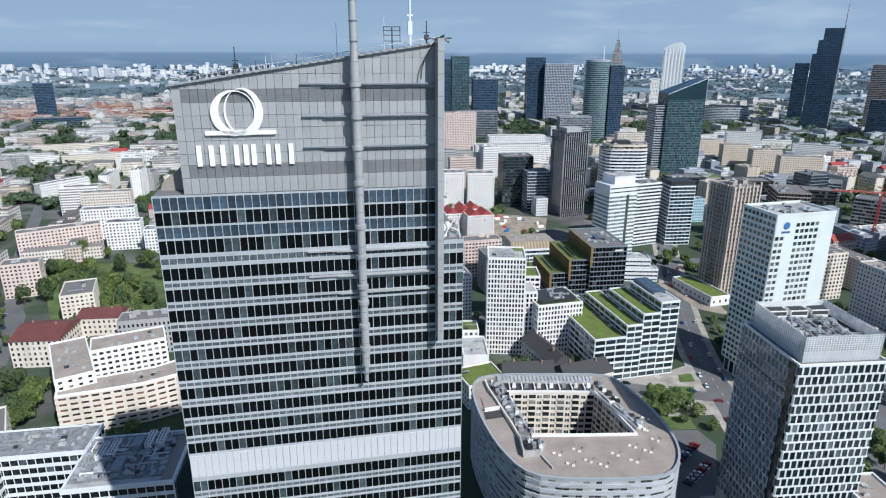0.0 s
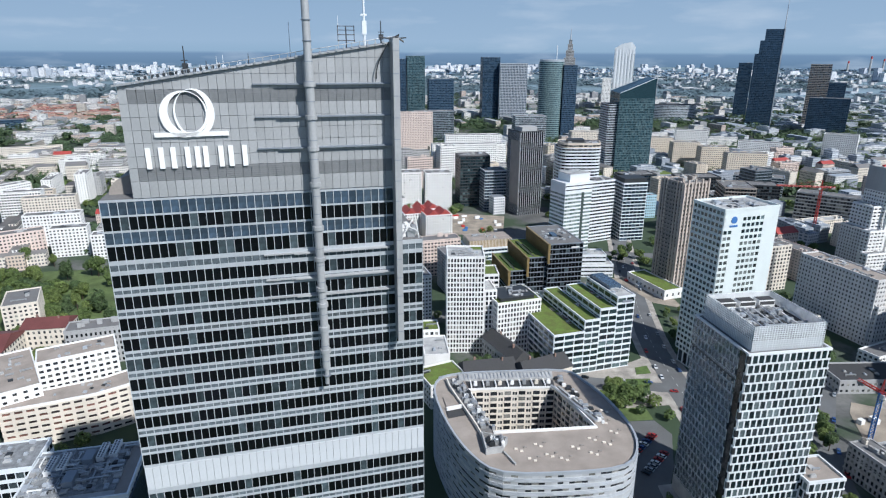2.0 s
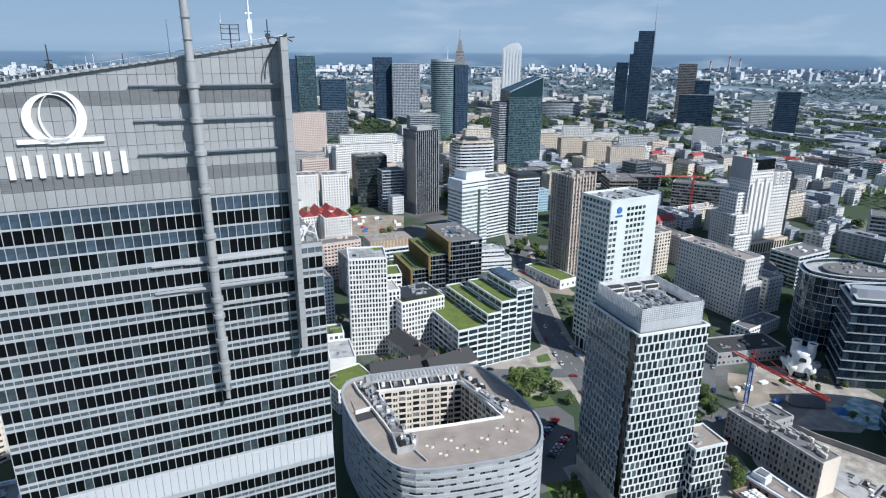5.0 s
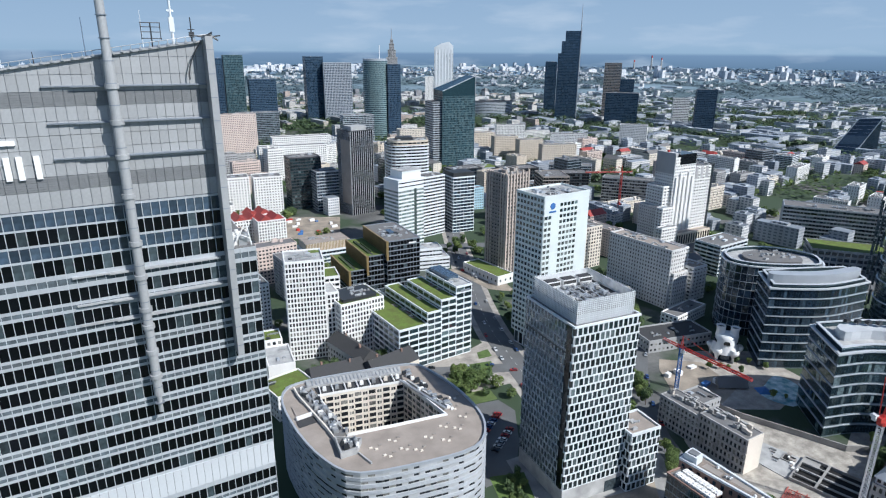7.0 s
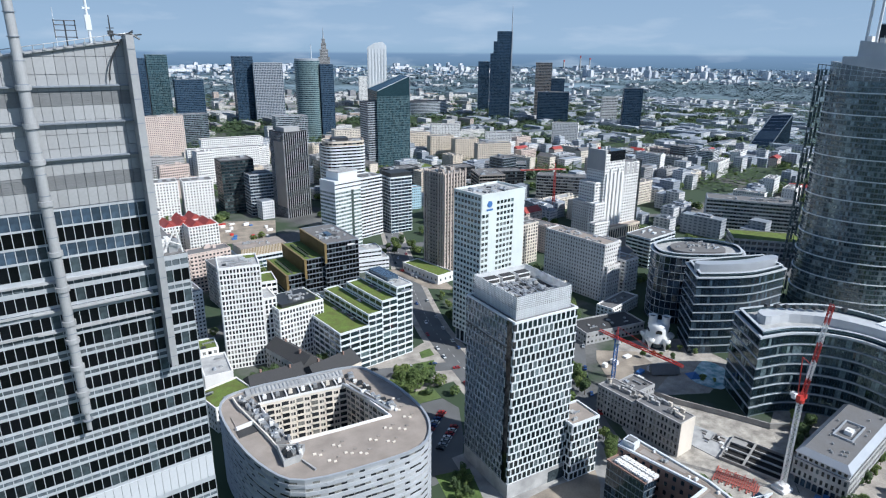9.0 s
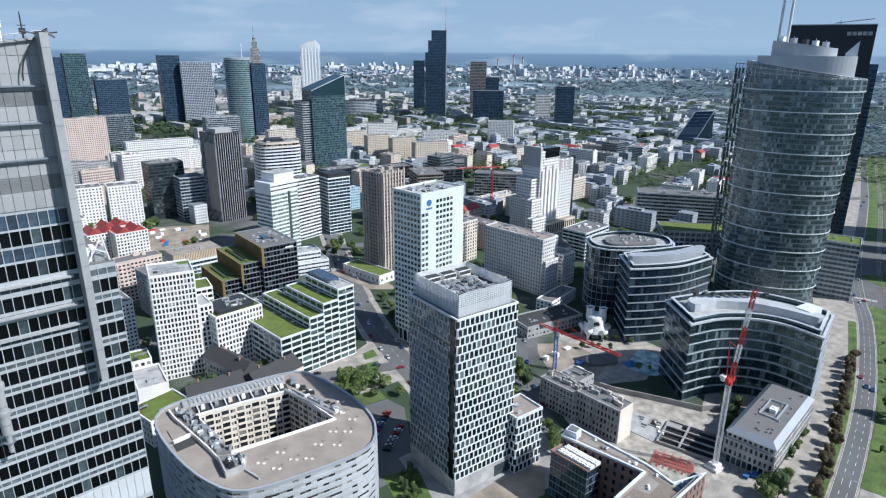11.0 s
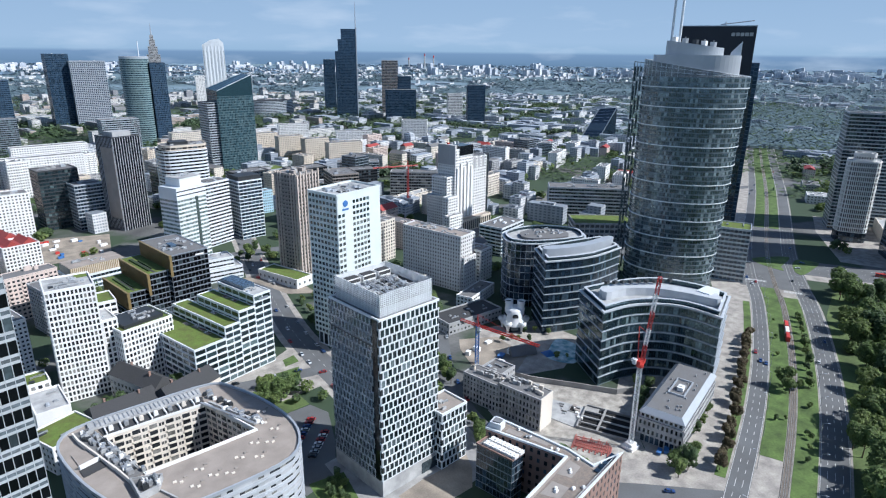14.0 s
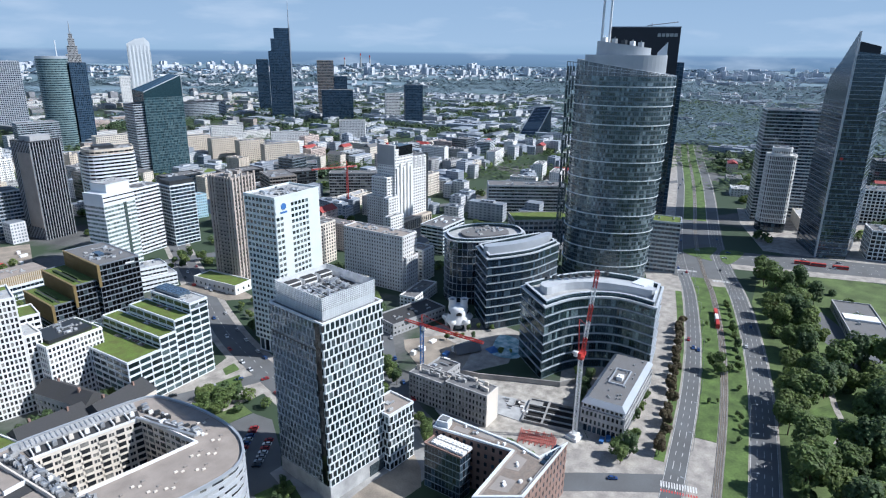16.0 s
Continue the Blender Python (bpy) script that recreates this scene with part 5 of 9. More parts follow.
# dark office with bronze walls and green steps
for x, y, w, d, h, lab in ((114, 437, 26, 48, 47, "dark glazed office with bronze side wall"), (94, 436, 15, 46, 37, "dark glazed office step with green roof"), (80, 434, 13, 42, 27, "lower dark office step with green roof")):
    root = block("glazed_office", lab, x, y, w, d, 8, h, style(MIDMET, G_TOWER, 3.6, 2.6, 0.93, 0.78, proud=0.2), SEDUM if h < 40 else FELT, 0 if h < 40 else 26, k=0.6, rim=0.5)
    part("bronze_wall", Geo().box(-w / 2 - 0.5, -d / 2 - 0.3, h - 11, -w / 2 - 0.25, d / 2, h + 0.6), DARKMET, root, "dark wall behind bronze ribs")
    part("bronze_end", Geo().box(-w / 2 - 0.8, -d / 2 - 0.7, h - 14, -w / 2 + 0.9, -d / 2 - 0.25, h + 0.8), GOLD, root, "bronze corner panel")
    part("bronze_coping", Geo().box(-w / 2 - 0.9, -d / 2 - 0.3, h + 0.1, -w / 2 + 0.3, d / 2, h + 0.7), GOLD, root)
    for k in range(int(d / 1.5)):
        part("bronze_rib", Geo().box(-w / 2 - 0.95, -d / 2 + k * 1.5, h - 11, -w / 2 - 0.5, -d / 2 + k * 1.5 + 0.4, h + 0.3), GOLD, root)
    if h < 40:
        part("hedge", Geo().box(-w / 2 + 3, -d / 2 + 6, h + 0.1, -w / 2 + 4.2, d / 2 - 8, h + 1.1).box(-w / 2 + 6.5, -d / 2 + 10, h + 0.1, -w / 2 + 7.4, d / 2 - 14, h + 1.0), LEAF[2], root, "clipped green hedge")
        part("roof_path", Geo().box(-w / 2 + 4.5, -d / 2 + 3, h + 0.12, -w / 2 + 6, d / 2 - 5, h + 0.2), SLATE, root)
    else:
        part("sign_bar", Geo().box(4, -d / 2 - 0.5, h - 3.2, 10, -d / 2 - 0.22, h - 2.2), WHITE, root)
        part("blue_unit", Geo().box(-4, -6, h + 0.1, 0, 2, h + 1.6), G_BLUE, root)
root = block("bronze_office", "low white-banded office with bronze top storey", 77, 530, 42, 26, 10, 11, style(WHITEMET, G_NAVY, 3.6, 3.0, 0.95, 0.55), GRAVEL, 0)
part("bronze_storey", Geo().box(-20, -11, 11, 20, 12, 18.2), TAN, root)
part("storey_roof", Geo().box(-19.7, -10.7, 18.2, 19.7, 11.7, 18.5), GRAVEL, root)
for k in range(30):
    part("bronze_rib", Geo().box(-20 + 1.36 * k, -11.25, 11.1, -19.5 + 1.36 * k, -11.0, 18.3), GOLD, root)
plant(root, random.Random(9), rect_pts(38, 22), 18.5, 10, 0.7)
root = block("white_office", "low white stepped office house", 159, 482, 30, 26, -2, 10, style(WHITEMET, G_DARK, 3.5, 3, 0.9, 0.4), PALEROOF, 0)
storeys(root, rect_pts(20, 16), 10, 17, style(WHITEMET, G_DARK, 3.5, 3, 0.9, 0.4))
roof(root, rect_pts(20, 16), 17, PALEROOF, random.Random(4), 6, WHITEMET)
for x, y, w, d, r, h in ((34, 590, 26, 22, 12, 26), (12, 605, 24, 24, 12, 24), (24, 622, 26, 20, 12, 24)):
    root = block("red_roofed_house", "white apartment house with red sheet roofs", x, y, w, d, r, h, ST_FLAT, REDROOF, 0, rim=0.3)
    for k in (-1, 1):
        part("red_dormer", Geo().add([(k * 6 - 5, -d / 2, h), (k * 6 + 5, -d / 2, h), (k * 6 + 5, d / 2, h), (k * 6 - 5, d / 2, h), (k * 6, -d / 2, h + 4.5), (k * 6, d / 2, h + 4.5)], [(0, 1, 4), (1, 2, 5, 4), (2, 3, 5), (3, 0, 4, 5), (3, 2, 1, 0)]), REDROOF, root)
block("pink_house", "salmon house with a flat dark roof", 2, 570, 18, 26, 12, 20, style(PINK, G_FLAT, 3.2, 3, 0.5, 0.5), FELT, 3)
# the old houses with dark roofs behind the ring building
def gabled(name, label, x, y, w, d, rot, h, rise, wall, roofing):
    root = thing(name, label, "house", x, y, rot)
    take(x, y, w, d, rot)
    part("wall", Geo().prism(rect_pts(w, d), 0, h), wall, root)
    win = Geo()
    for m, L in sides(rect_pts(w, d)):
        win.m = m
        for j in range(max(1, int(h / 3.4))):
            for i in range(int(L / 3)):
                win.box(i * 3 + 1, -0.07, j * 3.4 + 1.2, i * 3 + 2.2, 0.03, j * 3.4 + 2.9)
    tagged(part("glazing", win, G_FLAT, root), kind="stuff")
    part("roof", Geo().add([(-w / 2 - 0.5, -d / 2 - 0.5, h), (w / 2 + 0.5, -d / 2 - 0.5, h), (w / 2 + 0.5, d / 2 + 0.5, h), (-w / 2 - 0.5, d / 2 + 0.5, h), (-w / 2 + 0.5, 0, h + rise), (w / 2 - 0.5, 0, h + rise)], [(0, 1, 5, 4), (2, 3, 4, 5), (1, 2, 5), (3, 0, 4), (3, 2, 1, 0)]), roofing, root)
    part("chimney", Geo().box(-w / 4 - 0.5, 0.6, h, -w / 4 + 0.5, 1.8, h + rise + 1.2).box(w / 4 - 0.4, -1.8, h, w / 4 + 0.4, -0.9, h + rise + 0.9), BRICK, root)
    return root


gabled("old_house", "old house with a dark slate hip roof", 46, 300, 30, 14, 8, 12.5, 5, GREYP, SLATE)
gabled("old_house", "old house with a dark ridge roof", 60, 322, 36, 13, 112, 13, 5, GREYP, SLATE)
gabled("old_house", "old house with a grey gabled roof", 76, 300, 30, 16, 22, 12.5, 5.5, CREAM, SLATE)
block("low_white_house", "plain white low house beside the gable tower", 18, 324, 14, 24, 3, 14, style(WHITE, G_FLAT, 14, 8, 0.02, 0.02), PALEROOF, 3, k=0.6)
block("low_grey_house", "low house with a planted roof and white trim", 20, 293, 22, 20, 22, 13, style(WHITE, G_FLAT, 3.2, 3, 0.5, 0.5), SEDUM, 6, k=0.7)
block("low_grey_house", "low house with grey roof plant", 12, 345, 18, 14, 3, 17, style(WHITE, G_FLAT, 3.2, 3, 0.6, 0.6), SEDUM, 3, k=0.6)

# ---- houses left of the gable tower ----
def plant_office():
    root = thing("glass_office", "low glass office with a roof full of steel plant", "office building", -118, 194, 9)
    take(-125, 200, 80, 50, 9)
    st = style(WHITEMET, G_DARK, 4, 3.0, 0.9, 0.62, proud=0.3)
    for q in ([(-17, -15), (20, -15), (20, 16), (-17, 16)], [(-62, 8), (-17.4, 8), (-17.4, 26), (-62, 26)], [(-62, -40), (-48, -40), (-48, 7.6), (-62, 7.6)]):
        storeys(root, q, 0, 32, st)
        roof(root, q, 32, PALEROOF, None, 0, WHITEMET, 1.0)
    part("glass_side", Geo().box(20.4, -15, 0, 21, 16, 31), G_BLUE, root, "tall blue glass side wall")
    rnd = random.Random(31)
    part("plant_deck", Geo().box(-16.6, -11, 32.1, 15, 15.6, 32.6), DECK, root, "grey plant deck")
    part("plant_deck", Geo().box(-61.6, 8.4, 32.1, -17.6, 25.6, 32.5), DECK, root)
    plant(root, rnd, [(-22, -16), (22, -16), (22, 19), (-22, 19)], 32.6, 120, 0.5)
    plant(root, rnd, [(-66, 6), (-14, 6), (-14, 28), (-66, 28)], 32.5, 46, 0.5)
    for k in range(46):
        x, y, l = rnd.uniform(-15, 13), rnd.uniform(-9, 12), rnd.uniform(3, 9)
        z = 33.0 + rnd.uniform(0, 0.9)
        g = Geo().rod((x, y, z), (x, min(15, y + l), z), 0.28, n=6).rod((x, y, 32.5), (x, y, z), 0.26, n=6) if k % 3 else Geo().box(x, y, z, min(15, x + l), y + 0.5, z + 0.4).box(x, y, 32.5, x + 0.3, y + 0.4, z)
        part("pipe_run", g, (STEEL, STEEL, PALEMET, WHITE, MIDMET)[k % 5], root)
    for k in range(4):
        x, y = (-11.5, -7.6, 4.5, 8.6)[k], (1, 2, 6, 7)[k]
        bank = part("cooler_bank", Geo().box(x, y, 32.6, x + 2.6, y + 9.5, 34.6), WHITE, root)
        for i in range(9):
            for s in (0.75, 1.85):
                part("fan", Geo().rod((x + s, y + 0.6 + i * 1.03, 34.6), (x + s, y + 0.6 + i * 1.03, 34.66), 0.36, n=8), DARKMET, bank)
    for x, y in ((0.5, 4), (-2.5, -8)):
        part("air_handler", Geo().box(x, y, 32.6, x + 3.4, y + 6.5, 35.4).box(x - 0.1, y - 0.1, 35.4, x + 3.5, y + 6.6, 35.6), MIDMET, root)
    part("terrace", Geo().box(15.2, -14, 32.1, 19.6, 15.6, 32.3), BROWN, root, "narrow brown roof terrace")


DECK = mat("grey_plant_deck", (0.30, 0.31, 0.32), 0.8, var=0.3, big=0.4, other=(0.22, 0.23, 0.24))
plant_office()
ST_LOGGIA = style(WHITE, G_FLAT, 3.1, 3.3, 0.6, 0.5, proud=0.5)
block("apartment_house", "white apartment house with loggias and a grey roof", -172, 304, 36, 17, 27, 28, ST_LOGGIA, GRAVEL, 8, 90, k=0.5)
block("apartment_house", "white apartment wing with a grey felt roof", -192, 284, 17, 46, 34, 27, style(WHITE, G_FLAT, 3.1, 4.5, 0.4, 0.45, proud=0.3), GRAVEL, 12, 0, k=0.5)
G_BALC = glass("shaded_balcony_glass", (0.06, 0.05, 0.05), (0.30, 0.16, 0.13), 0.45, ior=1.5)
root = thing("curved_apartment_house", "cream curved apartment house with deep balcony rows", "apartment building", 0, 0, 0)
pts = [(-184, 256), (-166, 262), (-148, 269), (-136, 277), (-130, 288), (-142, 292), (-150, 285), (-172, 275), (-190, 268)]
for x, y in ((-178, 264), (-160, 272), (-142, 282)):
    TAKEN.append((x, y, 14))
storeys(root, pts, 0, 21, style(CREAM, G_BALC, 3.0, 5.2, 0.72, 0.5, proud=0.9))
roof(root, pts, 21, GRAVEL, None, 0, WHITE)
plant(root, random.Random(2), [(-176, 264), (-140, 264), (-140, 284), (-176, 284)], 21.1, 10, 0.4)
gabled("cream_house", "plain cream house with a maroon sheet roof", -240, 338, 28, 30, 6, 17, 5, CREAM, MAROON)
gabled("cream_house", "cream gabled house with a maroon roof", -218, 362, 26, 18, 6, 18, 4, CREAM, MAROON)
block("cream_house", "narrow cream house with a dark balcony wall", -255, 400, 20, 30, 24, 20, style(CREAM, G_FLAT, 3.0, 3, 0.5, 0.5), FELT, 3)
block("grey_house", "house with a dark roof and cream gable", -205, 232, 22, 26, 34, 20, style(CREAM, G_FLAT, 3.2, 4, 0.4, 0.45), FELT, 8, k=0.6)
block("grey_house", "cream house with stepped balconies", -195, 205, 20, 18, 34, 22, style(CREAM, G_FLAT, 3.2, 4, 0.5, 0.5), PALEROOF, 4, k=0.6)
block("apartment_house", "pink ten-storey apartment house with balconies", -319, 438, 25, 15, 22, 26, style(PINK, G_FLAT, 2.8, 2.7, 0.5, 0.5), FELT, 4)
for x, y, w, r, h, wl, lab in ((-331, 590, 48, 14, 30, WHITE, "white slab of flats with square windows"), (-367, 655, 49, 14, 32, CREAM, "cream slab of flats with balconies"), (-352, 540, 66, 34, 24, PINK, "pinkish slab of flats"), (-300, 556, 30, 14, 26, WHITE, "white block of flats beside the park"), (-262, 548, 28, 14, 22, WHITE, "white banded house beside the park"), (-657, 1104, 133, 23, 18, CREAM, "very long cream block of flats"), (-545, 1001, 135, 24, 18, CREAM, "very long cream block of flats"), (-663, 979, 82, 24, 15, WHITE, "long white block of flats"), (-480, 760, 60, 60, 22, WHITE, "white block of flats with dark roof"), (-420, 720, 40, 16, 24, TAN, "ochre house with flat roof")):
    block("apartment_block", lab, x, y, w, 14, r, h, style(wl, G_FLAT, 3.0, 2.9, 0.5, 0.5), FELT, 5, split=False)

# ---- the towers and offices round the crossroads ----
def tilted_ring(outer, inner, z0, tops):
    n = len(outer)
    e = [(i, (i + 1) % n) for i in range(n)]
    vs = [(x, y, z0) for x, y in outer] + [(x, y, t) for (x, y), t in zip(outer, tops)] + [(x, y, z0) for x, y in inner] + [(x, y, t) for (x, y), t in zip(inner, tops)]
    return Geo().add(vs, [(a, b, n + b, n + a) for a, b in e] + [(2 * n + b, 2 * n + a, 3 * n + a, 3 * n + b) for a, b in e] + [(n + a, n + b, 3 * n + b, 3 * n + a) for a, b in e])


def round_tower():
    root = thing("glass_round_tower", "tall curved glass tower with white ledges and metal crown", "tower", 0, 0, 0)
    cx, cy, ang = 433.2, 244.8, -61.0
    take(cx, cy, 76, 54, ang)
    H, BASE = 155.4, 5.8

    def outline(a, b, flare, n=48):
        out = []
        for i in range(n):
            t = 2 * math.pi * i / n
            x, y = a * math.cos(t), b * math.sin(t)
            if x > 0:
                x += flare
            out.append((cx + x * math.cos(radians(ang)) - y * math.sin(radians(ang)), cy + x * math.sin(radians(ang)) + y * math.cos(radians(ang))))
        return out
    st = style(SKYBAND, G_ROUND, 3.4, 1.7, 0.9, 0.72, proud=0.14, pier=SKYMULL)
    n = 11
    storeys(root, outline(32.6, 25.2, 0), 0, BASE, dict(st, fh=BASE, hf=0.9), split=False)
    for k in range(n):
        pts = outline(33.4, 26, 6.0 * k / n)
        za, zb = BASE + (H - BASE) * k / n, BASE + (H - BASE) * (k + 1) / n
        storeys(root, pts, za, zb - 0.25, st, split=False)
        part("ledge", Geo().prism(offset(pts, -0.95), zb - 0.3, zb + 0.25), LEDGEMET, root, "polished white metal ledge")
    pts = outline(33.4, 26, 6.0)

    def along_axis(x, y):
        return (x - cx) * math.cos(radians(ang)) + (y - cy) * math.sin(radians(ang))
    tops = [168.9 - 0.151 * along_axis(x, y) for x, y in pts]
    storeys(root, pts, H + 0.2, 162.6, st, split=False)
    part("roof", Geo().prism(offset(pts, 0.3), 162.5, 162.9), FELT, root)
    rim = part("glass_rim", tilted_ring(pts, offset(pts, 0.1), 162.6, tops), RIMSKIN, root, "see-through sloping glass rim of the roof")
    rim.visible_shadow = False
    g = Geo()
    for i, (x, y) in enumerate(pts):
        x2, y2 = pts[(i + 1) % len(pts)]
        g.rod((x, y, 162.6), (x, y, tops[i]), 0.1, n=4)
        for f in (0.35, 0.7, 1.0):
            g.rod((x, y, 162.6 + (tops[i] - 162.6) * f), (x2, y2, 162.6 + (tops[(i + 1) % len(pts)] - 162.6) * f), 0.16 if f == 1 else 0.08, n=4)
    tagged(part("rim_frame", g, PALEMET, root), kind="stuff")
    low = outline(27.5, 16, 4)
    part("crown", Geo().prism(low, 162.8, 177, [177.1] * len(low)), CROWN, root, "curved pale metal crown")
    top = outline(19.5, 12, 0)
    part("crown", Geo().prism(top, 177.1, 184, [184.4 - 0.13 * along_axis(x, y) for x, y in top]), CROWN, root)
    for k, s in enumerate((-14, -7, 0, 6, 12)):
        x, y = cx + s * math.cos(radians(ang)), cy + s * math.sin(radians(ang))
        part("crown_plant", Geo().box(x - 1.6, y - 1.6, 182.5, x + 1.6, y + 1.6, 187.6 - 0.13 * s).rod((x, y, 186), (x, y, 189 - 0.13 * s), 0.15), (WHITE, STEEL, DARKMET)[k % 3], root)
    part("crown_fin", Geo().prism([(444.6, 223.5), (447.6, 217.6), (448.6, 218.2), (445.6, 224.1)], 163, 186.5, [179, 186.5, 186.5, 179]), WHITEMET, root)
    H = 161.0
    d = Vector((math.cos(radians(ang)), math.sin(radians(ang)), 0))
    for s in (-13.5, -8):
        p = Vector((cx + 1, cy + 4, 180)) + d * s
        part("mast", Geo().rod(p, p + Vector((0, 0, 60)), 0.95, 0.8, n=14), WHITEMET, root)
    # open glass wing along the far edge, upright from the ground
    tip = Vector((cx, cy)) - Vector((d.x, d.y)) * 34.0
    out = Vector((cx, cy)) - Vector((d.x, d.y)) * 40.5
    back = Vector((-d.y, d.x)) * 3.0
    g = Geo()
    for k in range(48):
        z = 4 + k * 3.5
        g.rod((tip.x, tip.y, z), (out.x, out.y, z), 0.16, n=4).rod((out.x, out.y, z), (out.x + back.x, out.y + back.y, z), 0.16, n=4)
        g.box(out.x - 0.5, out.y - 0.5, z + 1.2, out.x + 0.5, out.y + 0.5, z + 1.5)
    for u in (0.3, 0.65, 1.0):
        v = tip.lerp(out, u)
        g.rod((v.x, v.y, 0), (v.x, v.y, H + 11), 0.2, n=5)
    g.rod((out.x + back.x, out.y + back.y, 0), (out.x + back.x, out.y + back.y, H + 11), 0.2, n=5)
    g.rod((out.x, out.y, H + 11), (tip.x + d.x * 12, tip.y + d.y * 12, H + 9), 0.25, n=5)
    tagged(part("glass_wing_frame", g, DARKTEAL, root), kind="stuff")
    g = Geo()
    for k in range(47):
        z = 4.2 + k * 3.5
        for u in (0.1, 0.45, 0.75):
            p, q = tip.lerp(out, u), tip.lerp(out, u + 0.22)
            if (k * 7 + int(u * 10)) % 4:
                g.prism([(p.x, p.y), (q.x, q.y), (q.x + 0.05, q.y + 0.05), (p.x + 0.05, p.y + 0.05)], z, z + 3.1)
    tagged(part("glass_wing", g, RIMG, root), kind="stuff")


SKYBAND = mat("blue_grey_floor_band", (0.15, 0.185, 0.21), 0.3, 0.2, var=0.2, big=0.3, bump=0.02)
SKYMULL = mat("blue_grey_mullion", (0.16, 0.20, 0.23), 0.35, 0.4, var=0.15, bump=0.02)
LEDGEMET = mat("polished_ledge_metal", (0.82, 0.85, 0.87), 0.25, 0.15, var=0.06, bump=0)
# Sky reflections are painted in as a share of pale panes.
G_ROUND = glass("dark_blue_office_glass", (0.040, 0.066, 0.082), (0.34, 0.42, 0.45), 0.26, ior=2.2, wave=0.05, tint=(0.75, 0.92, 1.0))
RIMSKIN = sheer("rim_glass_skin", (0.12, 0.16, 0.18), 0.5, 0.05)
DARKTEAL = mat("dark_teal_frame", (0.10, 0.14, 0.16), 0.4, 0.3, var=0.15, bump=0.02)
G_OFF = glass("office_park_glass", (0.016, 0.030, 0.040), (0.20, 0.27, 0.29), 0.16, ior=1.8, tint=(0.6, 0.9, 1.0))
RIMG = glass("rim_glass", (0.06, 0.09, 0.10), (0.16, 0.2, 0.21), 0.4)
CROWN = mat("brushed_crown_metal", (0.50, 0.52, 0.54), 0.45, 0.35, var=0.08, bump=0.02)
round_tower()
block("banded_side_wing", "dark banded office wing behind the round tower", 492, 226, 22, 30, 24, 44, style(PALEMET, G_NAVY, 3.7, 3, 0.92, 0.6), SEDUM, 3)


def slab_tower():
    root = thing("slab_tower", "dark slab tower with a plain pale sign", "tower", 549.2, 289.5, -60)
    take(549.2, 289.5, 62, 30, -60)
    storeys(root, rect_pts(62, 30), 0, 158, style(DARKMET, G_NAVY, 3.6, 3, 0.92, 0.8), split=False)
    part("top_wall", Geo().box(-31.2, -15.2, 158, 28.6, 15.2, 200.5), NAVYP, root, "plain dark blue top storeys")
    part("top_rim", Geo().box(-31.4, -15.4, 200.5, 28.8, -15.0, 201.2).box(28.2, -15.0, 200.5, 28.8, 15.4, 201.2).box(-31.4, 15.0, 200.5, 28.2, 15.4, 201.2), PALEMET, root)
    storeys(root, [(31.2, -14), (34.6, -14), (34.6, 14), (31.2, 14)], 0, 171, style(HAZEMET, G_HAZE, 3.6, 3, 0.92, 0.8), split=False)
    storeys(root, [(28.8, -14.4), (31.1, -14.4), (31.1, 14.4), (28.8, 14.4)], 158, 171, style(HAZEMET, G_HAZE, 3.6, 3, 0.92, 0.8), split=False)
    for k in range(5):
        part("sign_bar", Geo().box(9.5 + 3.5 * k, -15.7, 192.6, 12.3 + 3.5 * k, -15.2, 195.4), PALEROOF, root, "plain pale sign bar")
    part("window_crane", Geo().rod((0, -13, 202), (26, -13, 205), 0.4).rod((4, -13, 201), (4, -13, 204), 0.4), PALEMET, root)


NAVYP = mat("dark_blue_panel", (0.014, 0.018, 0.03), 0.35, 0.2, var=0.2, bump=0.02)
slab_tower()


G_SHARP = glass("blue_black_glass", (0.022, 0.032, 0.045), (0.16, 0.22, 0.24), 0.22, ior=1.9, tint=(0.65, 0.85, 1.0))


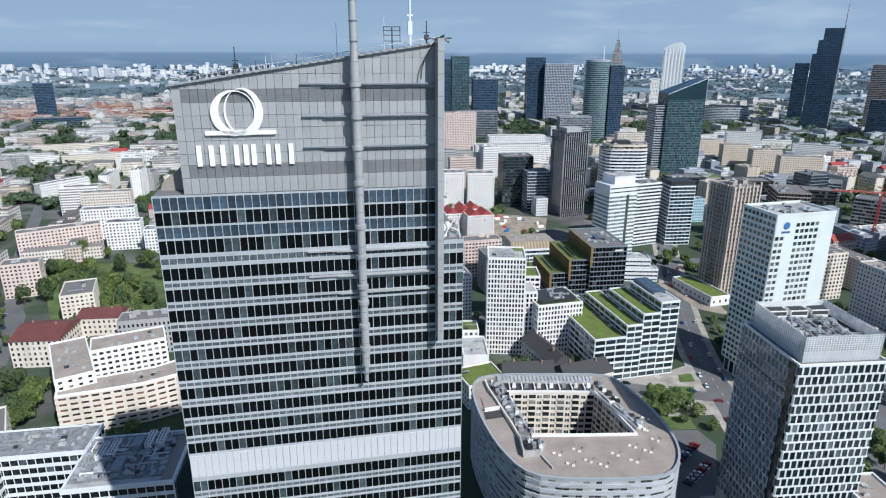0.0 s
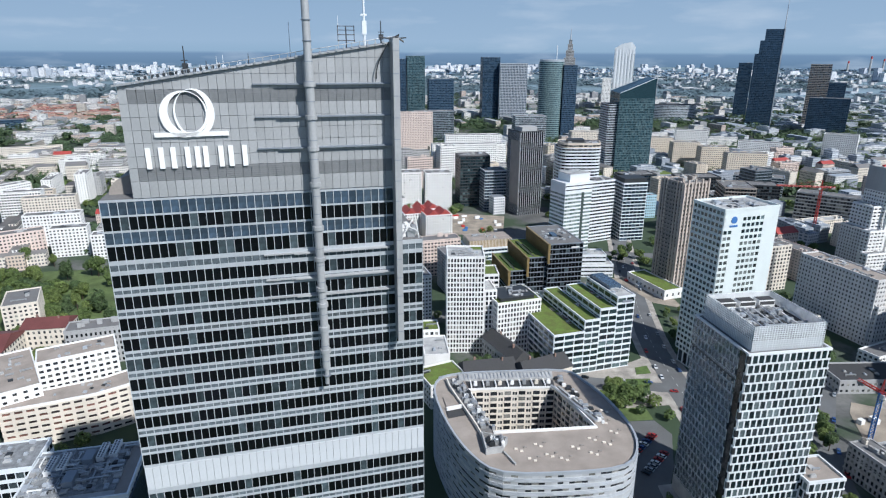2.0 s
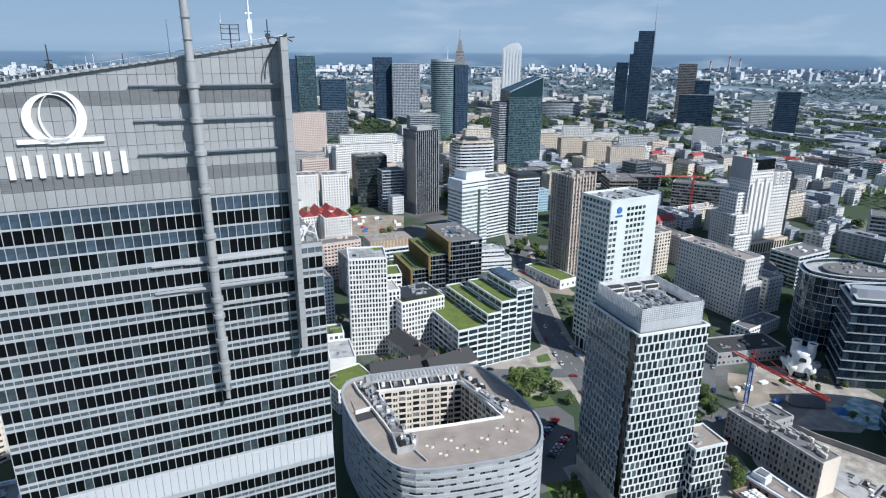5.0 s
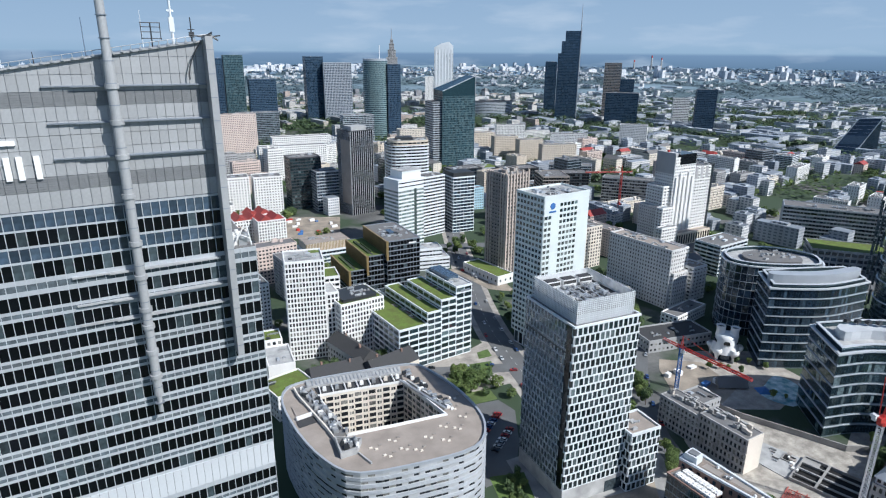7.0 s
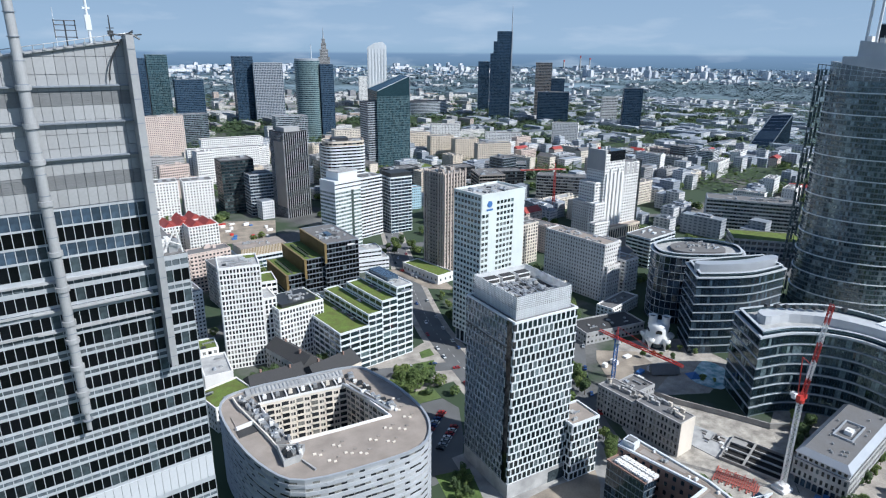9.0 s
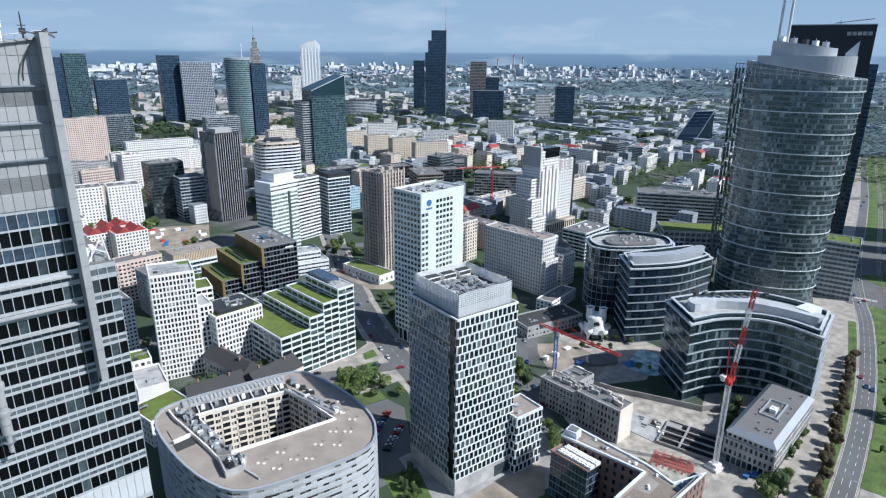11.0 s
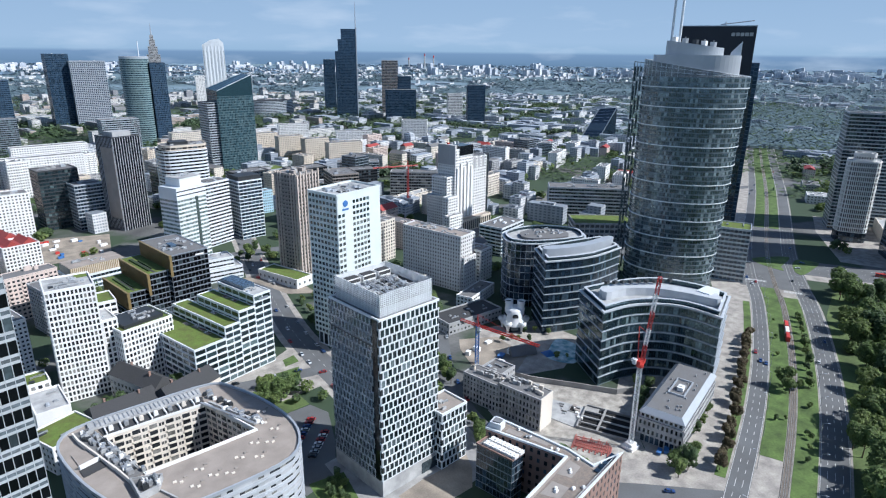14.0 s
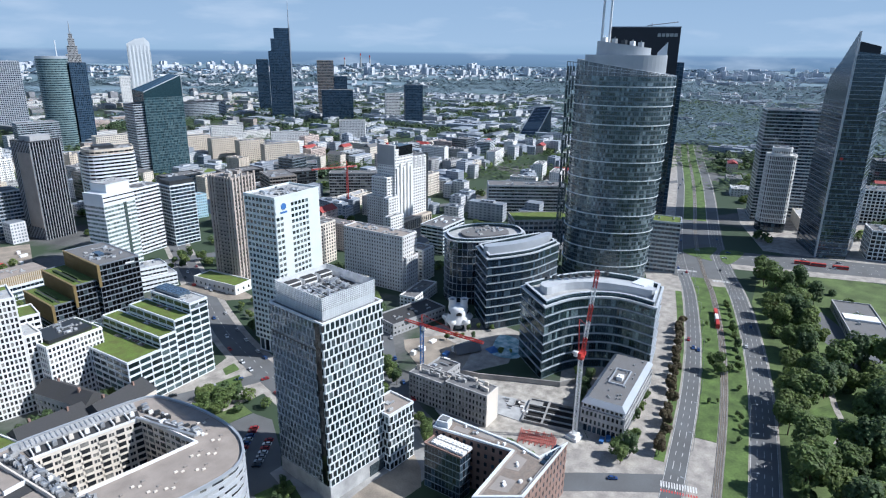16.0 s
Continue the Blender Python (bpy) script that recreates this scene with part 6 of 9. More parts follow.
def sharp_tower():
    root = thing("sharp_tower", "dark glass tower with a tall pointed ridge", "tower", 0, 0, 0)
    A, B, C, D, E = (671, 166.5), (627, 138), (640, 116.5), (690, 122), (700, 150)
    TAKEN.append((660, 140, 36))
    pts = [B, C, D, E, A]
    storeys(root, pts, 0, 140, style(HAZEMET, G_SHARP, 3.6, 1.6, 0.92, 0.8, proud=0.15), split=False)
    q = lambda u: (B[0] + (A[0] - B[0]) * u, B[1] + (A[1] - B[1]) * u)
    ups = [(0.0, 186), (0.35, 180), (0.5, 174), (0.75, 167), (0.92, 159), (1.0, 146)]
    foot = [B, C, D, E, A] + [q(u) for u, _ in ups[-2:0:-1]]
    part("upper_tower", Geo().prism(foot, 140, 180, [182, 179, 186, 172, 146] + [z for _, z in ups[-2:0:-1]]), G_SHARP, root, "dark glass upper storeys with slanted top")
    g = Geo()
    for k in range(11):
        g.prism([(B[0] - 0.25, B[1] - 0.1), (C[0] - 0.25, C[1] - 0.2), C, B], 143 + 3.6 * k, 143.5 + 3.6 * k)
    tagged(part("upper_banding", g, MIDMET, root), kind="stuff")
    part("ridge_fin", Geo().prism([(626.0, 138.0), (627.0, 137.0), (628.0, 138), (627.0, 139)], 0, 198), PALEMET, root, "pale upright ridge fin")
    m = q(0.5)
    part("ridge_glass", Geo().prism([(B[0] - 0.2, B[1] + 0.4), (m[0] - 0.2, m[1] + 0.4), (m[0] + 0.4, m[1]), (B[0] + 0.4, B[1])], 160, 190, [198, 175, 175, 198]), G_BLUE, root)
    part("dark_cap", Geo().prism([(629, 137), (637, 123), (652, 128), (646, 142)], 178, 190, [190, 186, 186, 189]), NAVYP, root)
    g = Geo()
    for k in range(27):
        g.ring(offset(pts, -0.3), offset(pts, 0.05), 5 + k * 5.0, 5.35 + k * 5.0)
    tagged(part("floor_banding", g, MIDMET, root), kind="stuff")
    part("sign", Geo().rod((629.2, 133.6, 92), (628.7, 133.3, 92), 1.3, n=12), REDPAINT, root)


sharp_tower()
block("office_tower", "pale banded glass office tower", 746, 222, 36, 30, -62, 122, style(PALEMET, G_TEAL, 3.7, 3, 0.96, 0.7, proud=0.3), FELT, 10, split=False)
block("office_tower", "dark banded glass office tower", 790, 200, 40, 34, -62, 120, style(PALEMET, G_NAVY, 3.7, 3, 0.96, 0.62), FELT, 6, split=False)
root = thing("white_round_tower", "white rounded tower of narrow upright windows", "tower", 699, 202, -66)
TAKEN.append((696, 206, 22))
pts = smooth_path([(-12, -10), (0, -12.5), (12, -10), (13, 7), (0, 12.5), (-13, 7)], 4)
storeys(root, pts, 0, 10, style(DARKMET, G_NAVY, 5, 3, 0.9, 0.8))
storeys(root, pts, 10, 80, style(WHITE, G_DARK, 4.6, 2.0, 0.5, 0.72, proud=0.4))
storeys(root, [(x * 0.65, y * 0.65) for x, y in pts], 80, 87, style(WHITE, G_DARK, 7, 4, 0.5, 0.3))
roof(root, pts, 80, PALEROOF, None, 0, WHITE)
roof(root, [(x * 0.65, y * 0.65) for x, y in pts], 87, PALEROOF, random.Random(1), 3, WHITE)


def curved_office(label, pts, h, st, rimh, ledge):
    root = thing("curved_office", label, "office building", 0, 0, 0)
    cx, cy = sum(p[0] for p in pts) / len(pts), sum(p[1] for p in pts) / len(pts)
    TAKEN.append((cx, cy, 28))
    TAKEN.extend([(x, y, 8) for x, y in pts[::3]])
    n = round(h / 5.6)
    for k in range(n):
        storeys(root, pts, h * k / n, h * (k + 1) / n - 0.2, st, split=False)
        part("ledge", Geo().ring(offset(pts, -0.6), offset(pts, 0.2), h * (k + 1) / n - 0.2, h * (k + 1) / n + 0.12), ledge, root)
    part("roof", Geo().prism(offset(pts, 0.1), h, h + 0.2), PALEROOF, root)
    part("white_rim", Geo().ring(offset(pts, -0.9), offset(pts, 0.5), h + 0.1, h + rimh * 0.35), RIMW, root, "white overhanging roof rim")
    part("terrace_wall", Geo().ring(offset(pts, 1.6), offset(pts, 2.0), h + 0.1, h + rimh), G_OFF, root, "glazed wall set back behind the rim")
    part("upper_rim", Geo().ring(offset(pts, 1.2), offset(pts, 2.6), h + rimh, h + rimh + 0.4), RIMW, root)
    return root


FLOORLINE = mat("blue_grey_floor_line", (0.20, 0.245, 0.27), 0.35, 0.2, var=0.2, big=0.3, bump=0)
RIMW = mat("pale_rim_panels", (0.60, 0.63, 0.66), 0.45, 0.1, var=0.12, big=0.3, bump=0.02)
ST_OFF = style(FLOORLINE, G_OFF, 3.8, 1.5, 0.93, 0.76, proud=0.12, pier=DARKTEAL)
front = smooth_path([(261, 180), (280, 177), (295, 168), (303, 155), (304, 137)], 4, closed=False)
back = smooth_path([(336, 149), (336, 168), (326, 190), (304, 202), (276, 208)], 4, closed=False)
root = curved_office("curved glass office with white ledges facing the street", front + back, 44.5, ST_OFF, 2.8, PALEMET)
part("roof_screen", Geo().prism(smooth_path([(276, 190), (290, 187), (304, 176), (312, 160), (316, 146), (322, 149), (318, 170), (304, 188), (282, 198)], 3), 44.6, 49.5), SCREEN, root)
part("roof_screen", Geo().box(318, 152, 44.6, 330, 160, 50), WHITEMET, root)
for k in range(9):
    part("roof_unit", Geo().box(284 + k * 4, 196 - k * 2.6, 50.5, 286.5 + k * 4, 198 - k * 2.6, 52.2), DARKMET, root)
front = smooth_path([(287, 245), (303, 238), (322, 233), (350, 234)], 4, closed=False)
back = smooth_path([(358, 256), (334, 262), (302, 268)], 4, closed=False)
root = curved_office("curved dark glass office with a white roof screen", front + back, 50, style(FLOORLINE, G_NAVY, 3.8, 1.6, 0.93, 0.8, proud=0.12, pier=DARKMET), 2.4, PALEMET)
part("roof_screen", Geo().prism(smooth_path([(294, 251), (312, 243), (330, 239.5), (350, 240), (351, 246), (331, 246), (314, 249.5), (298, 256.5)], 3), 50.1, 56), PALEMET, root, "white curved roof screen")
pts = smooth_path([(305, 297), (310, 284), (324, 275), (340, 269), (354, 267), (366, 286), (348, 310), (318, 313)], 4)
root = curved_office("rounded dark glass office with a white roof rim", pts, 48, style(DARKMET, G_NAVY, 3.8, 2.6, 0.94, 0.9, proud=0.3, pier=PALEMET), 2.2, PALEMET)
part("plant_deck", Geo().prism([(334 + (x - 334) * 0.6, 289 + (y - 289) * 0.6) for x, y in pts], 48, 50.2), FELT, root)
plant(root, random.Random(3), [(318, 278), (352, 278), (352, 304), (318, 304)], 50.2, 16, 0.6)


def grey_office():
    root = thing("grey_stone_office", "low grey stone office with colonnade and dark felt roof", "office building", 265, 134, 14.5)
    take(265, 134, 58, 22, 14.5)
    W, D = 57, 21
    pts = rect_pts(W, D)
    storeys(root, offset(pts, 1.2), 0, 4.5, style(PALEROOF, G_NAVY, 4.5, 2.2, 0.75, 0.95))
    storeys(root, pts, 4.5, 13.0, style(PALEROOF, G_DARK, 4.2, 2.1, 0.5, 0.55, proud=0.3), 120)
    storeys(root, offset(pts, 0.6), 13.0, 16.0, style(PALEMET, G_DARK, 3, 2.1, 0.6, 0.5))
    o, i = offset(pts, -0.3), offset(pts, 2.2)
    n = 4
    part("sloped_roof_edge", Geo().add([(x, y, 16.0) for x, y in o] + [(x, y, 18.3) for x, y in i], [(k, (k + 1) % n, n + (k + 1) % n, n + k) for k in range(n)]), PALEMET, root)
    part("roof", Geo().prism(i, 16.0, 18.25), FELT, root)
    part("roof_well", Geo().ring([(-8, -4), (9, -4), (9, 4), (-8, 4)], [(-7.4, -3.4), (8.4, -3.4), (8.4, 3.4), (-7.4, 3.4)], 18.2, 19.1), PALEMET, root)
    for k in range(26):
        part("column", Geo().rod((-W / 2 + 1 + k * 2.2, -D / 2 + 0.3, 0), (-W / 2 + 1 + k * 2.2, -D / 2 + 0.3, 4.5), 0.25), PALEROOF, root)
    rnd = random.Random(7)
    for k in range(18):
        x, y = rnd.uniform(-24, 24), rnd.uniform(-7, 7)
        part("roof_vent", Geo().box(x - 0.4, y - 0.4, 18.2, x + 0.4, y + 0.4, 18.9).box(x - 0.25, y - 0.25, 18.9, x + 0.25, y + 0.25, 19.2), STEEL, root)
    part("cooler", Geo().box(-3, -2, 18.2, 1, 1, 20.2).rod((-1, -0.5, 20.2), (-1, -0.5, 20.6), 0.7), WHITE, root)


grey_office()


# ---- tenements, building site, brick office ----
for x, y, w, d, h, lab in ((201.6, 207, 23, 11, 15.4, "weathered grey tenement with a flat felt roof"), (205.9, 183.8, 24.2, 11, 17.3, "grey tenement with brick chimneys and blank end wall")):
    root = block("tenement", lab, x, y, w, d, -79.5, h, style(OLDP := mat("weathered_grey_render", (0.46, 0.45, 0.44), 0.9, var=0.3, big=0.3, streaks=0.3), G_FLAT, 3.4, 2.05, 0.52, 0.62, proud=0.35), FELT, 0, 80, rim=0.5)
    rnd = random.Random(int(w))
    for k in range(16):
        u, v = rnd.uniform(-w * 0.45, w * 0.43), rnd.uniform(-1.5, 4.2)
        part("chimney", Geo().box(u - 1.1, v - 0.5, h, u + 1.1, v + 0.5, h + 1.8).box(u - 1.2, v - 0.6, h + 1.8, u + 1.2, v + 0.6, h + 2.0), rnd.choice((GREYP, PALEROOF, CREAM, CONC)), root)
    for j in range(4):
        part("cornice", Geo().box(-w / 2 - 0.4, -d / 2 - 0.6, 2.9 + j * 3.9, w / 2 + 0.4, -d / 2 - 0.34, 3.2 + j * 3.9), OLDP, root)
    for k in range(int(w / 6)):
        part("balcony", Geo().box(-w / 2 + 2 + 6 * k, -d / 2 - 1.3, 7.2, -w / 2 + 4.6 + 6 * k, -d / 2 - 0.3, 7.4).box(-w / 2 + 2 + 6 * k, -d / 2 - 1.3, 7.4, -w / 2 + 4.6 + 6 * k, -d / 2 - 1.22, 8.2), CONC, root)
    if y < 190:
        part("blank_wall", Geo().box(w / 2 + 0.1, -d / 2, 0, w / 2 + 0.5, d / 2, h + 0.6), CREAM, root, "pale cut end wall")
block("tenement_wing", "rear wing of the grey tenement", 214.5, 213, 13, 14, -79.5, 13, style(GREYP, G_FLAT, 3.5, 2.4, 0.4, 0.5), FELT, 4, k=0.5)
block("brick_shed", "low brick yard building", 217, 194, 14, 9, -79.5, 9, style(BRICK, G_FLAT, 4, 3, 0.3, 0.4), FELT, 2, k=0.5)
block("low_hall", "long low hall with a striped pale roof", 260, 290, 46, 20, -2, 7.5, style(GREYP, G_FLAT, 3.6, 3, 0.5, 0.4), SLATE, 10, k=0.5)
block("row_house", "white two-storey house with a dark roof", 292, 316, 36, 12, 20, 8, ST_FLAT, FELT, 4, k=0.5)


DECKBR = mat("weathered_brown_decking", (0.26, 0.205, 0.165), 0.85, var=0.35, big=0.5, fine=2.0, other=(0.36, 0.31, 0.27))


def brick_office():
    root = thing("brick_office", "brown brick office with angled wings and brown-decked gravel roof", "office building", 0, 0, 0)
    TAKEN.extend([(165, 145, 18), (175, 125, 18), (150, 125, 20)])
    H = 24.0
    pts = [(168.3, 166.4), (159.3, 163.2), (170.4, 128.9), (139, 121.7), (151.8, 109.2), (190.3, 116.4), (174.8, 118.7), (175.1, 131.2)]
    storeys(root, pts, 0, H, style(BRICK, G_NAVY, 3.8, 3.4, 0.4, 0.5, proud=0.25))
    roof(root, pts, H, GRAVEL, None, 0, WHITEMET, 0.9, thick=0.6)
    part("roof_decking", Geo().prism(offset(pts, 1.7), H + 0.1, H + 0.2), DECKBR, root, "brown timber roof decking")
    part("roof_house", Geo().prism([(160.5, 162.6), (162.2, 157.6), (166.4, 159), (165, 164.2)], H, H + 3.4), WHITEMET, root)
    part("roof_house_top", Geo().prism([(161.4, 161.8), (162.8, 158.6), (165.6, 159.6), (164.6, 163)], H + 3.4, H + 3.9), LOUVRE, root)
    for q in ([(164, 156.5), (166, 149.5), (169, 150.4), (167.2, 157.2)], [(168.2, 146), (170.4, 138.6), (172.6, 139), (171, 146.6)], [(160, 124.6), (162.5, 119.4), (170.5, 121.4), (170.5, 127)], [(146.5, 121), (150, 114.6), (157.5, 116.4), (155.5, 122.8)]):
        part("roof_deck", Geo().prism(q, H + 0.12, H + 0.24), BROWN, root, "brown timber roof deck")
    rnd = random.Random(17)
    for x, y in ((168, 148), (169, 147), (170, 136), (171.5, 134), (165.5, 122.5), (164.5, 121.5), (153, 119), (152, 118), (158, 115), (173, 125), (178, 117.5), (169.2, 153.5), (161.5, 113)):
        a = rnd.uniform(0.4, 0.9)
        part("roof_vent", Geo().box(x - a, y - a * 0.7, H + 0.12, x + a, y + a * 0.7, H + 1.0).box(x - a * 0.8, y - a * 0.5, H + 1.0, x + a * 0.8, y + a * 0.5, H + 1.25), rnd.choice((WHITE, STEEL, WHITE)), root)
    part("steel_rail", Geo().rod((152.5, 110.2, H + 1.6), (189, 117.0, H + 1.6), 0.08, n=5).rod((152.5, 110.2, H + 1.2), (189, 117.0, H + 1.2), 0.06, n=5), STEEL, root)
    for k in range(5):
        x, y = 172.6 + 3 * k, 114.3 + 0.5 * k
        part("rooflight", Geo().prism([(x, y), (x + 2.4, y + 0.4), (x + 2.0, y + 2.6), (x - 0.4, y + 2.2)], H + 0.1, H + 0.8), G_NAVY, root)
    wing = thing("glass_wing", "dark glazed office wing with rows of white coolers", "office building", 0, 0, 0)
    q = [(151.7, 160.8), (155.1, 143.3), (161.9, 144), (160.4, 161.9)]
    storeys(wing, q, 0, 21, style(MIDMET, G_NAVY, 3.7, 1.7, 0.92, 0.84, proud=0.12))
    part("roof", Geo().prism(offset(q, 0.05), 20.95, 21.15), FELT, wing)
    part("parapet", Geo().ring(offset(q, -0.3), offset(q, 0.4), 21, 21.7), BRICK, wing)
    for k in range(9):
        for s in range(2):
            x, y = 152.9 + 0.36 * k + 3.7 * s, 158.2 - 1.75 * k + 0.5 * s
            part("cooler", Geo().prism([(x, y), (x + 0.3, y - 1.35), (x + 3.1, y - 1.05), (x + 2.8, y + 0.3)], 21.5, 22.7).rod((x + 1.4, y - 0.5, 22.7), (x + 1.4, y - 0.5, 22.95), 0.5), WHITE, wing)


brick_office()


def lattice(g, p, q, w, n, r=0.12):
    """A square lattice mast from p to q."""
    p, q = Vector(p), Vector(q)
    d = (q - p).normalized()
    a = d.orthogonal().normalized()
    b = d.cross(a)
    cs = [a * w + b * w, a * w - b * w, -a * w - b * w, -a * w + b * w]
    for c in cs:
        g.rod(p + c, q + c, r, n=5)
    for i in range(n):
        u, v = p.lerp(q, i / n), p.lerp(q, (i + 1) / n)
        for k in range(4):
            g.rod(u + cs[k], v + cs[(k + 1) % 4], r * 0.6, n=4)
            g.rod(v + cs[k], v + cs[(k + 1) % 4], r * 0.6, n=4)
    return g


def luffing_crane():
    root = thing("tower_crane", "white tower crane with a raised red and white jib", "crane", 227, 135, 0)
    TAKEN.append((227, 135, 6))
    part("base", Geo().box(-3, -3, 0, 3, 3, 1.6).box(-2, -2, 1.6, 2, 2, 3.0), WHITE, root)
    part("mast", lattice(Geo(), (0, 0, 3), (0, 0, 43), 0.9, 22, 0.16), WHITE, root)
    part("slewing_ring", Geo().rod((0, 0, 43), (0, 0, 44.6), 1.6, n=14).box(-2.4, -1.2, 44.6, 2.2, 1.2, 46.6), REDPAINT, root)
    part("cab", Geo().box(-3.4, 0.4, 44.8, -1.6, 2.0, 47.2), WHITE, root)
    p, q = Vector((0.4, -0.4, 45.5)), Vector((1.9, -3.3, 86.8))
    for k, m in enumerate((REDPAINT, WHITE, REDPAINT, WHITE, REDPAINT)):
        part("jib", lattice(Geo(), p.lerp(q, k / 5), p.lerp(q, (k + 1) / 5), 0.7, 5, 0.15), m, root)
    part("a_frame", Geo().rod((-1, 0.8, 46.6), (-1.6, 1.6, 63), 0.2).rod((-0.2, 1.4, 46.6), (-1.6, 1.6, 63), 0.2).rod((-1.6, 1.6, 63), (0.9, -1.2, 60), 0.12), REDPAINT, root)
    part("counter_jib", Geo().box(-2.6, 0.6, 45.4, -0.6, 3.2, 46.6), WHITE, root)
    part("stay", Geo().rod((-1.6, 1.6, 63), (1.9, -3.3, 85), 0.07, n=4), DARKMET, root)


def flat_crane(x, y, h, reach, turn, mast, jib, label):
    root = thing("tower_crane", label, "crane", x, y, turn)
    part("mast", lattice(Geo(), (0, 0, 0), (0, 0, h), 0.9, 14, 0.22), mast, root)
    part("jib", lattice(Geo(), (-reach * 0.3, 0, h), (reach, 0, h + 1), 0.6, 18, 0.18), jib, root)
    part("cab", Geo().box(0.6, -1.2, h - 2.6, 2.4, 0.6, h - 0.4), WHITE, root)
    part("counterweight", Geo().box(-reach * 0.3, -0.8, h - 1.8, -reach * 0.22, 0.8, h + 0.2), CONC, root)
    part("apex", Geo().rod((-0.8, 0, h), (0, 0, h + 7), 0.2).rod((0.8, 0, h), (0, 0, h + 7), 0.2).rod((0, 0, h + 7), (reach * 0.7, 0, h + 1.5), 0.1), jib, root)


luffing_crane()
flat_crane(406, 558, 54, 42, 170, REDPAINT, REDPAINT, "red tower crane over a far building site")
flat_crane(225, 241, 25, 42, -80, BLUEPAINT, REDPAINT, "tower crane with blue mast and low red jib")
# the pit
root = thing("excavation", "open concrete building pit with beams", "building site", 234.5, 154, -66, kind="structure")
# Near-black stands in for the shade of a deep pit and shaft.
PIT_SHADE = mat("pit_shade_black", (0.014, 0.014, 0.015), 0.9, var=0.3)
for xa, ya, xb, yb in ((-13, -11, 13, -10.4), (-13, 10.4, 13, 11), (-13, -10.4, -12.4, 10.4), (12.4, -10.4, 13, 10.4)):
    part("pit_wall", Geo().box(xa, ya, 0.1, xb, yb, 1.6), CONC, root)
part("pit_floor", Geo().box(-12.4, -10.4, 0.1, 12.4, 10.4, 0.17), PIT_SHADE, root, "pit floor painted near black for deep shade")
for k in range(3):
    part("pit_beam", Geo().box(-12.4, -6.4 + 5.6 * k, 0.9, 12.4, -5.6 + 5.6 * k, 1.5), (CONC, PALEROOF, CONC)[k], root)
part("pit_beam", Geo().box(-3.2, -10.4, 0.9, -2.2, 10.4, 1.52), CONC, root)
part("pit_ledge", Geo().box(-12.4, 5.2, 0.17, -6, 10.4, 0.8), CONC, root)
part("site_slab", Geo().prism([(-30, -8), (-13.4, -11), (-13.4, 9), (-33, 9)], 0.1, 0.4), PALEROOF, root, "pale poured concrete slab")
# Flat patch on the slab, painted dark like a shaded shaft.
part("slab_shaft", Geo().box(-20, 2, 0.4, -15.5, 6.5, 0.44), PIT_SHADE, root)
for xa, ya, xb, yb in ((-20.4, 1.6, -15, 2), (-20.4, 6.5, -15, 6.9), (-20.4, 2, -20, 6.5), (-15.4, 2, -15, 6.5)):
    part("shaft_kerb", Geo().box(xa, ya, 0.4, xb, yb, 0.9), CONC, root)
for k in range(12):
    a, b = -12.5 - (k * 37) % 15, -7 + (k * 29) % 15
    part("formwork", Geo().box(a, b, 0.4, a + 0.8 + (k % 3), b + 0.7 + (k % 2), 0.8 + 0.25 * (k % 3)), (CONC, BROWN, STEEL, WHITE)[k % 4], root)
for k in range(2):
    part("site_shed", Geo().box(-33, -6 + 5 * k, 0.1, -30.5, -2 + 5 * k, 2.6), WHITE, root)
root = thing("rebar_mats", "stack of rust-red reinforcement mats", "building material", 214, 147, -62)
REBAR = mat("rust_red_rebar", (0.48, 0.15, 0.12), 0.7, var=0.3)
for k in range(20):
    part("rebar_row", Geo().box(-9 + 0.92 * k, -6.5 + 1.5 * (k % 3), 0.15, -8.5 + 0.92 * k, 6.0 - 1.3 * (k % 4), 0.55), REBAR, root)
for k in range(4):
    part("rebar_row", Geo().box(-8, -4 + 2.6 * k, 0.56, 8 - k, -3.6 + 2.6 * k, 0.8), REBAR, root)
root = thing("site_wall", "grey concrete wall round the building site", "wall", 0, 0, 0, kind="structure")
for (xa, ya), (xb, yb) in (((236, 206), (250, 186)), ((250, 186), (262, 168)), ((262, 168), (280, 160)), ((236, 206), (228, 226))):
    part("wall_panel", Geo().prism(along((xa, ya), (xb, yb), 0.3), 0, 3.2), CONC, root)
for k, (x, y) in enumerate(((234, 124), (237.5, 122.5), (241, 121))):
    r = thing("skip_container", "blue steel rubbish skip", "container", x, y, 20 + 8 * k)
    part("body", Geo().add([(-1.6, -0.9, 0), (1.6, -0.9, 0), (1.6, 0.9, 0), (-1.6, 0.9, 0), (-2.1, -1.1, 1.6), (2.1, -1.1, 1.6), (2.1, 1.1, 1.6), (-2.1, 1.1, 1.6)], [(3, 2, 1, 0), (4, 5, 6, 7), (0, 1, 5, 4), (1, 2, 6, 5), (2, 3, 7, 6), (3, 0, 4, 7)]), BLUEPAINT, r)


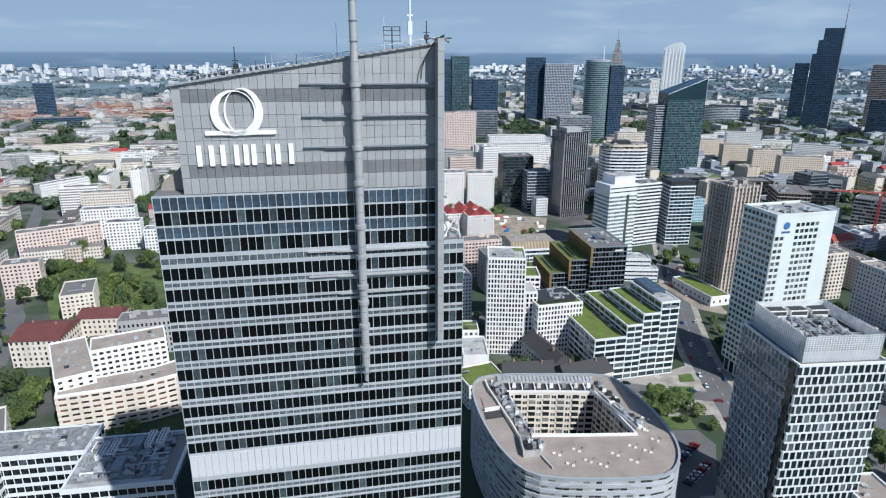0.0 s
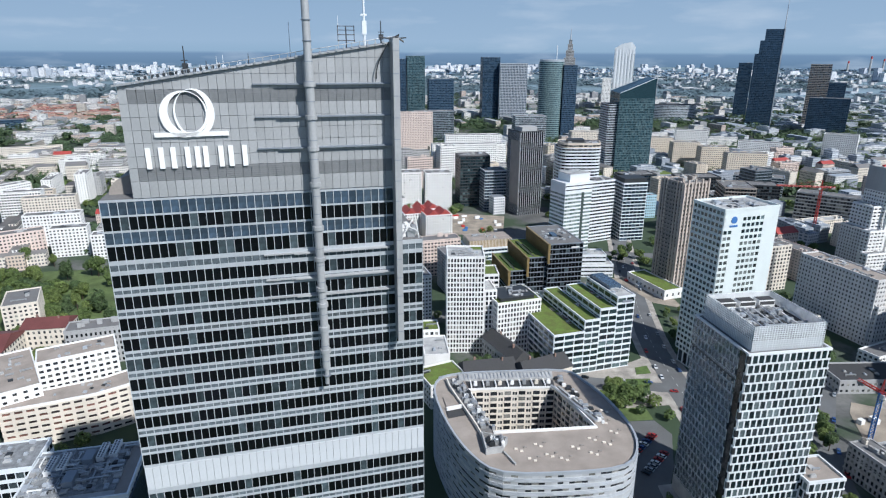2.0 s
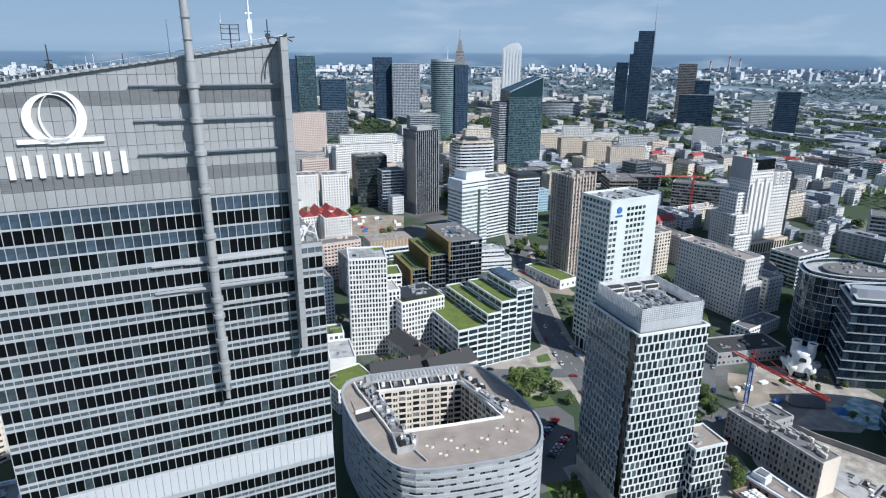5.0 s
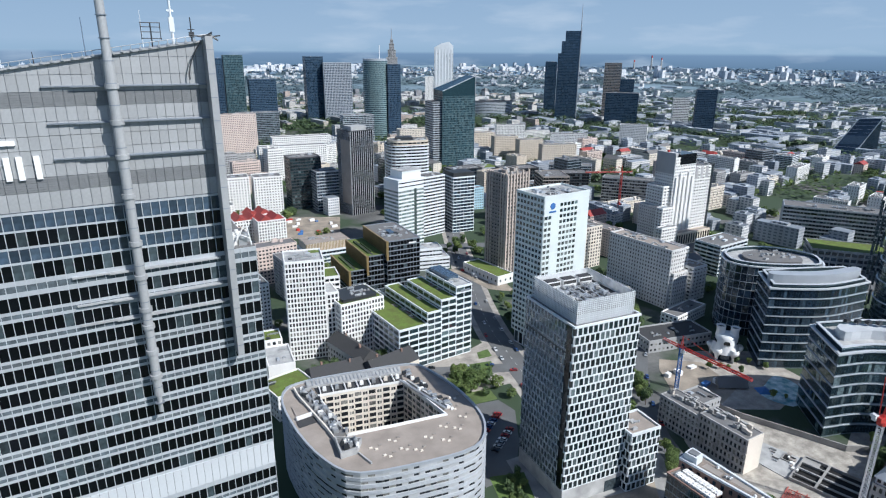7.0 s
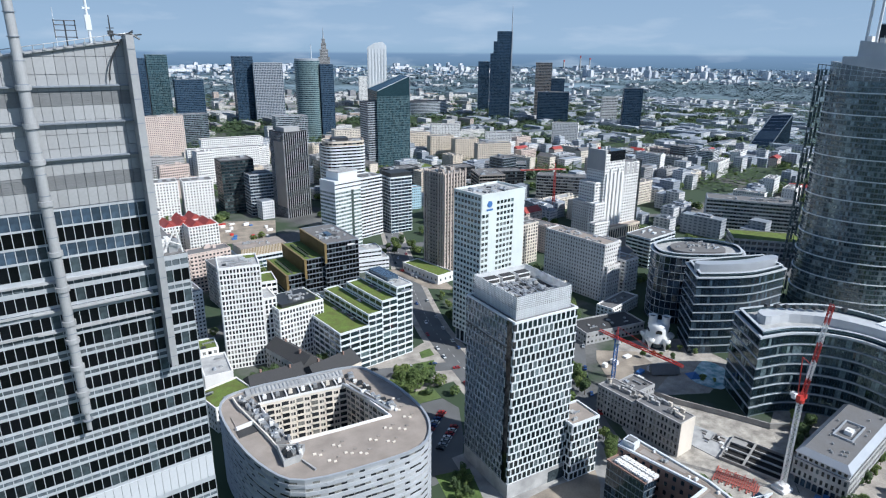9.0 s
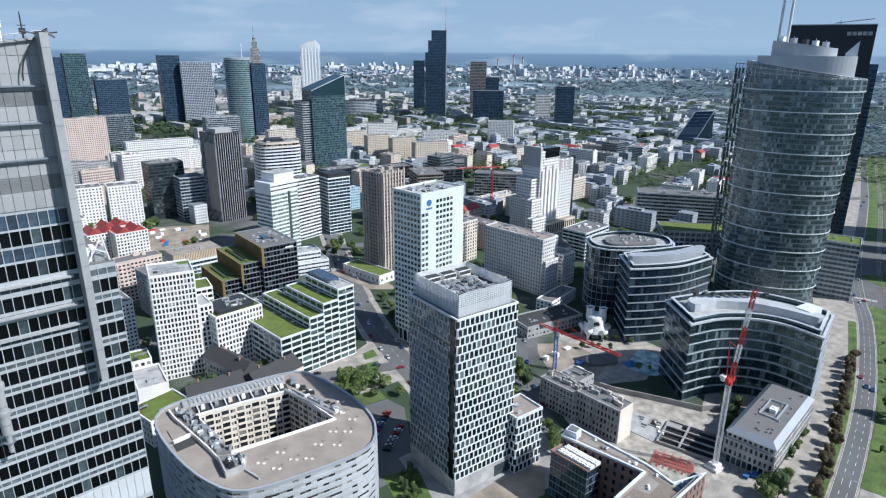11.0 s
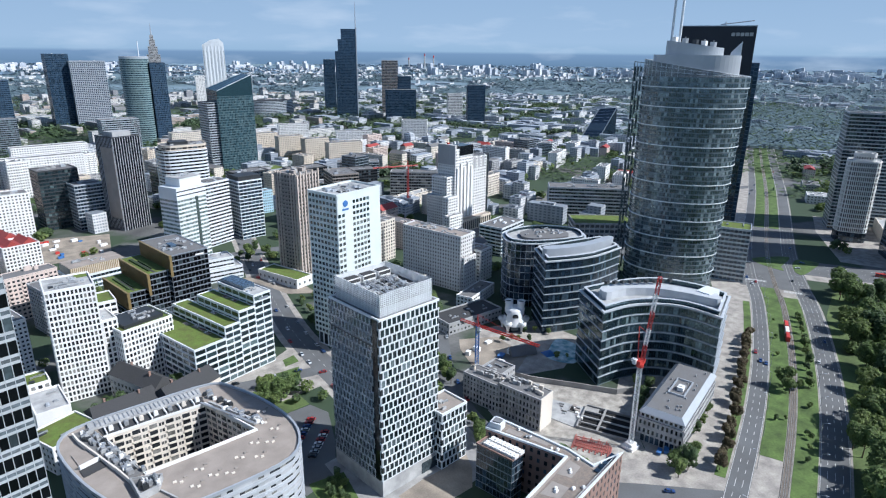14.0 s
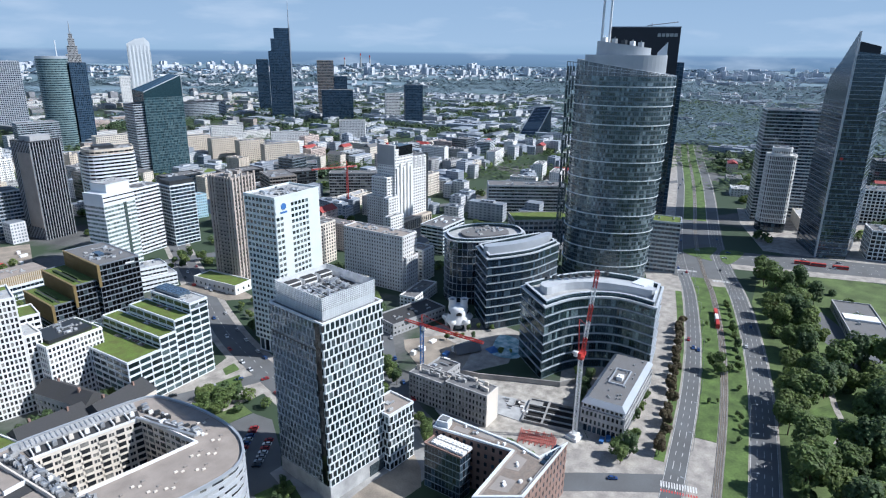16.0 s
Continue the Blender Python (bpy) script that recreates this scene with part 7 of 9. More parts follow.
def pavilion():
    """A white shell on arched feet with two open horns."""
    root = thing("white_pavilion", "white curved shell pavilion with two open horns", "pavilion", 278, 262, -45)
    TAKEN.append((278, 262, 10))
    n = 28

    def loft(cx, cy, rows):
        vs = [(cx + ox + r * math.cos(2 * math.pi * i / n), cy + r * math.sin(2 * math.pi * i / n), z) for z, r, ox in rows for i in range(n)]
        return Geo().add(vs, [(k * n + i, k * n + (i + 1) % n, (k + 1) * n + (i + 1) % n, (k + 1) * n + i) for k in range(len(rows) - 1) for i in range(n)])

    def smooth(ob):
        for f in ob.data.polygons:
            f.use_smooth = True
        return ob
    smooth(part("shell", loft(0, 0, [(4.6, 8.4, 0), (6.2, 8.0, 0), (8.5, 7.2, 0), (11, 6.6, 0), (13.5, 6.3, 0), (15.2, 5.6, 0), (16, 4.2, 0), (16.3, 0.1, 0)]), SHELLW, root, "white smooth shell"))
    for k in range(5):
        a = 2 * math.pi * k / 5 + 0.4
        smooth(part("arched_foot", loft(8.0 * math.cos(a), 8.0 * math.sin(a), [(0, 0.8, 0), (2, 0.9, 0), (4, 1.5, 0), (5.4, 2.6, 0), (6.6, 3.0, 0), (8.0, 2.2, 0)]), SHELLW, root))
    # Dark discs stand in for the shade inside the round openings.
    for k in range(5):
        a = 2 * math.pi * k / 5 + 1.03
        d = Vector((math.cos(a), math.sin(a), 0))
        part("round_opening", Geo().rod(d * 6.3 + Vector((0, 0, 11.5)), d * 6.95 + Vector((0, 0, 11.2)), 1.9, n=20), G_DARK, root, "dark disc for a shaded round opening")
    for s in (-1, 1):
        smooth(part("horn", loft(3.7 * s, 0, [(14, 3.0, 0), (17, 2.5, 0.1 * s), (19.6, 2.5, 0.3 * s), (20.6, 2.8, 0.4 * s), (20.7, 2.5, 0.4 * s), (18, 2.1, 0.2 * s)]), SHELLW, root))
        # A dark cap paints the shaded inside of the horn.
        part("horn_opening", Geo().rod((4.0 * s, 0, 19.4), (4.0 * s, 0, 19.6), 2.2, n=20), G_DARK, root)
    part("glazed_hall", Geo().rod((0, 0, 0), (0, 0, 6), 6.4, n=20), G_NAVY, root)


SHELLW = mat("white_shell", (0.8, 0.8, 0.79), 0.5, var=0.06, bump=0)
pavilion()
pts = smooth_path([(264, 219), (271, 205), (283, 211), (292, 221), (289, 233), (276, 228)], 4)
strip("painted_plaza", "plaza floor painted in white and turquoise", pts, 0.3, mat("painted_floor", (0.70, 0.82, 0.84), 0.7, var=0.35, big=0.25, other=(0.14, 0.50, 0.60)), 0.2, category="plaza")
single("blue_tarpaulin", Geo().add([(264, 220, 0.2), (271, 217, 0.2), (273, 224, 0.2), (266, 227, 0.2), (268, 221.5, 3.0), (270, 223, 2.6)], [(0, 1, 4), (1, 2, 5, 4), (2, 3, 5), (3, 0, 4, 5)]), BLUEPAINT, "crumpled blue tarpaulin over building goods", "tarpaulin")
single("dark_canopy", Geo().add([(246, 232, 1), (262, 226, 1), (265, 233, 1), (250, 240, 1), (248, 236, 6), (263, 229.5, 6)], [(0, 1, 5, 4), (2, 3, 4, 5), (1, 2, 5), (3, 0, 4)]), FELT, "dark pitched canopy on the building site", "canopy")

# ---- beyond the crossroads ----
root = block("long_office", "long banded glass office with timber-lined floors", 560, 425, 86, 26, -46, 34, style(PALEMET, G_TEAL, 3.8, 3, 0.94, 0.6, proud=0.6), FELT, 14)
block("green_roof_hall", "wide hall with yellow-green sedum roof", 512, 368, 60, 34, -40, 15, style(PALEROOF, G_NAVY, 5, 5, 0.8, 0.6), SEDUM, 0)
root = thing("slanted_glass_office", "dark glass office with one steep slanted face", "office building", 1076.4, 846.9, -51.8)
TAKEN.append((1076.4 + 30, 846.9 - 15, 48))
lo, hi = [(0, 0, 0), (38, -1, 0), (74, 24, 0), (36, 26, 0)], [(36, 22, 64), (72, 20, 67)]
part("body", Geo().add(lo + hi, [(3, 2, 1, 0), (0, 1, 5, 4), (1, 2, 5), (2, 3, 4, 5), (3, 0, 4)]), G_NAVY, root)
for a, b in ((lo[0], hi[0]), (lo[1], hi[1]), (hi[0], hi[1]), (lo[0], lo[1])):
    part("pale_edge", Geo().rod(a, b, 0.8, n=6), PALEMET, root)
for k in range(9):
    w = (k + 1) / 10
    p, q = Vector(lo[0]).lerp(Vector(hi[0]), w), Vector(lo[1]).lerp(Vector(hi[1]), w)
    part("floor_line", Geo().rod(p + Vector((0, -0.2, 0.1)), q + Vector((0, -0.2, 0.1)), 0.22, n=4), MIDMET, root)
part("pale_floor", Geo().add([tuple(Vector(lo[0]).lerp(Vector(hi[0]), w) + Vector((0, -0.4, 0.3))) for w in (0.28, 0.52)] + [tuple(Vector(lo[1]).lerp(Vector(hi[1]), w) + Vector((0, -0.4, 0.3))) for w in (0.52, 0.28)], [(0, 3, 2, 1)]), G_BLUE, root)
block("white_office", "white office with square windows across the junction", 816, 135, 40, 26, -66, 38, style(WHITE, G_DARK, 3.8, 4, 0.7, 0.7), FELT, 8)
block("white_office", "low grey-white office facing the cross street", 676, 88, 44, 26, -66, 27, style(WHITE, G_DARK, 3.8, 4, 0.8, 0.75), FELT, 10)
root = block("flat_house", "low grey flat-roofed house in the park", 478, 70, 62, 24, 24, 6, style(GREYP, G_FLAT, 5, 4, 0.6, 0.5), FELT, 3)
part("white_rooflight", Geo().box(-6, -10, 6.1, 4, 11, 7.6), WHITE, root)
root = thing("tram", "red and white tram on the boulevard line", "tram", 417, 143.5, 25.5)
for k in range(3):
    part("tram_car", Geo().box(-15 + k * 10, -1.2, 0.4, -5.4 + k * 10, 1.2, 3.3).box(-14.6 + k * 10, -1.0, 3.3, -5.8 + k * 10, 1.0, 3.6), REDPAINT if k != 1 else WHITE, root)
    part("tram_glazing", Geo().box(-14.5 + k * 10, -1.24, 1.5, -5.9 + k * 10, 1.24, 2.6), G_NAVY, root)
for k, (x, y) in enumerate(((600, 128), (606, 112), (596, 140))):
    r = thing("bus", "red and yellow city bus at the junction", "bus", x, y, -64)
    part("body", Geo().box(-6, -1.25, 0.4, 6, 1.25, 3.1), REDPAINT, r)
    part("glazing", Geo().box(-5.8, -1.28, 1.4, 6.03, 1.28, 2.5), G_NAVY, r)

# ---- the far towers ----
def far(label, x, y, w, d, rot, h, st, **more):
    return block("far_tower", label, x, y, w, d, rot, h, st, FELT, 4, split=False, **more)


root = far("dark glass tower in two shafts", -6, 1688, 44, 35, 5, 158, style(HAZEMET, G_HAZE, 4, 4, 0.9, 0.8))
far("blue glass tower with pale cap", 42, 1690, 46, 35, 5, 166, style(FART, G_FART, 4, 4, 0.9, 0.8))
far("brownish glass tower with round top", 102, 1585, 62, 30, 5, 112, style(HAZEMET, G_HAZE, 4, 4, 0.9, 0.7))
far("black glass slab tower", 240, 1681, 46, 30, 5, 163, style(HAZEMET, G_HAZE, 4, 4, 0.95, 0.85))
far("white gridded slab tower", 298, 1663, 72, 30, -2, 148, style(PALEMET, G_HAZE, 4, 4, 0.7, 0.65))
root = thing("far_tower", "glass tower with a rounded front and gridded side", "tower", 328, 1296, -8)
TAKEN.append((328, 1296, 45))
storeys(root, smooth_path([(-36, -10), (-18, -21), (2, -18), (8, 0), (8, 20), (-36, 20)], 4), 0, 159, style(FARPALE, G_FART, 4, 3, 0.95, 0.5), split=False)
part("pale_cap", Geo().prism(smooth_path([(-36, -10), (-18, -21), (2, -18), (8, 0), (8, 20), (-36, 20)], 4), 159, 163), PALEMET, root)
storeys(root, [(8.5, -16), (36, -10), (36, 20), (8.5, 20)], 0, 152, style(HAZEMET, G_HAZE, 4, 3, 0.85, 0.8), split=False)
part("aerial", Geo().rod((-6, 0, 159), (-6, 0, 190), 0.8), WHITEMET, root)
# stepped stone tower with a spire
root = thing("far_stone_tower", "pale stone high-rise with stepped top and gold-tipped spire", "tower", 520, 1935, -15)
TAKEN.append((520, 1935, 60))
for w, a, b in ((44, 0, 130), (34, 130, 160), (24, 160, 182), (15, 182, 200), (9, 200, 212)):
    storeys(root, rect_pts(w, w), a, b, style(GREYP, G_DARK, 4.5, 3, 0.5, 0.7), split=False)
    part("cornice", Geo().prism(rect_pts(w + 2, w + 2), b - 1, b + 0.6), GREYP, root)
part("spire", Geo().rod((0, 0, 212), (0, 0, 245), 2.2, 0.4, 10), STEEL, root)
root = thing("far_tower", "white glass tower with curved slanted top", "tower", 713, 1996, -20)
TAKEN.append((713, 1996, 45))
storeys(root, rect_pts(62, 32), 0, 172, style(WHITEMET, G_FART, 4, 5, 0.6, 0.7), split=False)
part("slanted_top", Geo().prism([(-31, -16), (-8, -17), (18, -17), (31, -16), (31, 16), (-31, 16)], 172, 190, [190, 203, 208, 195, 195, 188]), WHITEMET, root)
for k in range(6):
    part("facet", Geo().prism([(-29 + k * 10, -16.8), (-25 + k * 10, -17.4), (-21 + k * 10, -16.8)], 0, 185), WHITEMET, root)
far("slim white slab tower", 650, 1960, 26, 20, -15, 100, style(WHITE, G_FLAT, 4, 4, 0.4, 0.4))
root = thing("far_tall_tower", "very tall dark glass tower with stepped shoulders and spire", "tower", 905, 1525, -31)
TAKEN.append((905, 1525, 45))
storeys(root, rect_pts(58, 35), 0, 175, style(HAZEMET, G_HAZE, 4, 4, 0.92, 0.8), split=False)
storeys(root, [(-21, -17), (29, -17), (29, 17), (-21, 17)], 175, 206, style(HAZEMET, G_HAZE, 4, 4, 0.92, 0.8), split=False)
storeys(root, [(-12, -17), (29, -17), (29, 17), (-12, 17)], 206, 232, style(HAZEMET, G_HAZE, 4, 4, 0.92, 0.8), split=False)
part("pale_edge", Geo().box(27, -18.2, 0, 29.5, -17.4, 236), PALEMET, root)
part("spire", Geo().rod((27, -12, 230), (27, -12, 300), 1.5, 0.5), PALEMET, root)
far("dark slab tower beside the tallest", 962, 1722, 34, 25, -30, 150, style(HAZEMET, G_HAZE, 4, 4, 0.95, 0.85))
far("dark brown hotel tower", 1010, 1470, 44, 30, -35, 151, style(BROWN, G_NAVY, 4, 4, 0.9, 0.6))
far("blue glass tower with stepped top", 975, 1370, 80, 40, -35, 80, style(HAZEMET, G_HAZE, 4, 4, 0.92, 0.8))
far("blue glass shaft behind", 1005, 1395, 34, 30, -35, 112, style(HAZEMET, G_HAZE, 4, 4, 0.92, 0.8))
far("dark glass tower at the centre's edge", 1090, 1200, 44, 30, -35, 96, style(HAZEMET, G_HAZE, 4, 4, 0.9, 0.8))
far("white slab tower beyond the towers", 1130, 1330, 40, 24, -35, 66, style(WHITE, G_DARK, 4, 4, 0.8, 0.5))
far("dark blue tower standing alone in the old town", -1052, 1662, 44, 25, 30, 96, style(HAZEMET, G_HAZE, 4, 5, 0.95, 0.7))
far("dark podium of the lone tower", -960, 1560, 110, 30, 20, 18, style(HAZEMET, G_HAZE, 4, 5, 0.95, 0.7))
# sloping-topped green glass tower
root = thing("glass_tower", "dark green glass tower with sloping top", "tower", 352, 935, 4)
TAKEN.append((352, 935, 38))
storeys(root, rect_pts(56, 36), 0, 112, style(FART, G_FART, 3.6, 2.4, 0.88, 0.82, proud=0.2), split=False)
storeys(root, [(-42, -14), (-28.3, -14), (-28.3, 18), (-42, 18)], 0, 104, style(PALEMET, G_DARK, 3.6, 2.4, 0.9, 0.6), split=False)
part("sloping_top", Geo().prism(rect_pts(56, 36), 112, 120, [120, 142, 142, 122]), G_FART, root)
part("top_frame", Geo().rod((-28, -18.3, 120), (28, -18.3, 142), 0.5).rod((28, -18.3, 112), (28, -18.3, 142), 0.5), PALEMET, root)
block("flat_hall", "long low hall with green roof strip", 345, 840, 80, 30, 8, 14, style(PALEMET, G_DARK, 4, 4, 0.9, 0.5), SEDUM, 4, split=False)
root = thing("round_station", "wide round low-rise in pale ribbed glass", "office building", 745, 1680, 0)
TAKEN.append((745, 1680, 70))
storeys(root, smooth_path([(-64, -10), (-40, -36), (0, -44), (40, -36), (64, -10), (40, 20), (-40, 20)], 4), 0, 42, style(PALEMET, G_TEAL, 4, 4, 0.9, 0.5), split=False)
# mid-town slabs that stand out
for x, y, w, d, r, h, wl, lab in ((24, 1132, 66, 20, 8, 73, PINK, "tall pinkish slab of flats"), (95, 923, 97, 18, 4, 46, WHITE, "long white slab of flats"), (118, 1010, 92, 18, 4, 48, WHITE, "long white slab of flats"), (4, 702, 36, 22, 4, 46, WHITE, "white slab of flats with loggias"), (42, 704, 30, 22, 4, 45, WHITE, "white slab of flats with loggias"), (440, 1027, 38, 22, -5, 40, TAN, "tan point block of flats with loggias"), (455, 962, 41, 22, -7, 41, TAN, "tan point block of flats with loggias"), (480, 919, 40, 22, -7, 40, TAN, "tan point block of flats with loggias"), (500, 860, 55, 20, -11, 39, TAN, "tan slab of prefabricated flats"), (749, 1005, 50, 22, -40, 46, WHITE, "white slab house with blank gable"), (540, 1120, 56, 22, -20, 40, WHITE, "white office slab among flats"), (640, 1060, 70, 24, -30, 26, WHITE, "long white house with flat roof"), (330, 1080, 60, 20, 0, 44, CREAM, "cream block of flats")):
    block("apartment_block", lab, x, y, w, d, r, h, style(wl, G_FLAT, 3.0, 3.0, 0.48, 0.5, proud=0.35), FELT, 5, split=False)
for x, y, w, d, r, h, wl, gl, lab in ((86, 732, 36, 26, 8, 60, DARKMET, G_TEAL, "dark green glass office block"), (108, 712, 26, 24, 8, 46, PALEMET, G_NAVY, "blue-grey glass office block"), (70, 1300, 80, 30, 4, 60, MIDMET, G_TEAL, "wide teal glass office block"), (215, 800, 36, 24, 10, 40, DARKMET, G_NAVY, "dark low office block among flats"), (300, 760, 44, 26, 10, 30, DARKMET, G_NAVY, "dark flat-roofed office block"), (360, 720, 50, 26, 0, 34, DARKMET, G_DARK, "dark grey office row"), (420, 690, 46, 26, -14, 30, DARKMET, G_DARK, "dark grey office row"), (355, 620, 30, 40, -14, 44, BROWN, G_DARK, "brown ribbed office slab"), (470, 770, 60, 24, -30, 24, PALEMET, G_NAVY, "blue-grey banded office among flats"), (480, 620, 90, 18, -42, 30, GREYP, G_FLAT, "long grey apartment row"), (250, 1200, 60, 30, 2, 60, PALEMET, G_TEAL, "pale glass office block")):
    block("office_block", lab, x, y, w, d, r, h, style(wl, gl, 3.6, 3.0, 0.92, 0.65), FELT, 6, split=False)
# chimneys on the skyline
for az, r, h in ((-36.2, 3900, 150), (-37.6, 4000, 190), (-38.4, 4050, 170), (-61.5, 3900, 120)):
    x, y = -math.sin(radians(az)) * r, math.cos(radians(az)) * r
    q, z = far_map(5200)
    t = thing("power_chimney", "tall banded power station chimney far off", "chimney", x, y, 0, z * 0.8)
    part("shaft", Geo().rod((0, 0, -10), (0, 0, h * 0.55), 7, 4), PALEROOF, t)
    part("red_band", Geo().rod((0, 0, h * 0.55), (0, 0, h * 0.62), 4.2, 4), REDPAINT, t)

# ---- the boulevard and the streets ----
def band(name, label, line, w0, w1, z, material, thick=0.12, category="road"):
    """A strip of ground that follows a line, from w0 to w1 to its left (negative: right)."""
    g, n = Geo(), len(line)
    lo, hi = [], []
    for i, p in enumerate(line):
        a, b = Vector(line[max(0, i - 1)]), Vector(line[min(n - 1, i + 1)])
        d = (b - a).normalized()
        m = Vector((-d.y, d.x))
        lo.append(Vector(p) + m * w0)
        hi.append(Vector(p) + m * w1)
    vs = [(p.x, p.y, z - thick) for p in lo] + [(p.x, p.y, z - thick) for p in hi] + [(p.x, p.y, z) for p in lo] + [(p.x, p.y, z) for p in hi]
    fs = []
    for i in range(n - 1):
        fs += [(2 * n + i, 2 * n + i + 1, 3 * n + i + 1, 3 * n + i), (i, i + 1, 2 * n + i + 1, 2 * n + i), (n + i + 1, n + i, 3 * n + i, 3 * n + i + 1)]
    fs += [(0, 2 * n, 3 * n, n), (n - 1, 2 * n - 1, 4 * n - 1, 3 * n - 1)]
    return single(name, g.add(vs, fs), material, label, category, kind="structure")


def dashes(line, off, z, w=0.1, length=3.0, gap=5.0, solid=False):
    g = Geo()
    for (xa, ya), (xb, yb) in zip(line, line[1:]):
        d = Vector((xb - xa, yb - ya))
        L = d.length
        d.normalize()
        m = Vector((-d.y, d.x))
        s = 0.0
        while s < L - 1:
            e = min(L, s + (length if not solid else L))
            p, q = Vector((xa, ya)) + d * s + m * off, Vector((xa, ya)) + d * e + m * off
            g.prism([tuple(p - m * w), tuple(q - m * w), tuple(q + m * w), tuple(p + m * w)], z, z + 0.012)
            s = e + gap
    return g


BOUL = smooth_path([(150, 52), (245, 84), (315, 109), (382, 137), (458, 174), (510, 204), (600, 250), (850, 362), (1150, 506), (1500, 670)], 3, closed=False)
take_line(BOUL, 46)
band("pavement", "pale paved walk and verge along the boulevard", BOUL, -36, 38, 0.10, PAVING, category="pavement")
band("road", "grey asphalt carriageway with white lane marks", BOUL, 2.2, 11.4, 0.16, ASPHALT)
band("road", "grey asphalt carriageway with white lane marks", BOUL, -35, -23, 0.16, ASPHALT)
near_b = BOUL[:20]
band("grass_verge", "mown green median between road and tramway", BOUL[4:15], -8.4, 1.6, 0.22, LAWN, category="lawn")
band("grass_verge", "green median beyond the junction", BOUL[19:], -8.4, 1.6, 0.22, LAWN, category="lawn")
band("grass_verge", "green verge beyond the junction", BOUL[19:], -22.4, -12.7, 0.22, LAWN, category="lawn")
band("road", "wide grey asphalt junction of the boulevard", BOUL[14:20], -36, 16, 0.17, ASPHALT)
band("grass_verge", "green median with young trees beside the tramway", BOUL[:14], -22.4, -12.7, 0.22, LAWN, category="lawn")
band("grass_verge", "green strip under the street trees", BOUL[3:13], 12.4, 17.0, 0.22, LAWN, category="lawn")
band("tramway", "brown ballast tramway with steel rails", BOUL, -12.3, -8.7, 0.2, TRACK, category="tramway")
g = Geo()
for o in (-12.0, -10.9, -10.1, -9.0):
    for (xa, ya), (xb, yb) in zip(BOUL, BOUL[1:]):
        d = Vector((xb - xa, yb - ya)).normalized()
        m = Vector((-d.y, d.x))
        p, q = Vector((xa, ya)) + m * o, Vector((xb, yb)) + m * o
        g.rod((p.x, p.y, 0.26), (q.x, q.y, 0.26), 0.09, n=4)
single("tram_rails", g, STEEL, "four worn steel tram rails", "rails", kind="structure")
for o in (5.3, 8.3, -26, -29, -32):
    single("lane_marks", dashes(near_b, o, 0.165), PAINTW, "dashed white lane marks", "road marking", kind="structure")
for o in (2.5, 11.1, -23.3, -34.7):
    single("edge_line", dashes(BOUL, o, 0.165, 0.09, solid=True, gap=0.1), PAINTW, "solid white edge line", "road marking", kind="structure")


def beside(i, off):
    """A spot beside the boulevard's line, and the line's turn there."""
    k = min(len(BOUL) - 2, int(i))
    a, b = Vector(BOUL[k]), Vector(BOUL[k + 1])
    d = (b - a).normalized()
    p = a + (b - a) * (i - k) + Vector((-d.y, d.x)) * off
    return p.x, p.y, math.degrees(math.atan2(d.y, d.x))


def street_lamp(x, y, rot):
    root = thing("street_lamp", "tall grey street lamp with one arm", "street lamp", x, y, rot, 0.1, group="street lamps along the boulevard")
    part("pole", Geo().rod((0, 0, 0), (0, 0, 9), 0.13, 0.08).rod((0, 0, 9), (0, 2.2, 9.6), 0.07), STEEL, root)
    part("lamp_head", Geo().box(-0.2, 1.9, 9.5, 0.2, 2.9, 9.7), PALEMET, root)
    return root


first = street_lamp(*beside(2.4, 1.3))
for k in range(1, 11):
    x, y, r = beside(2.4 + 1.15 * k, 1.3)
    copy_thing(first, pose(x, y, 0.1, 0, 0, r))
for k in range(11):
    x, y, r = beside(2.9 + 1.15 * k, -22.5)
    copy_thing(first, pose(x, y, 0.1, 0, 0, r + 180))


def crossing(x, y, rot, n, length, step=1.1, material=None):
    g = Geo()
    for i in range(n):
        g.box(i * step, -length / 2, 0.166, i * step + step * 0.5, length / 2, 0.18)
    single("zebra_crossing", g, material or PAINTW, "white striped pedestrian crossing", "road marking", x, y, rot, kind="structure")


crossing(226, 90, -63, 14, 4)
crossing(222, 88, -63, 14, 1.6, material=REDPAINT)
crossing(495, 178, -63, 12, 4)
crossing(500, 210, -63, 14, 4)
# cross street at the roundabout
CROSS = [(400, 500), (470, 360), (531, 262), (585, 160), (640, 60), (720, -90)]
take_line(CROSS, 30)
band("road", "wide grey cross street at the junction", smooth_path(CROSS, 3, closed=False), -20, 20, 0.14, ASPHALT)
band("pavement", "pale paved strip beside the cross street", smooth_path(CROSS[2:], 3, closed=False), -34, -20, 0.13, PAVING, category="pavement")
for o in (-10, 0, 10):
    single("lane_marks", dashes(CROSS[1:5], o, 0.15), PAINTW, "dashed white lane marks", "road marking", kind="structure")
g = smooth_path([(545, 200), (556, 206), (588, 213), (560, 232), (548, 222)], 5)
strip("traffic_island", "green grass island at the junction", g, 0.3, LAWN, 0.3, category="lawn")
g = smooth_path([(546, 185), (578, 186), (592, 190), (585, 205), (560, 198)], 5)
strip("traffic_island", "green grass island at the junction", g, 0.3, LAWN, 0.3, category="lawn")
g = smooth_path([(535, 235), (556, 244), (548, 250), (532, 244)], 5)
strip("traffic_island", "green grass island at the junction", g, 0.3, LAWN, 0.3, category="lawn")
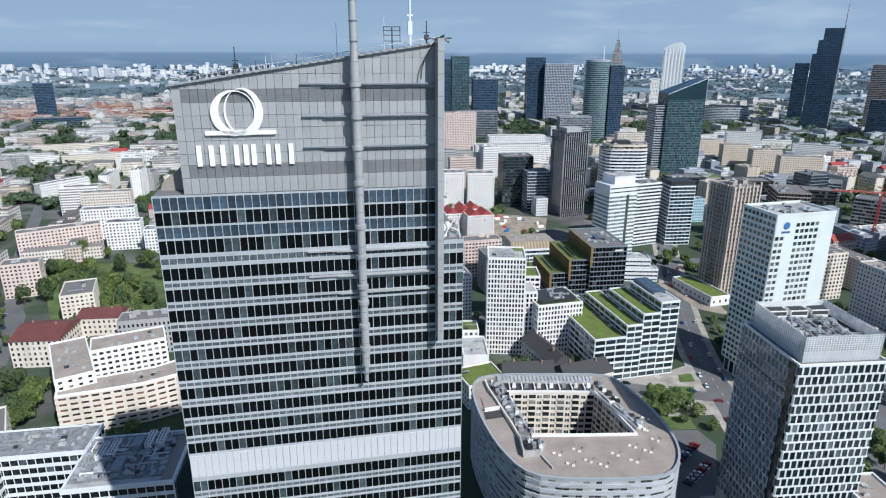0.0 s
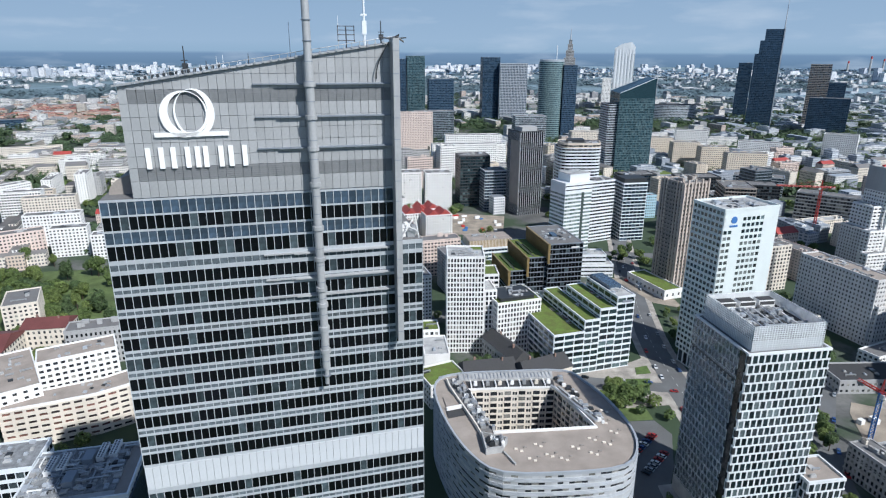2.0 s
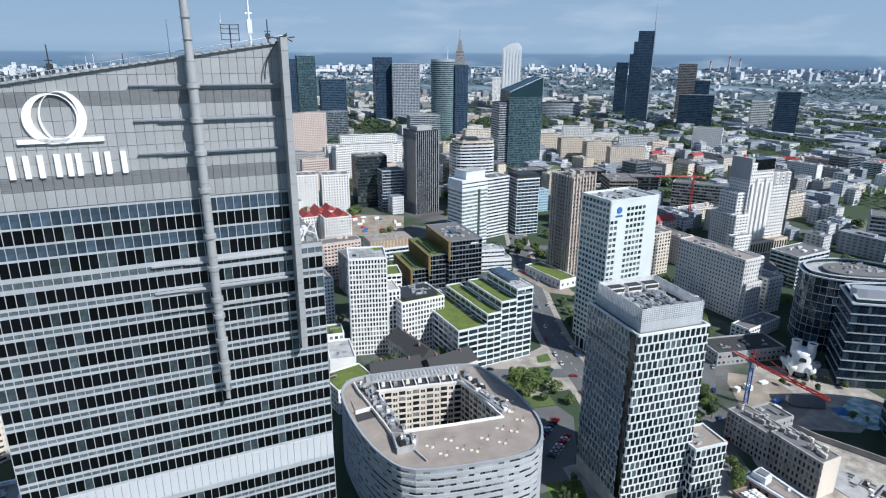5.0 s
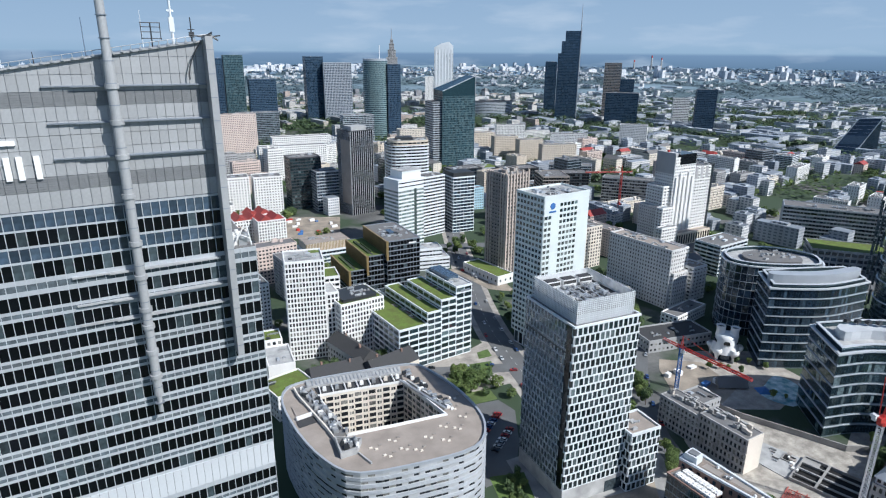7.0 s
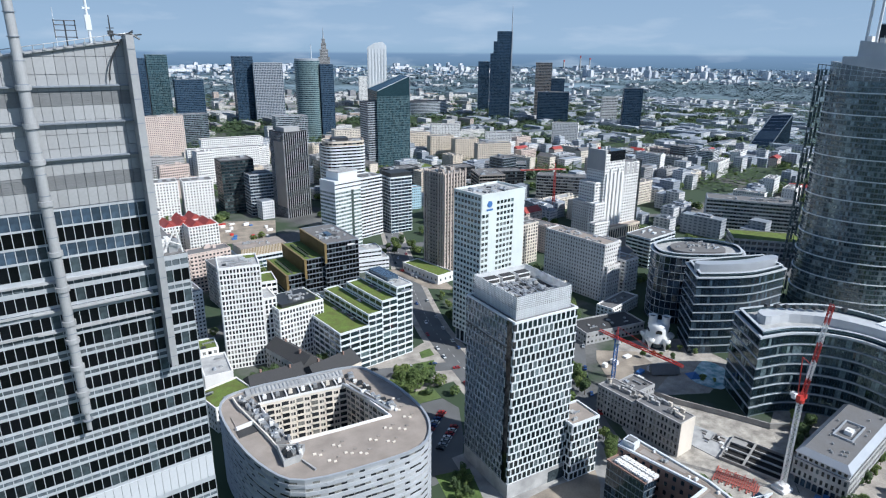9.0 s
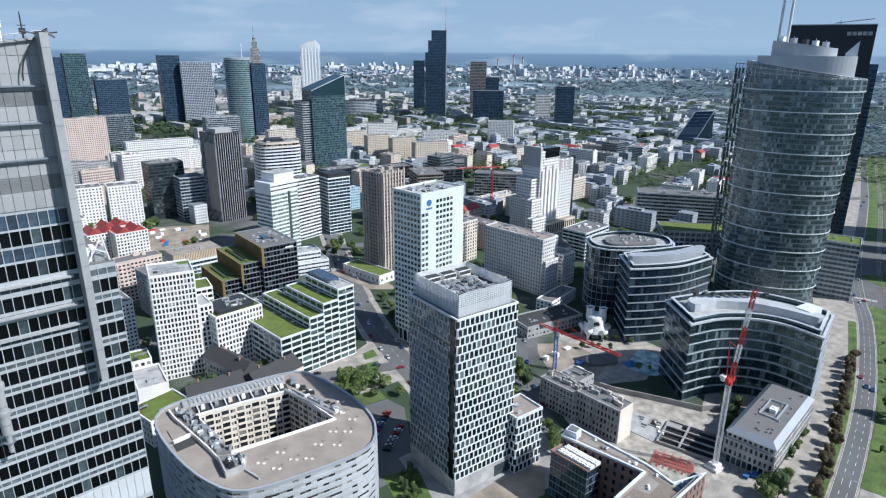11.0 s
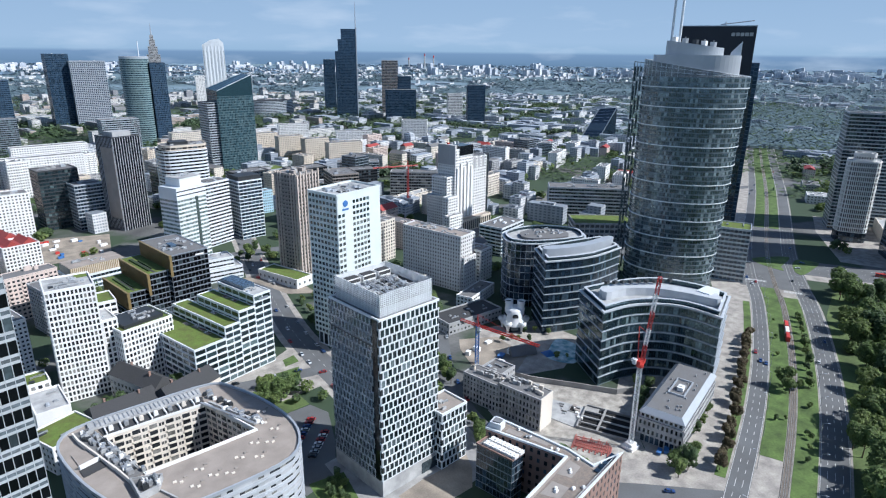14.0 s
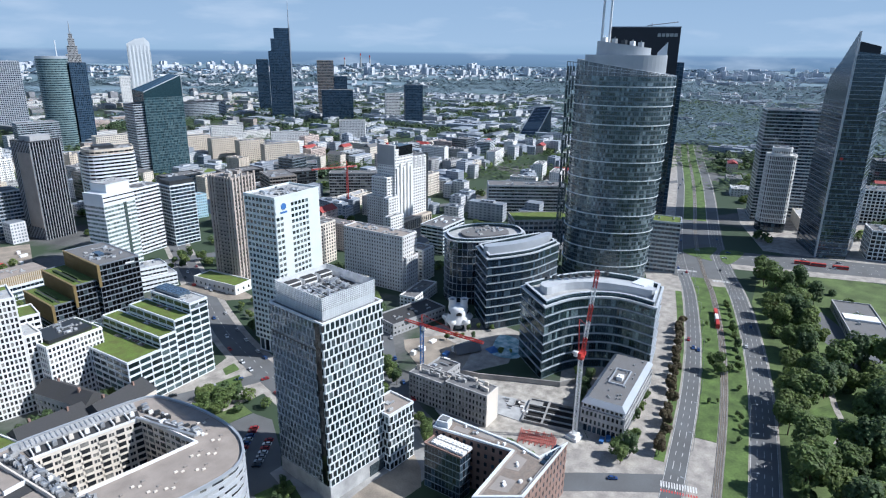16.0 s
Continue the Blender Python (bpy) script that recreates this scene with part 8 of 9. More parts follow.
# smaller streets
AVE = smooth_path([(146, 205), (150, 260), (154, 310), (161, 360), (184, 455), (212, 560), (250, 690), (300, 860)], 3, closed=False)
take_line(AVE, 13)
band("pavement", "pale paved walks of the avenue", AVE, -11.5, 11.5, 0.10, PAVING, category="pavement")
band("road", "grey asphalt avenue with parked cars", AVE, -7.5, 7.5, 0.16, ASPHALT)
single("lane_marks", dashes(AVE, 0, 0.165), PAINTW, "dashed white lane marks", "road marking", kind="structure")
LANE = [(60, 318), (100, 303), (152, 291), (200, 262)]
take_line(LANE, 8)
band("road", "grey side street lined with cars", LANE, -5, 5, 0.14, ASPHALT)
TSTR = smooth_path([(236, 290), (205, 246), (186, 205), (178, 160), (168, 110), (160, 60)], 3, closed=False)
take_line(TSTR, 9)
band("road", "grey asphalt street beside the old tenements", TSTR, -5.5, 5.5, 0.14, ASPHALT)
BSTR = [(178, 138), (205, 112), (228, 88)]
band("road", "grey asphalt street in front of the brick office", BSTR, -6, 6, 0.15, ASPHALT)
take_line(BSTR, 8)
LSTR = smooth_path([(-240, 260), (-268, 330), (-300, 395), (-335, 440), (-470, 690), (-610, 955), (-720, 1190), (-1000, 1700)], 3, closed=False)
take_line(LSTR, 11)
band("road", "grey town street between the flats", LSTR, -6, 6, 0.14, ASPHALT)
for k, (a, b) in enumerate((((-700, 640), (600, 900)), ((-500, 860), (900, 1150)), ((-100, 480), (60, 1500)), ((330, 560), (1000, 1050)), ((-900, 1150), (1300, 1640)), ((40, 560), (330, 500)), ((500, 520), (1250, 250)))):
    band("road", "grey town street between the blocks", [a, b], -7, 7, 0.08 + 0.012 * k, ASPHALT)
    take_line([a, b], 12)
# lawns, squares, sites
YARDC = mat("pale_site_concrete", (0.52, 0.48, 0.42), 0.9, var=0.3, big=0.2, fine=1.4, other=(0.36, 0.33, 0.29))
strip("lawn", "green planted square before the terraced office", [(110, 288), (134, 288), (140, 303), (114, 304)], 0.25, LAWN, 0.25, category="lawn")
strip("lawn", "small planted bed in the paved square", [(134, 308), (143, 309), (144, 318), (136, 316)], 0.25, LAWN, 0.25, category="lawn")
strip("square", "pale paved square before the terraced office", [(100, 296), (116, 274), (146, 276), (149, 300), (149, 330), (134, 322), (100, 314)], 0.12, PAVING, category="pavement")
strip("building_site", "sandy building plot", [(172, 465), (186, 412), (204, 400), (205, 470)], 0.2, DIRT, category="site")
strip("building_site", "sandy building plot with stores", [(48, 600), (102, 592), (116, 668), (55, 688)], 0.2, DIRT, category="site")
strip("square", "pale paved ground round the offices", [(168, 60), (262, 88), (330, 140), (400, 172), (470, 215), (420, 235), (340, 215), (262, 168), (232, 130), (182, 160)], 0.05, PAVING, category="pavement")
strip("yard", "grey paved yard round the framed tower", [(104, 160), (178, 165), (186, 205), (176, 222), (108, 214)], 0.1, CONC, category="pavement")
strip("building_site", "pale concrete yard of the building site", [(182, 160), (206, 136), (228, 126), (262, 166), (240, 205), (215, 215), (196, 200)], 0.1, YARDC, category="site")
strip("car_park", "grey asphalt car park beside the ring building", [(92, 200), (108, 204), (120, 225), (130, 250), (126, 262), (104, 262), (90, 240)], 0.09, ASPHALT, category="car park")
strip("garden", "green garden with hedges beside the ring building", [(92, 170), (106, 174), (112, 204), (96, 206)], 0.12, LAWN, category="lawn")
strip("garden", "wooded green strip beside the ring building", [(86, 262), (104, 262), (126, 263), (126, 290), (100, 292)], 0.08, MEADOW, category="lawn")
strip("square", "pale paved plaza with planting before the curved offices", [(232, 216), (262, 205), (302, 222), (300, 262), (262, 275), (238, 262)], 0.12, PAVING, category="pavement")
strip("park_lawn", "green park between the flats", [(-335, 505), (-232, 515), (-172, 420), (-182, 345), (-245, 350), (-300, 430)], 0.08, MEADOW, category="lawn")
strip("park_lawn", "green park beside the boulevard", [(150, 15), (196, 31), (262, 54), (330, 78), (398, 105), (470, 138), (520, 152), (575, 150), (590, 60), (400, -60), (240, -80)], 0.07, MEADOW, category="lawn")
strip("building_site", "sandy yard of a building site with stores", [(216, 228), (234, 218), (256, 229), (260, 260), (238, 272), (230, 262)], 0.155, DIRT, category="site")
strip("yard", "bare beige earth yard behind the brick office", [(122, 160), (150, 161), (158, 170), (166, 186), (150, 178), (136, 178), (122, 176)], 0.14, DIRT, category="yard")
strip("forecourt", "pale paved forecourt round the dark tower", [(612, 178), (700, 232), (770, 262), (812, 130), (742, 30), (650, 70)], 0.06, PAVING, category="pavement")
strip("car_park", "grey asphalt yard by the flat-roofed house", [(405, 55), (470, 110), (490, 98), (430, 46)], 0.12, ASPHALT, category="car park")
for x, y, r in ((-255, 440, 75), (-300, 480, 45), (240, 10, 60), (330, 20, 60), (420, 50, 60), (490, 80, 50), (150, 100, 60), (220, 170, 28), (265, 235, 28), (110, 240, 20), (80, 640, 34), (188, 435, 24), (110, 308, 14), (0, 0, 90), (60, 110, 60)):
    TAKEN.append((x, y, r))


# ---- stores on the building plots ----
SRND = random.Random(77)
for n, (x0, y0, x1, y1) in ((16, (56, 606, 104, 672)), (6, (176, 420, 202, 464)), (7, (222, 228, 254, 258))):
    for k in range(n):
        w, d, h = SRND.uniform(1.2, 3.4), SRND.uniform(1.0, 1.6), SRND.uniform(1.0, 2.7)
        g = Geo().box(-w, -d, 0, w, d, h).box(-w * 0.96, -d - 0.05, h * 0.1, -w * 0.5, -d, h * 0.8).box(-w - 0.04, -d - 0.04, h, w + 0.04, d + 0.04, h + 0.12)
        c = SRND.choice((("white", WHITE), ("blue", BLUEPAINT), ("grey", CONC), ("rust-red", REDPAINT), ("white", WHITE)))
        single("site_container", g, c[1], "%s steel site container on a sandy plot" % c[0], "container", SRND.uniform(x0, x1), SRND.uniform(y0, y1), SRND.choice((8, 98, 20)), 0.16, group="containers on the building sites")


# ---- cars ----
def car_proto(name, label, paint):
    root = thing(name, label, "car", 0, 0, 0, -500, group="cars on the streets")
    prof = [(-2.2, 0.45), (-2.2, 0.85), (-1.7, 0.98), (1.2, 0.95), (2.1, 0.78), (2.2, 0.45)]
    g = Geo()
    n = len(prof)
    g.add([(x, -0.88, z) for x, z in prof] + [(x, 0.88, z) for x, z in prof], [tuple(range(n)), tuple(range(2 * n - 1, n - 1, -1))] + [(i, n + i, n + (i + 1) % n, (i + 1) % n) for i in range(n)])
    part("body", g.box(-1.48, -0.64, 1.42, 0.22, 0.64, 1.47), paint, root)
    g = Geo().add([(-1.9, -0.8, 0.95), (0.9, -0.8, 0.95), (0.9, 0.8, 0.95), (-1.9, 0.8, 0.95), (-1.5, -0.66, 1.42), (0.25, -0.66, 1.42), (0.25, 0.66, 1.42), (-1.5, 0.66, 1.42)], [(4, 5, 6, 7), (0, 1, 5, 4), (1, 2, 6, 5), (2, 3, 7, 6), (3, 0, 4, 7)])
    part("glazing", g, G_NAVY, root)
    for x in (-1.35, 1.35):
        for y in (-0.8, 0.8):
            part("wheel", Geo().rod((x, y - 0.1, 0.33), (x, y + 0.1, 0.33), 0.33, n=10), DARKMET, root)
    return root


CARS = [car_proto("car", "%s parked or waiting car" % k, mat("car_paint_" + k.split()[0], c, 0.3, 0.3, var=0.05, bump=0)) for k, c in
        (("white saloon", (0.75, 0.75, 0.75)), ("black saloon", (0.02, 0.02, 0.022)), ("silver saloon", (0.45, 0.46, 0.48)), ("red saloon", (0.4, 0.03, 0.03)), ("blue saloon", (0.04, 0.09, 0.25)))]
CRND = random.Random(11)


def cars(line, off, n, flip=0):
    for i in range(n):
        u = (i + CRND.uniform(0.1, 0.9)) / n * (len(line) - 1)
        k = min(len(line) - 2, int(u))
        a, b = Vector(line[k]), Vector(line[k + 1])
        d = (b - a).normalized()
        p = a + (b - a) * (u - k) + Vector((-d.y, d.x)) * off
        copy_thing(CRND.choice(CARS), pose(p.x, p.y, 0.17, 0, 0, math.degrees(math.atan2(d.y, d.x)) + flip))


for o in (3.8, 6.8, 9.8):
    cars(BOUL[6:26], o, 4, 180)
for o in (-24.6, -30.5):
    cars(BOUL[8:26], o, 3)
cars(AVE[:16], -6.4, 14)
cars(AVE[:16], 6.4, 10, 180)
cars(AVE[:16], 2.5, 5, 180)
cars(LANE, 3.8, 9)
cars(LANE, -3.8, 6, 180)
cars(TSTR[:12], 4.4, 9)
cars(BSTR, 2, 2)
cars(LSTR[:14], 4.8, 9)
cars(smooth_path(CROSS, 3, closed=False)[4:12], 12, 8)
cars(smooth_path(CROSS, 3, closed=False)[4:12], -6, 6, 180)
for i in range(14):
    copy_thing(CRND.choice(CARS), pose(106 + 2.3 * (i % 7), 222 + 14 * (i // 7) + 2.2 * (i % 7), 0.12, 0, 0, 135))
for i in range(6):
    copy_thing(CRND.choice(CARS), pose(452 + 2.6 * i, 86 + 3.6 * i, 0.14, 0, 0, -30))
for o in CARS:
    for q in (*o.children_recursive, o):
        bpy.data.objects.remove(q)

# ---- trees ----
for i in range(34):
    p, q = Vector((243, 99)), Vector((394, 158))
    v = p.lerp(q, (i + TREE_RND.uniform(-0.3, 0.3)) / 33)
    tree(v.x + TREE_RND.uniform(-1.6, 1.6), v.y + TREE_RND.uniform(-1.6, 1.6), 0.62, group="trees along the boulevard", kind=6 + i % 2)
for x, y, s in ((342, 114, 0.85), (338, 109, 0.95), (346, 107, 0.6), (305, 63, 1.35), (308, 68, 1.2), (301, 84, 0.3), (309, 99, 0.3), *((*beside(u, o)[:2], s) for u, o, s in ((4.2, -18, 0.3), (4.7, -18.5, 0.3), (5.2, -17, 0.35), (7.4, -18, 0.45), (7.9, -18.5, 0.4), (8.3, -17.4, 0.5), (8.7, -19, 0.5), (9.1, -18, 0.5), (9.5, -17.6, 0.55), (9.9, -18.5, 0.5), (10.3, -18, 0.55), (10.7, -18.6, 0.5), (11.0, -17.6, 0.5), (11.3, -18, 0.5), (6.4, -18, 0.3), (8.8, -2, 0.28), (9.8, -2, 0.28), (10.8, -2, 0.28), (5.5, -3, 0.3)))):
    tree(x, y, s, group="trees along the boulevard")
for x, y in ((288, 34), (425, 82), (370, 73), (472, 113), (497, 104), (295, 52), (417, 47), (352, 62), (402, 88), (440, 98)):
    tree(x, y, 1.5, group="park trees")
strip("park_lawn", "bright mown clearing in the park", [(296, 46), (312, 44), (334, 48), (352, 56), (338, 62), (312, 60)], 0.12, LAWN, category="lawn")
band("path", "pale park path", smooth_path([(262, 20), (300, 42), (330, 44), (352, 54), (384, 66), (410, 78)], 3, closed=False), -1.5, 1.5, 0.16, PAVING, category="path")
for x, y, s in ((301, 34, 1.5), (306, 28, 1.4), (418, 60, 1.5), (352, 68, 1.2)):
    tree(x, y, s, kind=1, group="park trees")
for i in range(66):
    u, v = TREE_RND.random(), TREE_RND.random()
    x = 225 + 300 * u
    y = 44 + (x - 262) * 0.405 - v * 50
    if (415 < x < 520 and v > 0.5) or (294 < x < 352 and 40 < y < 62):
        continue
    tree(x, y, 1.6, kind=(1, 1, 0, 3, 5)[i % 5], group="park trees")
PARK_SPOTS = []
for i in range(120):
    u, v = TREE_RND.random(), TREE_RND.random()
    x = 215 + 330 * u
    y = 43 + (x - 262) * 0.405 - v * 60
    if (415 < x < 520 and 0.45 < v < 0.95) or (294 < x < 352 and 40 < y < 62):
        continue
    PARK_SPOTS.append((x, y, -1.5, TREE_RND.uniform(0.7, 1.25)))
for i in range(90):
    u, v = TREE_RND.random(), TREE_RND.random()
    PARK_SPOTS.append((-335 + 150 * u, 500 - 120 * u * u - 130 * v * (0.3 + u * 0.7), -1.5, TREE_RND.uniform(0.8, 1.3)))
for x, y, s in ((229, 112, 0.9), (233, 109, 0.8), (225, 109, 0.8), (279, 167, 0.7), (268, 215, 0.4), (273, 212, 0.4)):
    tree(x, y, s, group="trees by the offices")
grove(240, 118, 250, 114, 3, 0.6, "trees by the grey office", 4)
grove(256, 120, 292, 130, 9, 0.42, "shrubs beside the grey office", 1.5)
grove(250, 150, 285, 165, 7, 0.6, "trees by the curved office", 3)
grove(96, 268, 122, 284, 14, 1.0, "trees beside the ring building", 7)
grove(92, 248, 100, 266, 6, 0.8, "trees beside the ring building", 3)
grove(94, 176, 106, 204, 18, 0.4, "garden shrubs and trees", 5)
grove(196, 232, 206, 262, 7, 0.75, "trees behind the framed tower", 3)
grove(170, 178, 182, 196, 6, 0.6, "trees behind the framed tower", 2)
grove(1, 170, 10, 196, 8, 0.75, "trees beside the gable tower", 4)
grove(66, 312, 82, 322, 9, 0.75, "yard trees", 5)
grove(34, 312, 50, 318, 6, 0.75, "yard trees", 4)
grove(112, 296, 138, 296, 20, 0.2, "shrubs on the planted square", 6)
grove(135, 330, 146, 372, 8, 0.4, "avenue trees", 2)
grove(170, 330, 190, 400, 10, 0.5, "avenue trees", 3)
grove(150, 500, 215, 520, 16, 0.8, "trees behind the brown tower", 14)
grove(320, 400, 372, 420, 12, 0.8, "trees by the white towers", 8)
grove(255, 250, 292, 246, 7, 0.4, "plaza trees", 8)
grove(-330, 500, -180, 470, 14, 1.2, "park trees", 26)
grove(-300, 440, -190, 390, 12, 1.25, "park trees", 30)
grove(-240, 300, -205, 262, 12, 1.0, "yard trees", 8)
grove(-330, 420, -270, 330, 12, 0.8, "yard trees", 8)

# ---- the town between ----
def house_proto(name, label, w, d, h, wall, gl, fh=3.0, bw=3.0, wf=0.55, hf=0.5, roofing=None, pitched=False):
    root = thing(name, label, "house" if h < 24 else "apartment building", 0, 0, 0, -500, group="town blocks")
    part("core", Geo().box(-w / 2 + 0.05, -d / 2 + 0.05, 0, w / 2 - 0.05, d / 2 - 0.05, h - 0.05), gl, root)
    g = Geo()
    n = round(h / fh)
    for m, L in sides(rect_pts(w, d)):
        g.m = m
        for j in range(n + 1):
            za = max(0, j * fh - (1 - hf) * fh * 0.5)
            zb = min(h, j * fh + (1 - hf) * fh * 0.5)
            g.box(-0.1, -0.25, za, L + 0.1, 0, zb)
        k = max(2, round(L / bw))
        blind = L < 16
        if not blind and h > 24 and hf < 0.58 and wf < 0.9:
            for i in range(1, k, 3):
                for j in range(1, n):
                    g.box(i * L / k + 0.15, -1.2, j * fh - 0.15, (i + 1) * L / k - 0.15, -0.2, j * fh + 0.9)
        for i in range(k + 1):
            if blind and 0 < i < k:
                g.box(i * L / k - L / k * 0.4, -0.22, 0, i * L / k + L / k * 0.4, 0, h - 0.01)
            else:
                b = L / k * (1 - wf) / 2
                g.box(max(0, i * L / k - b), -0.22, 0, min(L, i * L / k + b), 0, h - 0.01)
    g.m = None
    if not pitched:
        g.ring(offset(rect_pts(w, d), -0.3), offset(rect_pts(w, d), 0.3), h - 0.02, h + 0.7)
    walls, tops = g, None
    if pitched:
        part("roof", Geo().add([(-w / 2 - 0.4, -d / 2 - 0.4, h), (w / 2 + 0.4, -d / 2 - 0.4, h), (w / 2 + 0.4, d / 2 + 0.4, h), (-w / 2 - 0.4, d / 2 + 0.4, h), (-w / 2, 0, h + d * 0.32), (w / 2, 0, h + d * 0.32)],
                               [(0, 1, 5, 4), (2, 3, 4, 5), (1, 2, 5), (3, 0, 4), (3, 2, 1, 0)]), roofing, root)
    else:
        part("roof", Geo().box(-w / 2 + 0.01, -d / 2 + 0.01, h - 0.04, w / 2 - 0.01, d / 2 - 0.01, h + 0.1), roofing or FELT, root)
        rnd = random.Random(int(w * 3 + d + h))
        g = Geo()
        for i in range(int(w / 9) + 2):
            x, y, a = (rnd.random() - 0.5) * w * 0.85, (rnd.random() - 0.5) * d * 0.6, rnd.uniform(0.8, 2.2)
            g.box(x - a, y - a * 0.7, h + 0.1, x + a, y + a * 0.7, h + rnd.uniform(1, 3))
        tops = g
    if tops:
        walls.add(tops.v, tops.f)
    tagged(part("wall", walls, wall, root), kind="stuff")
    return root, w, d


P = {}
P["slab"] = [house_proto("apartment_block", "long white slab of flats with small windows", 62, 13, 31, WHITE, G_FLAT),
             house_proto("apartment_block", "long cream slab of flats with small windows", 54, 13, 25, CREAM, G_FLAT),
             house_proto("apartment_block", "pinkish slab of flats with loggias", 46, 14, 31, PINK, G_FLAT, wf=0.6),
             house_proto("apartment_block", "white slab of flats with balcony rows", 44, 14, 37, WHITE, G_FLAT, hf=0.55, wf=0.7)]
P["point"] = [house_proto("apartment_tower", "white point block of flats", 24, 20, 43, WHITE, G_FLAT, bw=2.6),
              house_proto("apartment_tower", "tan point block of flats", 27, 18, 38, TAN, G_FLAT, bw=2.8, wf=0.4),
              house_proto("apartment_tower", "grey point block of flats", 22, 22, 34, GREYP, G_FLAT, bw=2.6)]
P["old"] = [house_proto("tenement", "cream tenement house with a grey roof", 34, 14, 19, CREAM, G_FLAT, 3.6, 2.6, 0.45, 0.55, FELT, True),
            house_proto("tenement", "white tenement house with a flat roof", 40, 15, 21, WHITE, G_FLAT, 3.5, 2.8, 0.45, 0.55),
            house_proto("tenement", "pinkish tenement house with a red roof", 30, 13, 17, PINK, G_FLAT, 3.5, 2.6, 0.45, 0.55, REDROOF, True),
            house_proto("tenement", "grey tenement house with a flat roof", 38, 15, 22, GREYP, G_FLAT, 3.5, 2.6, 0.45, 0.55),
            house_proto("tenement", "cream long house with a pale roof", 58, 14, 16, CREAM, G_FLAT, 3.4, 2.8, 0.45, 0.55, PALEROOF)]
P["office"] = [house_proto("office_block", "dark glass office block with pale bands", 42, 26, 30, WHITEMET, G_NAVY, 3.7, 6, 0.95, 0.6),
               house_proto("office_block", "grey office block with ribbon windows", 50, 22, 24, PALEMET, G_DARK, 3.7, 3, 0.9, 0.5, PALEROOF),
               house_proto("office_block", "teal glass office block", 34, 30, 36, MIDMET, G_TEAL, 3.7, 3, 0.92, 0.75),
               house_proto("office_block", "dark low office block", 46, 28, 18, DARKMET, G_NAVY, 3.7, 3, 0.9, 0.7)]
P["low"] = [house_proto("low_building", "low white hall with a pale flat roof", 48, 24, 10, WHITE, G_FLAT, 3.4, 4, 0.5, 0.4, PALEROOF),
            house_proto("low_building", "low grey hall with a felt roof", 36, 22, 8, GREYP, G_FLAT, 3.4, 4, 0.5, 0.4)]
TOWN = random.Random(21)
LEAFY = []      # spots for trees between the houses
count = 0
for i in range(-40, 41):
    for j in range(-14, 30):
        for lay in (0, 1):
            th = radians(14 if lay == 0 else 24.5)
            step = 47.0
            u, v = (i + TOWN.uniform(-0.16, 0.16)) * step, (j + TOWN.uniform(-0.16, 0.16)) * step
            x, y = u * math.cos(th) - v * math.sin(th), u * math.sin(th) + v * math.cos(th)
            az, r = math.degrees(math.atan2(-x, y)), math.hypot(x, y)
            pick = [TOWN.random() for _ in range(4)]
            if (lay == 0) != (az > -47) or not (-84 < az < 39) or not (240 < r < 1180):
                continue
            if az > 8:
                kinds = ("old", "old", "slab", "slab", "low") if r < 900 else ("old", "old", "old", "low", "slab")
            elif az > -28:
                kinds = ("slab", "point", "office", "slab", "point", "old") if r < 1100 else ("old", "slab", "point", "office", "old")
            elif az > -50:
                kinds = ("point", "slab", "office", "old", "old") if r < 900 else ("old", "office", "slab", "old")
            else:
                kinds = ("old", "low", "old", "office") if r > 600 else ("low", "old")
            proto, w, d = TOWN.choice(P[kinds[int(pick[0] * len(kinds))]])
            turn = math.degrees(th) + (90 if pick[1] < 0.4 else 0)
            if pick[2] < 0.14 or not is_free(x, y, min(w, d) * 0.55 + 3) or not is_free(x + math.cos(radians(turn)) * w * 0.36, y + math.sin(radians(turn)) * w * 0.36, 6) or not is_free(x - math.cos(radians(turn)) * w * 0.36, y - math.sin(radians(turn)) * w * 0.36, 6):
                LEAFY.append((x, y))
                continue
            ob = copy_thing(proto, pose(x, y, 0, 0, 0, turn))
            ob.scale = (TOWN.uniform(0.75, 0.98), TOWN.uniform(0.85, 1.1), TOWN.uniform(0.7, 1.12))
            count += 1
            TAKEN.append((x, y, w * 0.42))
            LEAFY += [(x - math.sin(th) * 17 + TOWN.uniform(-20, 20), y + math.cos(th) * 17 + TOWN.uniform(-5, 5)), (x + 23, y + TOWN.uniform(-12, 12))]
for protos in P.values():
    for o, _, _ in protos:
        for q in (*o.children_recursive, o):
            bpy.data.objects.remove(q)


def leaf_stuff(name, label, spots, size, sprays, material, seed):
    rnd = random.Random(seed)
    vs, fs = [], []
    for x, y, z, k in spots:
        for _ in range(sprays):
            d = Vector((rnd.gauss(0, 1), rnd.gauss(0, 1), rnd.gauss(0, 1))).normalized() * rnd.uniform(0.6, 1.0)
            p = Vector((x, y, z)) + Vector((d.x * 4.2, d.y * 4.2, 5.2 + d.z * 3.6)) * k
            n = (d + Vector((0.1, -0.1, 0.75)) + Vector((rnd.gauss(0, 1), rnd.gauss(0, 1), rnd.gauss(0, 1))) * 0.36).normalized()
            a = n.orthogonal().normalized()
            b = n.cross(a)
            l = size * k * rnd.uniform(0.7, 1.4)
            q = len(vs)
            vs += [tuple(p + a * l), tuple(p + b * l), tuple(p - a * l), tuple(p - b * l)]
            fs += [(q, q + 1, q + 2), (q, q + 2, q + 3)]
    return single(name, Geo().add(vs, fs), material, label, "trees", kind="stuff")


